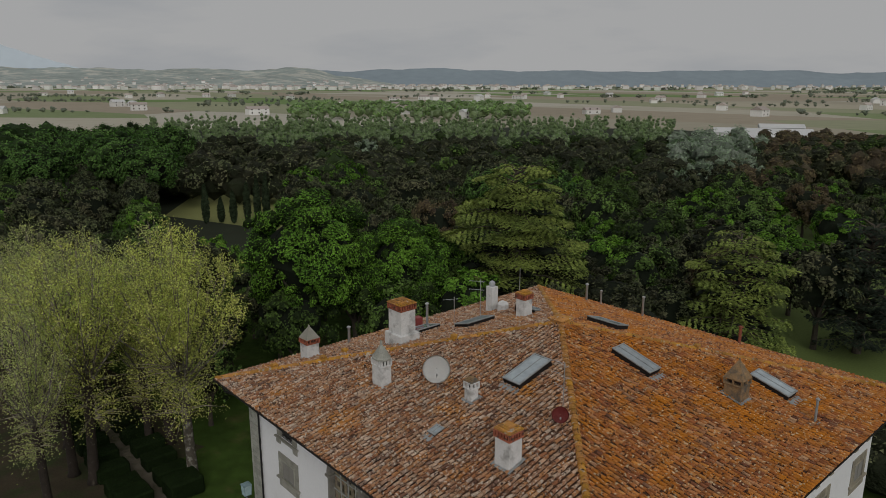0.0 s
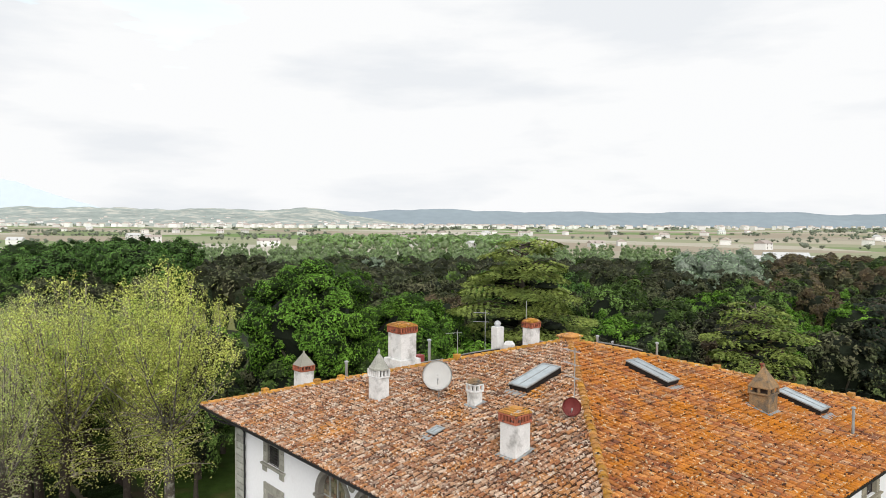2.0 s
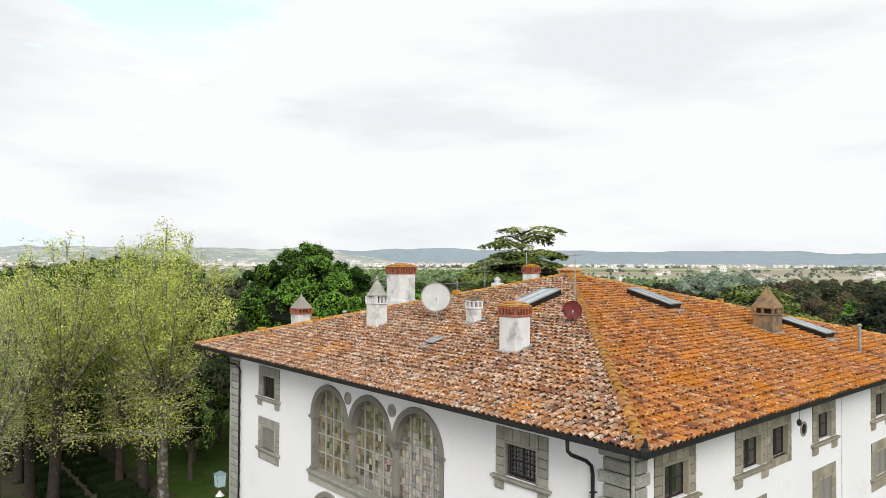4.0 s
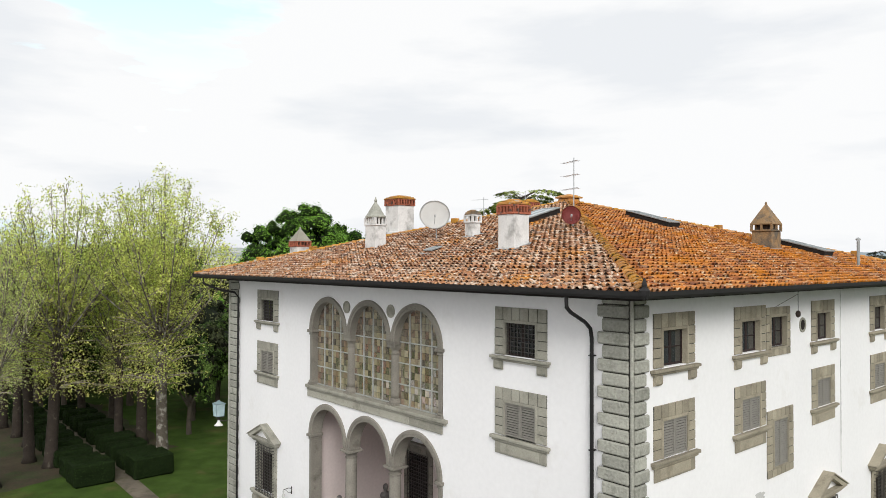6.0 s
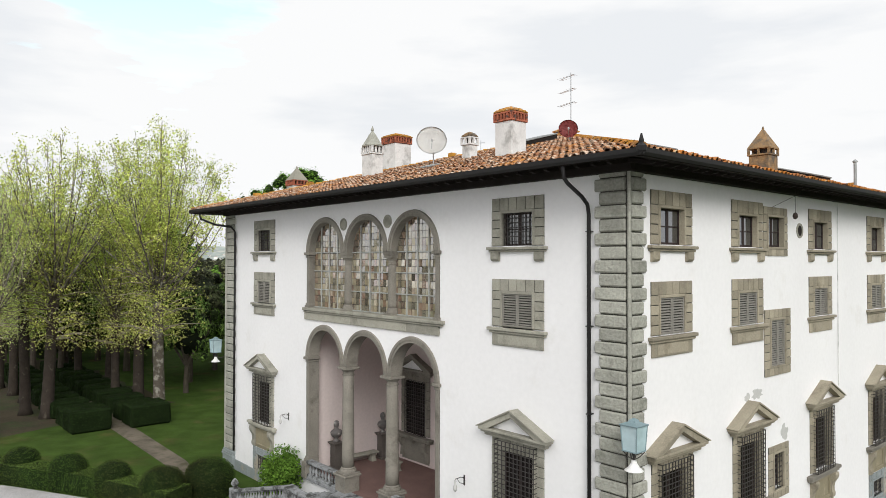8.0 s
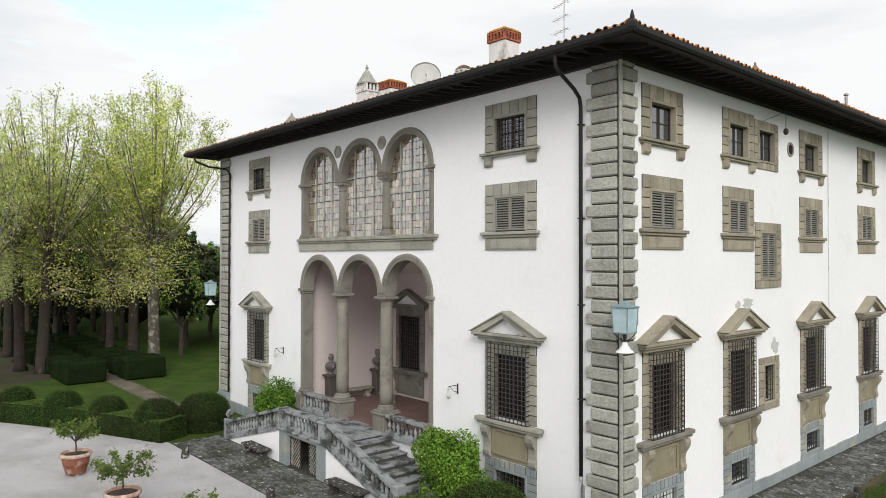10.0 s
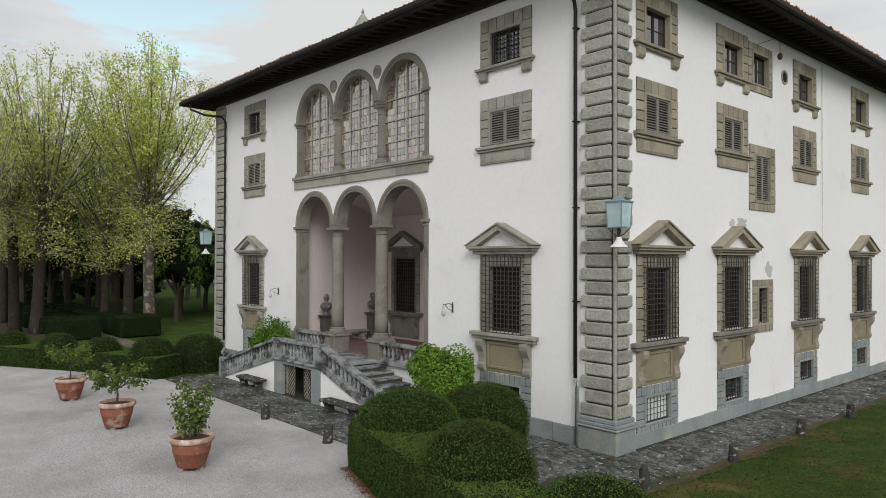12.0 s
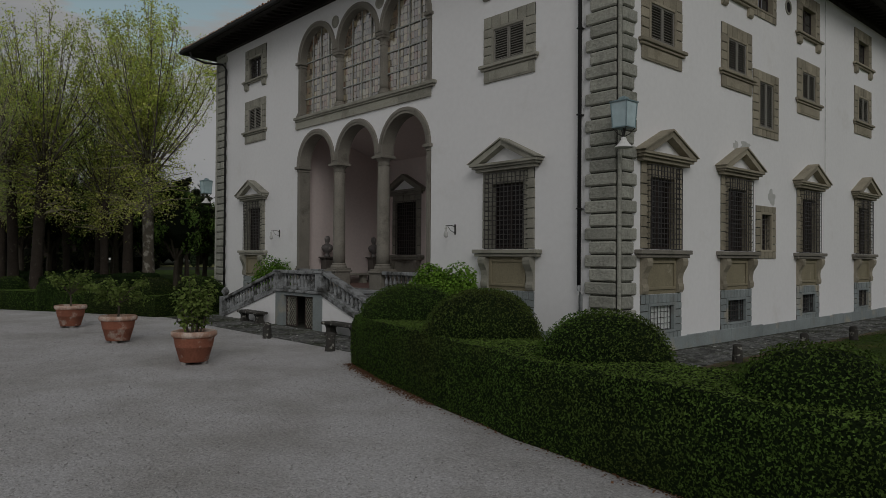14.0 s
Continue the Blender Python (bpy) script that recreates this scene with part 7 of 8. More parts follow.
def lemon_pot(x, y, kind, seed, label, tint=TERRA):
    p = tagged(empty("potted_lemon_tree", pose(x, y, 0, 0, 0, seed * 40)), label, "potted plant", "terracotta pots")
    bm = bmesh.new()
    lathe(bm, [(0.32, 0.07), (0.34, 0.10), (0.43, 0.42), (0.445, 0.43), (0.445, 0.46), (0.47, 0.62), (0.485, 0.66), (0.47, 0.70), (0.45, 0.72)], 28)
    part("pot", bm, tint, p, smooth=True)
    part("rim", lathe(bmesh.new(), [(0.475, 0.672), (0.525, 0.685), (0.545, 0.74), (0.535, 0.80), (0.50, 0.82), (0.46, 0.80), (0.452, 0.70)], 28), TERRA_PALE, p, "lime-bleached rolled rim", smooth=True)
    for k in range(3):
        a_ = 2 * math.pi * k / 3
        boxp("pot_foot", 0.26 * math.cos(a_) - 0.07, 0.26 * math.cos(a_) + 0.07, 0.26 * math.sin(a_) - 0.07, 0.26 * math.sin(a_) + 0.07, 0.0, 0.075, MARBLE, p, 0.01)
    bm = bmesh.new()
    lathe(bm, [(0.46, 0.73), (0.3, 0.76), (0.02, 0.77)], 20)
    part("soil", bm, SOIL, p)
    rr_ = random.Random(seed)
    bm = bmesh.new()
    tips = []
    if kind == "bush":
        for k in range(9):
            a_ = rr_.uniform(0, 6.28)
            q = rr_.uniform(0.15, 0.42)
            tip = Vector((q * math.cos(a_), q * math.sin(a_), rr_.uniform(1.45, 2.15)))
            b0 = Vector((q * 0.4 * math.cos(a_), q * 0.4 * math.sin(a_), 0.75))
            tube(bm, [b0, b0.lerp(tip, 0.5) + Vector((0.03, 0, 0)), tip], [0.02, 0.014, 0.006], 5)
            tips += [b0.lerp(tip, t) for t in (0.3, 0.5, 0.65, 0.8, 0.9, 1.0)]
        spread, per = 0.16, 22
    else:
        tube(bm, [(0, 0, 0.75), (0.02, 0.01, 1.0), (0.0, 0.03, 1.22)], [0.035, 0.03, 0.025], 6)
        for k in range(13):
            a_ = 2 * math.pi * k / 13 + rr_.uniform(-0.2, 0.2)
            q = rr_.uniform(0.45, 0.85)
            tip = Vector((q * math.cos(a_), q * math.sin(a_), rr_.uniform(1.25, 2.05)))
            b0 = Vector((0, 0.03, 1.18))
            tube(bm, [b0, b0.lerp(tip, 0.5) + Vector((0, 0, 0.12)), tip], [0.016, 0.010, 0.005], 5)
            tips += [b0.lerp(tip, t) + Vector((0, 0, 0.12 * math.sin(math.pi * t))) for t in (0.45, 0.6, 0.72, 0.84, 0.93, 1.0)]
        spread, per = 0.15, 15
    part("stem", bm, BARK_D, p)
    rs_ = np.random.RandomState(seed)
    T = np.repeat(np.array([tuple(t) for t in tips]), per, 0)
    T = T + rs_.normal(0, spread * 0.55, T.shape)
    leaf_mesh("leaves", T, rs_.normal(0, 1, T.shape) + np.array([0, 0, 0.8]), 0.068, LEAF_LEMON, stretch=1.6, parent=p, seed=seed)


lemon_pot(-6.2, -8.85, "bush", 1, "upright leafy citrus bush in a terracotta pot on stone feet")
lemon_pot(-11.7, -8.95, "tree", 2, "spreading lemon tree in a stained terracotta pot on stone feet")
lemon_pot(-17.25, -8.9, "tree", 3, "sparse lemon tree in a lime-streaked terracotta pot on stone feet")

# ---------------------------------------------------------------- trees


def plane_tree(seed, H, fork, R, label, leaf_n, leaf_size, material, bark=BARK):
    """A tall plane: a stout trunk, a vase of rising limbs, each with its own head of upright shoots, and tufts of small spring leaves along them."""
    rr_ = random.Random(seed)
    rs_ = np.random.RandomState(seed)
    t = tagged(empty("plane_tree"), label, "tree", "plane trees of the avenue")
    bm = bmesh.new()
    lean = Vector((rr_.uniform(-0.4, 0.4), rr_.uniform(-0.4, 0.4), 0))
    pts = [Vector((0, 0, -0.1)), Vector((0, 0, 0.5)), lean * 0.3 + Vector((0, 0, fork * 0.4)), lean * 0.7 + Vector((0, 0, fork * 0.8)), lean + Vector((0, 0, fork + 0.6))]
    tube(bm, pts, [0.60, 0.42, 0.36, 0.37, 0.31], 12)
    part("trunk", bm, bark, t, smooth=True)
    limbs, shoots = bmesh.new(), bmesh.new()
    heads, each = 30, 9
    per = leaf_n // (heads * each)
    P = []

    def along(line, w):
        """A point on a line of four points."""
        w = min(max(w, 0.0), 0.999) * 3
        return line[int(w)].lerp(line[int(w) + 1], w - int(w))

    for k in range(heads):                                # long thin limbs that fan out of the fork
        a_ = k * 2.39996 + rr_.uniform(-0.3, 0.3)
        u = math.sqrt((k + 0.15) / heads)                 # 0 in the middle, 1 at the rim
        out = Vector((math.cos(a_), math.sin(a_), 0))
        top = fork + (H - fork) * (1 - 0.46 * u ** 2.2) * rr_.uniform(0.90, 1.0)
        foot = pts[-1] - Vector((0, 0, rr_.uniform(0.0, 1.4)))
        tip = pts[-1] + out * R * 0.92 * u
        tip.z = top
        line = [foot, foot.lerp(tip, 0.25) - out * R * u * 0.02, foot.lerp(tip, 0.6) + out * R * u * 0.08, tip]
        line[1] += Vector((rr_.uniform(-0.25, 0.25), rr_.uniform(-0.25, 0.25), 0))
        r0 = rr_.uniform(0.05, 0.11)
        tube(limbs, line, [r0, r0 * 0.7, r0 * 0.42, 0.012], 6)
        for j in range(each):
            w = 0.24 + 0.74 * (j + rr_.random()) / each
            base = along(line, w)
            b_ = rr_.uniform(0, 2 * math.pi)
            side = Vector((math.cos(b_), math.sin(b_), 0)) + out * 0.25
            reach = R * rr_.uniform(0.10, 0.30) * (1.2 - 0.75 * w)
            rise = rr_.uniform(1.0, 2.8) * (1.25 - 0.55 * w)
            end = base + side * reach + Vector((0, 0, rise))
            end.z = min(end.z, top + rr_.uniform(-0.2, 0.5))
            knee = base.lerp(end, 0.45) + side * reach * 0.22
            q = [base, base.lerp(knee, 0.6), knee.lerp(end, 0.35), end]
            r1 = rr_.uniform(0.018, 0.034)
            tube(shoots, q, [r1, r1 * 0.8, r1 * 0.55, 0.007], 4)
            tufts = max(5, per // 5)
            q = np.array([tuple(v) for v in q])
            f = np.clip(rs_.beta(1.6, 1.0, tufts) * 1.05, 0.06, 1.0) * 3
            i = np.minimum(f.astype(int), 2)
            c = q[i] + (q[i + 1] - q[i]) * (f - i)[:, None]
            c = c + rs_.normal(0, 1, (tufts, 3)) * np.array([0.26, 0.26, 0.24])
            P.append(np.repeat(c, 5, 0) + rs_.normal(0, 0.13, (tufts * 5, 3)))
    part("limb_frame", limbs, BARK_PALE, t, smooth=True)
    dense = 20 + leaf_n // 700
    for k in range(70):   # the leafy skirt of short twigs round the fork
        a_ = rr_.uniform(0, 6.28)
        d = Vector((math.cos(a_), math.sin(a_), rr_.uniform(-0.15, 0.45))).normalized()
        foot = pts[-1] - Vector((0, 0, rr_.uniform(-0.8, 3.4)))
        L = R * rr_.uniform(0.18, 0.62)
        tube(shoots, [foot, foot + d * L * 0.5 + Vector((0, 0, 0.25)), foot + d * L], [0.05, 0.03, 0.01], 4)
        f = rs_.uniform(0.25, 1.05, dense)[:, None]
        P.append(np.array(tuple(foot)) + np.array(tuple(d)) * L * f + rs_.normal(0, 0.34, (dense, 3)))
    tagged(part("branching", shoots, BARK_SHOOT, t), kind="stuff")
    P = np.concatenate(P)
    leaf_mesh("crown", P, rs_.normal(0, 1, P.shape) + np.array([0, 0, 1.0]), leaf_size, material, parent=t, seed=seed, tris=True)
    return t


def lump_cloud(name, centres, radii, material, parent, seed, sub_=1, flat_=0.85, rough=0.3, label=""):
    """Many swelling, uneven lumps of foliage as one mesh."""
    bm = bmesh.new()
    bmesh.ops.create_icosphere(bm, subdivisions=sub_, radius=1.0)
    V = np.array([tuple(v.co) for v in bm.verts])
    F = [tuple(v.index for v in f.verts) for f in bm.faces]
    bm.free()
    rs_ = np.random.RandomState(seed)
    vs, fs = [], []
    for i, (c, r) in enumerate(zip(centres, radii)):
        k = 1 + rs_.uniform(-rough, rough, (len(V), 1))
        vs.append(np.asarray(c) + V * k * np.array([r, r, r * flat_]))
        b_ = i * len(V)
        fs += [tuple(b_ + q for q in f) for f in F]
    return pymesh(name, np.concatenate(vs), fs, material, parent, label)


def lobed_tree(name, seed, H, R, material, leaf_n, leaf_size, label, group, lobes=20, trunk_h=0.28, flat_=0.8, bark=BARK_D, fine=1):
    """A broad-crowned tree: trunk, a few limbs, a crown of many lobes, each a cluster of leaf clumps, and its shaded inside."""
    rs_ = np.random.RandomState(seed)
    rr_ = random.Random(seed)
    t = tagged(empty(name), label, "tree", group)
    th = H * trunk_h
    bm = bmesh.new()
    tube(bm, [(0, 0, -0.1), (0, 0, th * 0.5), (rr_.uniform(-0.3, 0.3), rr_.uniform(-0.3, 0.3), th), (0, 0, H * 0.72)], [R * 0.075, R * 0.06, R * 0.055, R * 0.02], 8)
    for k in range(5):
        a_ = 2 * math.pi * k / 5 + rr_.uniform(-0.3, 0.3)
        tube(bm, [(0, 0, th * 0.9), (R * 0.3 * math.cos(a_), R * 0.3 * math.sin(a_), th + H * 0.16), (R * 0.62 * math.cos(a_), R * 0.62 * math.sin(a_), th + H * 0.30)], [R * 0.035, R * 0.025, R * 0.01], 5)
    part("trunk", bm, bark, t)
    hc = (H - th * 0.75) / 2
    cz = th * 0.75 + hc
    C, rad, P, Nn = [], [], [], []
    for i in range(lobes):
        d = np.array([0.0, 0.0, 0.0])
        u = (i + 0.5) / lobes
        d[2] = 1 - 1.75 * u
        a_ = i * 2.39996 + rs_.uniform(-0.4, 0.4)
        d[:2] = math.sqrt(max(0.0, 1 - d[2] ** 2)) * np.array([math.cos(a_), math.sin(a_)])
        q = rs_.uniform(0.58, 0.74)
        c0 = np.array([d[0] * R * q, d[1] * R * q, cz + d[2] * hc * q])
        r = R * rs_.uniform(0.21, 0.34)
        m_ = 9 if fine == 1 else 22
        k = leaf_n // (lobes * m_)
        for j in range(m_):                                     # clumps that make up the lobe
            e_ = rs_.normal(0, 1, 3) + d * 0.6 + np.array([0, 0, 0.3])
            e_ /= np.linalg.norm(e_)
            c = c0 + e_ * r * rs_.uniform(0.55, 1.0) * np.array([1, 1, flat_])
            rc = r * (rs_.uniform(0.28, 0.46) if fine == 1 else rs_.uniform(0.18, 0.32))
            C.append(c)
            rad.append(rc * 0.92)
            s = rs_.normal(0, 1, (k, 3)) + e_ * 0.5
            s /= np.linalg.norm(s, axis=1)[:, None]
            P.append(c + s * rc * rs_.uniform(0.8, 1.28, (k, 1)))
            Nn.append(s * 0.65 + d * 0.9 + np.array([0, 0, 0.35]))
    leaf_mesh("crown", np.concatenate(P), np.concatenate(Nn), leaf_size, material, parent=t, seed=seed, jitter=0.3, tris=True)
    if fine == 1:
        C, rad = C[::2], rad[::2]
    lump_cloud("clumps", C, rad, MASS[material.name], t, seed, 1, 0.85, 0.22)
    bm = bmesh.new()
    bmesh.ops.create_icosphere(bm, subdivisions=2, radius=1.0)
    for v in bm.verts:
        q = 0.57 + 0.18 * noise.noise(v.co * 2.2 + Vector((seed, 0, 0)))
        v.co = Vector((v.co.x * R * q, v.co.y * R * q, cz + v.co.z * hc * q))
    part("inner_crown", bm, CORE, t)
    return t


def cedar(seed, H, R, material, label, leaf_n, leaf_size=0.5):
    """A cedar: straight trunk and level tiers of long boughs, each a flat drooping feather of sprays."""
    rs_ = np.random.RandomState(seed)
    t = tagged(empty("cedar_tree"), label, "tree", "cedars")
    bm = bmesh.new()
    tube(bm, [(0, 0, -0.1), (0, 0, H * 0.4), (0.2, 0, H * 0.75), (0, 0, H * 0.98)], [R * 0.09, R * 0.07, R * 0.035, 0.04], 9)
    boughs = []
    tiers = 9
    for i in range(tiers):
        f = i / (tiers - 1)
        z = H * (0.16 + 0.82 * f)
        rt = R * (1.0 - 0.34 * f ** 1.6) * (1.0 if f < 0.95 else 0.85)
        nb = 10 if f < 0.7 else 16
        for k in range(nb):
            a_ = 2 * math.pi * (k + rs_.uniform(-0.35, 0.35)) / nb + i * 0.9
            boughs.append((a_, rt * rs_.uniform(0.5, 1.12), z + rs_.uniform(-0.95, 0.95), f))
    total = sum(b_[1] ** 1.4 for b_ in boughs)
    P, Nn = [], []
    for a_, L, z, f in boughs:
        e1, e2 = np.array([math.cos(a_), math.sin(a_)]), np.array([-math.sin(a_), math.cos(a_)])
        lift = 0.02 + 0.06 * f
        tube(bm, [(0, 0, z - 0.5), (e1[0] * L * 0.5, e1[1] * L * 0.5, z + lift * L * 0.5), (e1[0] * L, e1[1] * L, z - 0.06 * L)], [0.12, 0.07, 0.015], 4)
        k = int(leaf_n * L ** 1.4 / total)
        u = 0.22 + 0.80 * np.sqrt(rs_.rand(k))
        rib = np.round(u * L * 1.5) / 1.5 / L                    # sprays leave the bough at even steps
        wide = 0.44 * L * np.sin(np.pi * np.clip(0.12 + rib * 0.86, 0, 1)) ** 0.8
        s = rs_.uniform(-1, 1, k) * wide
        along = rib * L + np.abs(s) * 0.55 + rs_.normal(0, 0.09, k)
        droop = lift * L * (1 - (2 * np.clip(along / L, 0, 1.1) - 1) ** 2) * 0.9 - 0.06 * along - 0.22 * np.abs(s) ** 1.4 * 0.6
        zz = z + droop + rs_.normal(0, 0.04, k) - rs_.rand(k) ** 5 * 0.4
        P.append(np.stack([e1[0] * along + e2[0] * s, e1[1] * along + e2[1] * s, zz], 1))
        nn = np.tile([0, 0, 1.0], (k, 1))
        nn[:, :2] += (np.sign(s) * 0.35)[:, None] * e2 + 0.12 * e1
        Nn.append(nn)
    part("trunk", bm, BARK_D, t)
    leaf_mesh("foliage", np.concatenate(P), np.concatenate(Nn), leaf_size, material, stretch=1.9, jitter=0.16, parent=t, seed=seed, tris=True)
    # near-black lumps added inside, for the shade between the boughs
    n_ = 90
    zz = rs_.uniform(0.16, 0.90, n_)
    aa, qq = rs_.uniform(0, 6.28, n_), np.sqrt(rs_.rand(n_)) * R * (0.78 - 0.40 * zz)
    lump_cloud("shade_core", np.stack([qq * np.cos(aa), qq * np.sin(aa), zz * H], 1), rs_.uniform(0.08, 0.14, n_) * R, CORE, t, seed, 1, 0.45, 0.3)
    return t


def cypress(seed, H, R):
    rs_ = np.random.RandomState(seed)
    t = tagged(empty("cypress_tree"), "slim dark cypress standing in a row by the clearing", "tree", "cypress row")
    k = 1300
    z = rs_.uniform(0.04, 1, k)
    q = R * np.sin(np.pi * np.clip(z, 0, 1) ** 0.75) ** 0.7 * rs_.uniform(0.75, 1.05, k)
    b_ = rs_.uniform(0, 2 * math.pi, k)
    P = np.stack([q * np.cos(b_), q * np.sin(b_), z * H], 1)
    leaf_mesh("foliage", P, np.stack([np.cos(b_), np.sin(b_), 0.3 + 0 * b_], 1), 0.34, LEAF_CYPRESS, stretch=2.0, parent=t, seed=seed)
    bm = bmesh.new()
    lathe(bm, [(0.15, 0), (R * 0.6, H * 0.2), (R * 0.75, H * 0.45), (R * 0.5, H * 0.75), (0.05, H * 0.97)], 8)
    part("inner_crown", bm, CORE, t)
    return t


def put(ob, x, y, scale=1.0, yaw=None, rr_=random, zs=1.0):
    return copy_thing(ob, pose(x, y, 0, 0, 0, rr_.uniform(0, 360) if yaw is None else yaw) @ Matrix.Diagonal((scale, scale, scale * zs, 1)))


def place(ob, x, y, yaw=0.0):
    ob.matrix_basis = pose(x, y, 0, 0, 0, yaw)
    return ob


# loose stones on the gravel nearest the drive
rs = np.random.RandomState(12)
k = 42000
px, py = rs.uniform(-20, 10.5, k), -6.6 - 9.5 * rs.rand(k) ** 0.8
ok = py < -6.2 - 0.27 * (px + 3.7) - 0.25
ok &= ~((px > 8) & (py > -9.6))
px, py = px[ok], py[ok]
leafy = np.stack([px, py, rs.uniform(0.008, 0.02, len(px))], 1)
tagged(leaf_mesh("gravel_stones", leafy, np.tile([0, 0, 1.0], (len(px), 1)), 0.032, PEBBLE, stretch=1.0, jitter=0.5, seed=3, tris=True), "loose pale gravel stones on the forecourt", "gravel", kind="stuff")

# the avenue of planes
pl = [plane_tree(101, 20.6, 8.2, 6.3, "tall plane tree with mottled bark and thin yellow-green spring leaf", 36000, 0.116, LEAF_PLANE, BARK_PALE),
      plane_tree(102, 19.6, 8.6, 4.6, "tall plane tree with mottled bark and opening pale leaf", 10500, 0.12, LEAF_BUD),
      plane_tree(103, 19.8, 8.0, 5.5, "tall plane tree with mottled bark and thin yellow-green spring leaf", 17000, 0.12, LEAF_PLANE)]
place(pl[0], -38.9, 1.3)
place(pl[1], -45.6, 2.0)
place(pl[2], -43.4, -4.7, 70)
rr = random.Random(8)
for x, y, k in ((-46.6, 0.6, 2), (-52.0, 1.6, 1), (-57.8, 0.7, 1), (-45.6, -5.6, 1), (-50.5, -4.8, 1), (-54.3, -4.9, 2), (-58.6, -5.2, 1), (-64.0, 1.0, 1), (-64.5, -4.8, 1), (-40.6, -8.4, 1), (-49.5, -12.5, 1), (-70, -2, 1)):
    put(pl[k], x, y, 0.80 if y < -8 else rr.uniform(0.80, 0.90), rr_=rr)

# single trees of the park
place(lobed_tree("oak_tree", 201, 20.6, 7.4, LEAF_OAK, 46000, 0.17, "large fresh-green oak with a dense rounded crown", "park trees", 34, fine=2), -50.5, 19.3)
place(lobed_tree("oak_tree", 202, 17.0, 6.5, LEAF_OAK, 36000, 0.18, "fresh-green oak with a dense rounded crown", "park trees", 30, fine=2), -47.0, 29.0)
place(cedar(301, 21.0, 8.4, LEAF_CEDAR, "great cedar with level plates of grey-green foliage", 84000, 0.20), -40.3, 39.2)
place(cedar(302, 15.3, 6.2, LEAF_CEDAR, "broad cedar with drooping grey-green foliage plates", 34000, 0.19), -19.5, 49.3)
cb2 = place(cedar(303, 14.8, 5.6, LEAF_CEDAR_B, "dark blue-green cedar with open level branches", 26000, 0.19), -14.0, 69.0)
put(cb2, -11.5, 80, 0.95, rr_=rr)
# ---------------------------------------------------------------- the wood and the plain beyond
VIEW_AT, AHEAD, ASIDE = Vector((11.0, -16.4, 0)), Vector((-0.757, 0.653, 0)), Vector((0.653, 0.757, 0))


def out_there(ahead, aside):
    """A place in the landscape behind the villa: metres along the garden axis and across it."""
    p = VIEW_AT + AHEAD * ahead + ASIDE * aside
    return p.x, p.y


protos = {
    "holm": [lobed_tree("holm_oak_tree", 401 + i, 14.5, 5.6, LEAF_HOLM, 3800, 0.30, "dark grey-green evergreen oak with a dense crown", "wood trees", 18) for i in range(2)],
    "mid": [lobed_tree("broadleaf_tree", 411 + i, 14.0, 5.4, LEAF_MID, 3800, 0.30, "mid-green broadleaved tree with a lobed crown", "wood trees", 18) for i in range(2)],
    "oak": [lobed_tree("young_oak_tree", 421, 13.5, 4.8, LEAF_OAK, 4600, 0.30, "fresh bright green oak in the wood", "wood trees", 16)],
    "brown": [lobed_tree("budding_tree", 431, 14.0, 5.0, LEAF_BROWN, 4200, 0.27, "bronze-brown tree with opening buds", "wood trees", 16)],
    "pine": [lobed_tree("umbrella_pine_tree", 441, 18.5, 8.6, LEAF_PINE, 7000, 0.40, "umbrella pine with a broad deep green crown", "umbrella pines", 30, 0.5, 0.75)],
    "silver": [lobed_tree("silver_poplar_tree", 451, 12.5, 4.6, LEAF_SILVER, 3600, 0.34, "silver-grey poplar with pale leaf", "wood trees", 14)],
}
rr = random.Random(77)
# (kind, ahead, aside, scale)
chosen = [("mid", 74, -9, 1.05), ("oak", 68, 3, 0.95), ("mid", 80, 2, 1.0), ("oak", 92, -30, 0.8), ("oak", 84, 21, 0.95), ("mid", 80, 24, 0.9),
          ("holm", 61, 18, 0.85), ("holm", 84, 36, 1.0), ("oak", 100, 42, 0.9), ("oak", 88, 47, 0.85),
          ("holm", 76, 44, 0.95), ("mid", 96, 30, 1.0), ("holm", 82, 10, 1.0), ("holm", 96, -8, 1.0), ("holm", 60, 12, 0.8), ("holm", 78, -20, 0.75), ("mid", 66, -23, 0.62),
          ("holm", 58, -4, 0.6), ("mid", 66, -14, 0.8), ("silver", 165, 62, 1.0), ("silver", 172, 70, 1.0), ("silver", 160, 54, 0.9), ("silver", 230, -22, 1.0), ("silver", 178, 80, 1.0), ("oak", 108, 64, 0.9),
          ("pine", 120, 12, 0.88), ("pine", 126, 20, 0.8), ("mid", 64, -34, 0.75), ("mid", 75, -46, 0.8), ("mid", 90, -42, 0.85), ("mid", 84, -60, 0.85), ("mid", 96, -70, 0.9), ("mid", 58, -20.5, 0.62), ("holm", 63, -22, 0.7), ("mid", 70, -22, 0.62), ("mid", 80, -22, 0.72), ("holm", 75, -30, 0.68), ("mid", 82, -38, 0.7), ("holm", 88, -30, 0.72)]
for k in range(15):
    chosen.append(("pine", rr.uniform(150, 205), rr.uniform(-112, -60), rr.uniform(0.88, 1.05)))
taken = []
used = set()


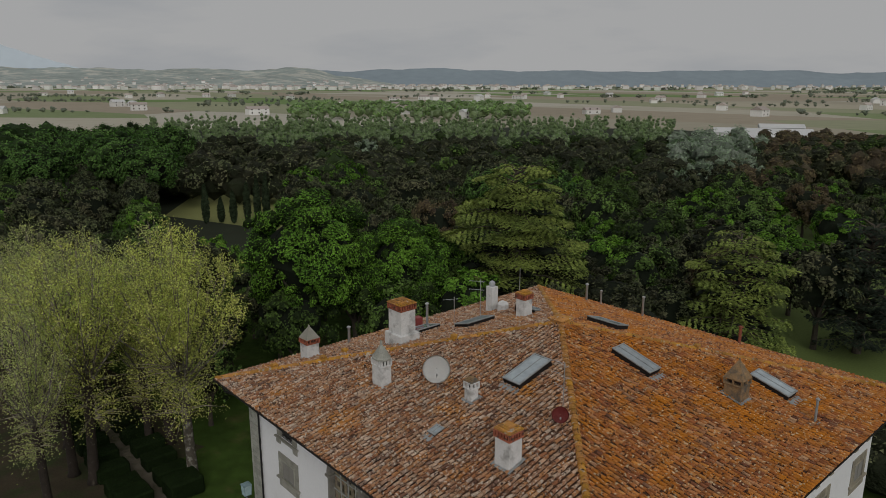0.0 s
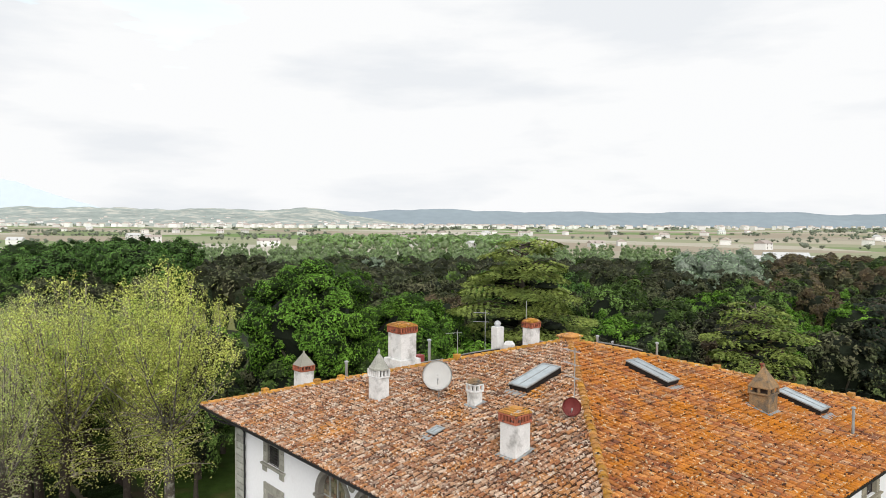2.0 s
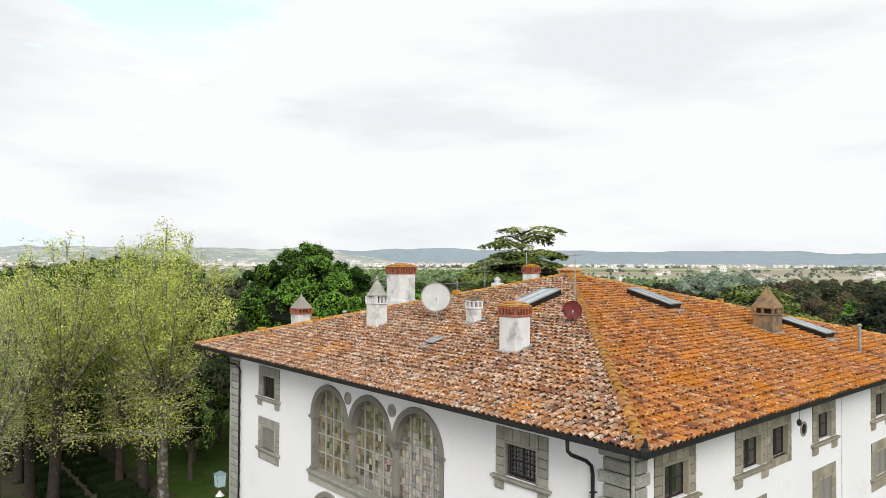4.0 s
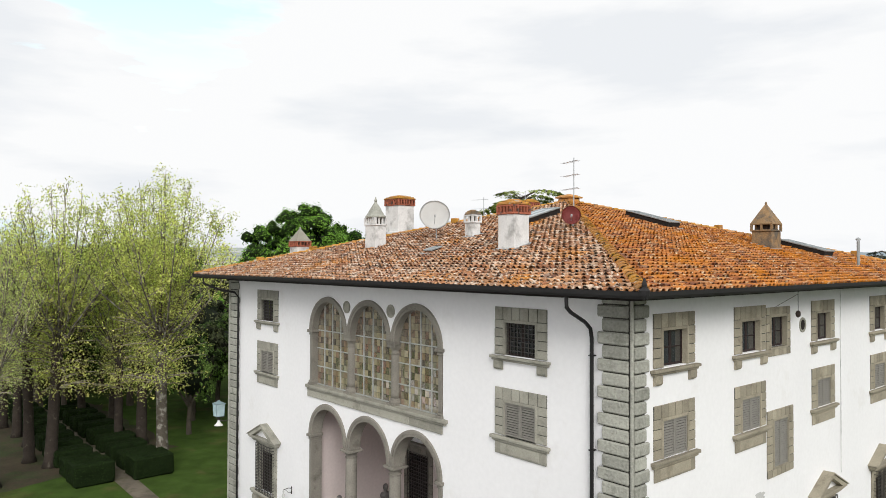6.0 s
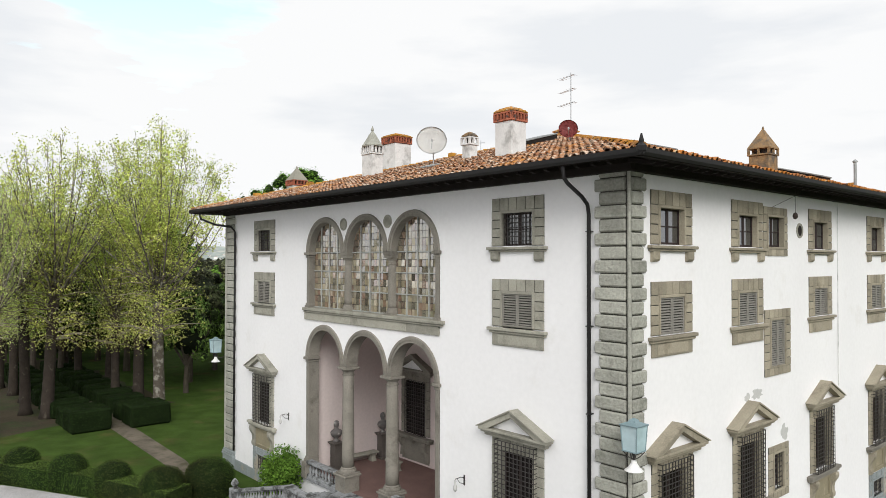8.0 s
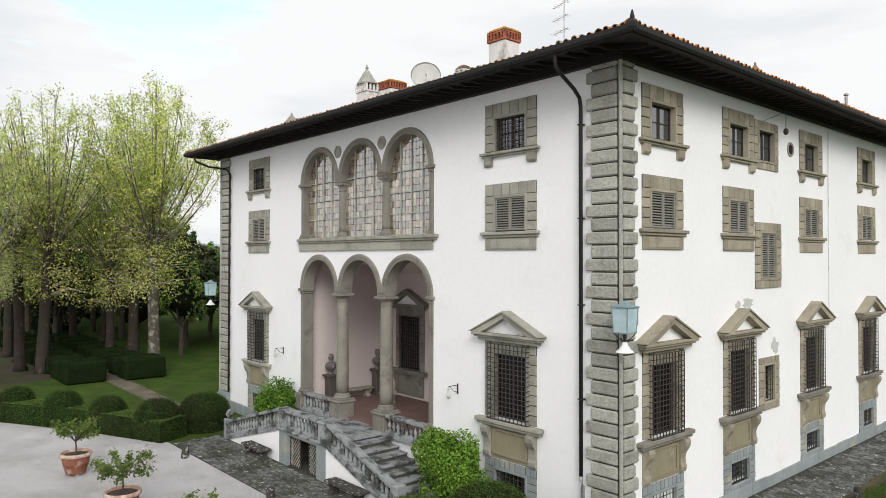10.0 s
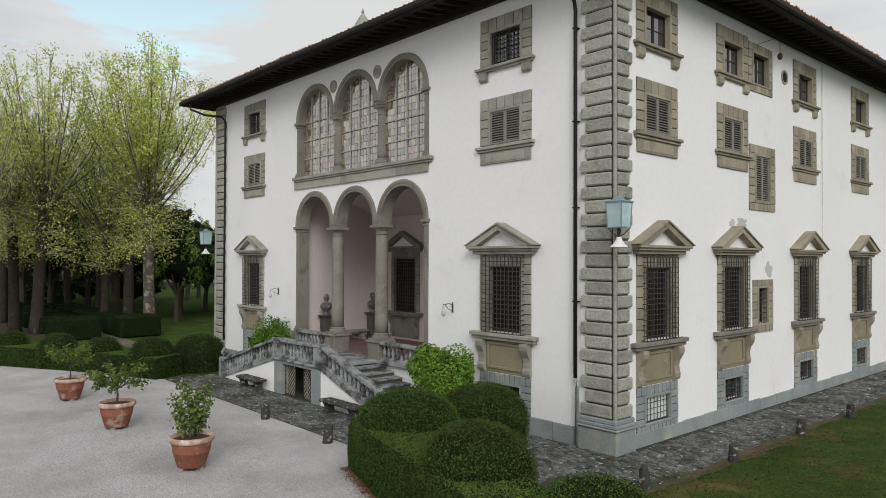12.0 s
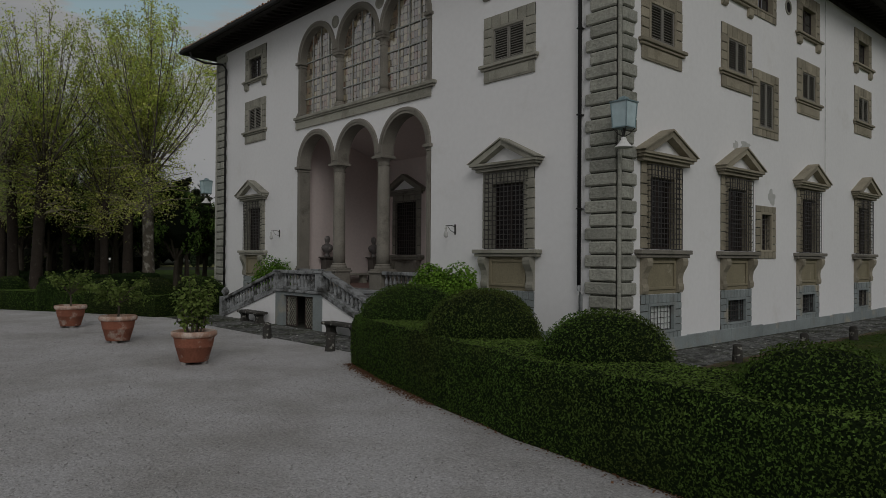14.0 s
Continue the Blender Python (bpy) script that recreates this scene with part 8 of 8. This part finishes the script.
def drop(kind, ahead, aside, scale):
    x, y = out_there(ahead, aside)
    k = rr.randrange(len(protos[kind]))
    ob = protos[kind][k]
    if (kind, k) not in used:
        used.add((kind, k))
        ob.matrix_basis = pose(x, y, 0) @ Matrix.Diagonal((scale, scale, scale, 1))
        ob.scale = (scale, scale, scale)
    else:
        c = copy_thing(ob, pose(x, y, 0, 0, 0, rr.uniform(0, 360)))
        c.scale = (scale * rr.uniform(0.9, 1.1), scale * rr.uniform(0.9, 1.1), scale)
    taken.append((ahead, aside, 4.6 * scale))


for c in chosen:
    drop(*c)


def free(a_, s_, r):
    x, y = out_there(a_, s_)
    if -30 < x < 4 and -12 < y < 36:
        return False
    if 86 < a_ < 172 and -0.42 < s_ / a_ < -0.20:   # the clearing with the cypresses
        return False
    if s_ > 0.50 * a_ + 1 and not 112 < a_ < 150:                  # the lawn on the right
        return False
    return all((a_ - p) ** 2 + (s_ - q) ** 2 > (r + t) ** 2 * 0.62 for p, q, t in taken)


tries = 0
while len(taken) < 215 and tries < 9000:
    tries += 1
    a_ = rr.uniform(66, 165)
    s_ = rr.uniform(-0.74, 0.70) * a_
    sc = rr.uniform(0.72, 1.0)
    if s_ < -0.45 * a_ and a_ < 120 and rr.random() < 0.6:
        continue
    if free(a_, s_, 4.4 * sc):
        f = s_ / a_
        kind = rr.choices(["holm", "mid", "oak", "brown"], [5, 3.0, 1.1, 0.25 + (2.5 if f > 0.42 else 0)])[0]
        drop(kind, a_, s_, sc)

for i, (a_, s_, h) in enumerate(((150, -50, 8.6), (150, -44, 7.2), (152, -41.5, 8.8), (151, -39, 10.4), (150, -36.8, 10.8), (153, -34, 7.6), (152, -31.5, 8.4), (151, -47, 5.6), (156, -29, 9.5), (156, -27.0, 9.9))):
    if i == 0:
        cy = cypress(501, 10.0, 0.8)
        cy.matrix_basis = pose(*out_there(a_, s_), 0) @ Matrix.Diagonal((1, 1, h / 10, 1))
        cy.scale = (1, 1, h / 10)
    else:
        c = copy_thing(cy, pose(*out_there(a_, s_), 0, 0, 0, rr.uniform(0, 360)))
        c.scale = (rr.uniform(0.85, 1.1), rr.uniform(0.85, 1.1), h / 10)


def woodland(name, material, spots_, leaf_n, leaf, label, seed, lump=1):
    """Many far trees as one mass: each a crown of leaf tufts over a dark inside."""
    rs_ = np.random.RandomState(seed)
    P, Nn, S = [], [], []
    C, rad = [], []
    for x, y, R, H in spots_:
        L = 4
        k = leaf_n // L
        for i in range(L):
            d = rs_.normal(0, 1, 3)
            d /= np.linalg.norm(d)
            c = np.array([x + d[0] * R * 0.55, y + d[1] * R * 0.55, H * 0.58 + d[2] * H * 0.25])
            s = rs_.normal(0, 1, (k, 3))
            s /= np.linalg.norm(s, axis=1)[:, None]
            s[:, 2] = np.abs(s[:, 2]) * np.where(rs_.rand(k) < 0.8, 1, -1)
            P.append(c + s * np.array([R * 0.46, R * 0.46, H * 0.19]) * rs_.uniform(0.8, 1.1, (k, 1)))
            Nn.append(s * 0.6 + d * 0.8 + np.array([0, 0, 0.4]))
            S.append(np.full(k, leaf * (R / 5)))
            C.append(c)
            rad.append(min(R * 0.46, H * 0.24))
        C.append(np.array([x, y, H * 0.42]))
        rad.append(min(R * 0.7, H * 0.4))
    w_ = tagged(empty(name), label, "woodland", kind="stuff")
    leaf_mesh("crowns", np.concatenate(P), np.concatenate(Nn), np.concatenate(S), material, parent=w_, seed=seed, jitter=0.35, tris=True)
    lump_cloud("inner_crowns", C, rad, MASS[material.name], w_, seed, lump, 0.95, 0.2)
    return w_


def scatter(n_, a0, a1, f0, f1, r0, r1, h0, h1, seed, keep=lambda a_, s_: True):
    q = random.Random(seed)
    out = []
    while len(out) < n_:
        a_ = (q.uniform(a0 ** 1.6, a1 ** 1.6)) ** (1 / 1.6)
        s_ = q.uniform(f0, f1) * a_
        if keep(a_, s_):
            out.append((*out_there(a_, s_), q.uniform(r0, r1), q.uniform(h0, h1)))
    return out


RIGHT = lambda a_, s_: not (a_ < 176 and -0.42 < s_ / a_ < -0.20) and (s_ < 0.30 * a_ or a_ < 290 and (s_ < 0.52 * a_ or a_ > 196))
woodland("far_wood", LEAF_HOLM, scatter(300, 165, 262, -0.40, 0.62, 4.2, 6.2, 9, 12, 1, RIGHT), 260, 0.8, "dark evergreen wood stretching behind the villa", 601)
woodland("far_wood", LEAF_BROWN, scatter(110, 160, 330, 0.40, 0.78, 4.5, 6.0, 9, 12.5, 2, lambda a_, s_: s_ > 0.40 * a_ and RIGHT(a_, s_)), 300, 0.75, "bronze budding wood beyond the park", 602)
woodland("far_wood", LEAF_MID, scatter(90, 165, 280, -0.2, 0.75, 4.5, 6.0, 9, 12, 3, RIGHT), 240, 0.8, "green broadleaved wood beyond the park", 603)
woodland("far_wood", LEAF_PINE, scatter(60, 160, 260, -0.85, -0.40, 6, 8, 13, 17, 4), 260, 0.7, "dark green pines beyond the avenue", 604)
woodland("poplar_grove", LEAF_POPLAR, scatter(820, 262, 450, -0.40, 0.34, 1.5, 2.4, 8.5, 12.5, 5), 60, 0.9, "pale green poplar plantation behind the wood", 605, 0)
woodland("poplar_grove", LEAF_POPLAR, scatter(160, 560, 800, -0.20, 0.13, 6, 8, 9, 11, 6), 80, 1.6, "pale green poplar plantation in the plain", 606, 0)
woodland("silver_grove", LEAF_SILVER, scatter(38, 185, 250, 0.34, 0.46, 4, 5.2, 13.5, 16.5, 7), 260, 0.7, "silver-grey poplars at the wood's edge", 607)


def hedgerows(n_, a0, a1, r0, r1, h0, h1, step, seed):
    """Broken lines of trees along the field edges, running across the plain."""
    q_ = random.Random(seed)
    out = []
    for _ in range(n_):
        a_ = (q_.uniform(a0 ** 1.4, a1 ** 1.4)) ** (1 / 1.4)
        s_, L = q_.uniform(-0.72, 0.72) * a_, q_.uniform(0.04, 0.22) * a_
        tilt, at = q_.gauss(0, 0.10), 0.0
        while at < L:
            if q_.random() < 0.8:
                big = q_.choice((0.7, 1.0, 1.0, 1.4))
                out.append((*out_there(a_ + at * tilt + q_.uniform(-3, 3), s_ + at), q_.uniform(r0, r1) * big, q_.uniform(h0, h1) * big))
            at += step * q_.uniform(0.5, 1.6)
    return out


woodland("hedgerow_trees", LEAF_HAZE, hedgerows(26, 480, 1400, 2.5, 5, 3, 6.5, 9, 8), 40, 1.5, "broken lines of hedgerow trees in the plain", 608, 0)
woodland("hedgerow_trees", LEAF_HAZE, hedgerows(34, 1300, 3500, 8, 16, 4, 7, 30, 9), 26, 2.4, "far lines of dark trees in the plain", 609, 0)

q = random.Random(30)
woodland("far_wood", LEAF_HOLM, [(*out_there(175 + q.uniform(-3, 5), f_ * 175), q.uniform(4.2, 5.6), q.uniform(9, 12)) for f_ in np.arange(-0.50, -0.12, 0.022)], 300, 0.7, "dark evergreen belt behind the clearing", 610)
q = random.Random(31)
woodland("shrubbery", LEAF_HOLM, [(q.uniform(-84, -72), y_ + q.uniform(-1.5, 1.5), q.uniform(2.2, 3.0), q.uniform(2.8, 4.2)) for y_ in np.arange(-26, 14, 2.2)]
         + [(x_ + q.uniform(-1, 1), 34 + (x_ + 76) * 0.12 + q.uniform(-2, 2), q.uniform(2.2, 3.0), q.uniform(2.8, 4.2)) for x_ in np.arange(-76, -30, 2.6)]
         + [(q.uniform(-16, 8), q.uniform(36, 47), q.uniform(2.4, 3.2), q.uniform(3.5, 5.5)) for _ in range(26)],
         420, 0.42, "dark evergreen shrubbery closing the lawn behind the avenue", 611)

# houses of the plain
HOUSEWALL = mat("pale_farmhouse_plaster", (0.74, 0.73, 0.70), 0.9, vary=0.1, scale=0.1, fine=1, bump=0, island=0.15)
HOUSEROOF = mat("far_tiled_roof", (0.45, 0.39, 0.35), 0.9, vary=0.1, scale=0.1, fine=1, bump=0, island=0.15)
SHEDROOF = mat("pale_sheet_roof", (0.58, 0.58, 0.57), 0.7, vary=0.1, scale=0.1, fine=1, bump=0)


def house(x, y, w, d, h, yaw, label, roofmat=HOUSEROOF, rise=0.28, storeys=2):
    hs = tagged(empty("farmhouse", pose(x, y, -0.1, 0, 0, yaw)), label, "house", "houses of the plain")
    boxp("wall", -w / 2, w / 2, -d / 2, d / 2, 0, h, HOUSEWALL, hs, 0)
    bm = bmesh.new()
    prism_x(bm, [(-d / 2 - 0.5, h - 0.1), (d / 2 + 0.5, h - 0.1), (0, h + d * rise)], -w / 2 - 0.5, w / 2 + 0.5)
    part("roof", bm, roofmat, hs)
    for k in range(max(2, int(w / 5))):
        for s in range(storeys):
            xk = -w / 2 + w * (k + 0.5) / max(2, int(w / 5))
            boxp("window", xk - 0.6, xk + 0.6, -d / 2 - 0.04, -d / 2 + 0.02, 1.2 + s * 3, 2.6 + s * 3, RUST, hs, 0)


rr = random.Random(19)
house(*out_there(360, 168), 46, 14, 5, 30, "long low shed with a pale sheet roof beyond the wood", SHEDROOF, 0.15, 1)
house(*out_there(385, 190), 22, 12, 6, 30, "pale farm building with a sheet roof beyond the wood", SHEDROOF, 0.15, 1)
house(*out_there(330, 158), 30, 10, 5, 30, "long low shed with a pale sheet roof beyond the wood", SHEDROOF, 0.15, 1)
house(*out_there(320, -195), 18, 9, 6, 10, "pale farmhouse with a tiled roof beyond the pines")
house(*out_there(345, -210), 12, 8, 6, 40, "pale farmhouse with a tiled roof beyond the pines")
house(*out_there(320, -140), 11, 8, 6, 60, "pale house with a tiled roof among the pines")
for k in range(46):
    a_ = rr.uniform(560, 1700)
    s_ = rr.uniform(-0.66, 0.66) * a_
    house(*out_there(a_, s_), rr.uniform(9, 20), rr.uniform(7, 11), rr.uniform(4, 7), rr.uniform(0, 180), "small pale farmhouse with a tiled roof in the plain", rr.choice([HOUSEROOF, HOUSEROOF, SHEDROOF]))


def town(name, spots_, label, seed):
    """A far town: hundreds of small gabled blocks as one mass."""
    q = random.Random(seed)
    vs, fs, rv, rf = [], [], [], []
    for x, y, z in spots_:
        w, d, h, a_ = q.uniform(8, 26), q.uniform(8, 14), q.uniform(6, 13), q.uniform(0, 3.1)
        ca, sa = math.cos(a_), math.sin(a_)
        tr = lambda px, py, pz: (x + px * ca - py * sa, y + px * sa + py * ca, z + pz)
        b_ = len(vs)
        vs += [tr(sx * w / 2, sy * d / 2, zz) for zz in (-3, h) for sx, sy in ((-1, -1), (1, -1), (1, 1), (-1, 1))]
        fs += [(b_, b_ + 1, b_ + 5, b_ + 4), (b_ + 1, b_ + 2, b_ + 6, b_ + 5), (b_ + 2, b_ + 3, b_ + 7, b_ + 6), (b_ + 3, b_, b_ + 4, b_ + 7)]
        b_ = len(rv)
        rv += [tr(-w / 2, -d / 2, h), tr(w / 2, -d / 2, h), tr(w / 2, d / 2, h), tr(-w / 2, d / 2, h), tr(-w / 2, 0, h + 3), tr(w / 2, 0, h + 3)]
        rf += [(b_, b_ + 1, b_ + 5, b_ + 4), (b_ + 2, b_ + 3, b_ + 4, b_ + 5), (b_ + 1, b_ + 2, b_ + 5), (b_ + 3, b_, b_ + 4)]
    t = tagged(empty(name), label, "town", kind="stuff")
    pymesh("walls", vs, fs, HOUSEWALL, t)
    pymesh("roofs", rv, rf, HOUSEROOF, t)


q = random.Random(4)
town("far_town", [(*out_there(a_, s_), 0.0) for a_, s_ in ((q.uniform(2300, 4100), q.gauss(-500, 700)) for _ in range(420))], "far pale town spread along the foot of the hills", 1)
town("far_villages", [(*out_there(a_, q.uniform(-0.7, 0.7) * a_), 0.0) for a_ in (q.uniform(2300, 4200) for _ in range(420))], "far scattered pale houses in the plain", 2)

# hills along the horizon; distance haze is put into their pale, bluish colours
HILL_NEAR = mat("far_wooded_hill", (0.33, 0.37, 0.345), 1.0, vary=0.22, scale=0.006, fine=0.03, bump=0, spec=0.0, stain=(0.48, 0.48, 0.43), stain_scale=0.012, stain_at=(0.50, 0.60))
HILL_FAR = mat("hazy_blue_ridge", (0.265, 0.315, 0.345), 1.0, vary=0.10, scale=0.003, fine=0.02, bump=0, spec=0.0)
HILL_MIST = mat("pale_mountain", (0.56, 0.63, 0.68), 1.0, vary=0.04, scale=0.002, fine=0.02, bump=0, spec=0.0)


def ridge(name, ahead, f0, f1, h, rough, seed, depth, material, label, shape=lambda f: 1.0):
    bm = bmesh.new()
    rows = []
    N = 160
    for i in range(N + 1):
        f = f0 + (f1 - f0) * i / N
        hh = h * shape(f) * (1 + rough * (noise.noise(Vector((f * 9, seed, 0))) + 0.5 * noise.noise(Vector((f * 26, seed, 3))) + 0.25 * noise.noise(Vector((f * 70, seed, 5)))))
        row = []
        for k in range(5):
            u = k / 4
            a_ = ahead - depth * (1 - u)
            x, y = out_there(a_, f * ahead)
            row.append(bm.verts.new((x, y, -1 + max(0.5, hh) * (u ** 1.2) * (1 + 0.3 * (1 - u) * noise.noise(Vector((f * 40, u * 4, seed)))))))
        rows.append(row)
    for a_, b_ in zip(rows, rows[1:]):
        for k in range(4):
            bm.faces.new((a_[k], b_[k], b_[k + 1], a_[k + 1]))
    tagged(part(name, bm, material, smooth=True), label, "hills", kind="structure")


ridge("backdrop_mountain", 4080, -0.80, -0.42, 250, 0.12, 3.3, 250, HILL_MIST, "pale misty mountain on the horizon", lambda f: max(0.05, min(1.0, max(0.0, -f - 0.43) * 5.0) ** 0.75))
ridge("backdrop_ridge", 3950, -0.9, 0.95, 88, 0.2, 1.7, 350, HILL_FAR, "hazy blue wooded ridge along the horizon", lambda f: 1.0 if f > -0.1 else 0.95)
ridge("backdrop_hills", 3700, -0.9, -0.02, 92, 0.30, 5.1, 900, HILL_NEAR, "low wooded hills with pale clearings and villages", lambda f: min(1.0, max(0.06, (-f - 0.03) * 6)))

q = random.Random(14)
hill = []
for _ in range(90):
    f = q.uniform(-0.6, -0.1)
    d = q.uniform(0.15, 0.8)
    hill.append((*out_there(3700 - 900 * (1 - d), f * 3700), 60 * d ** 1.2 * min(1.0, max(0.06, (-f - 0.03) * 6))))
town("hill_villages", hill, "far pale villages scattered over the wooded hills", 3)
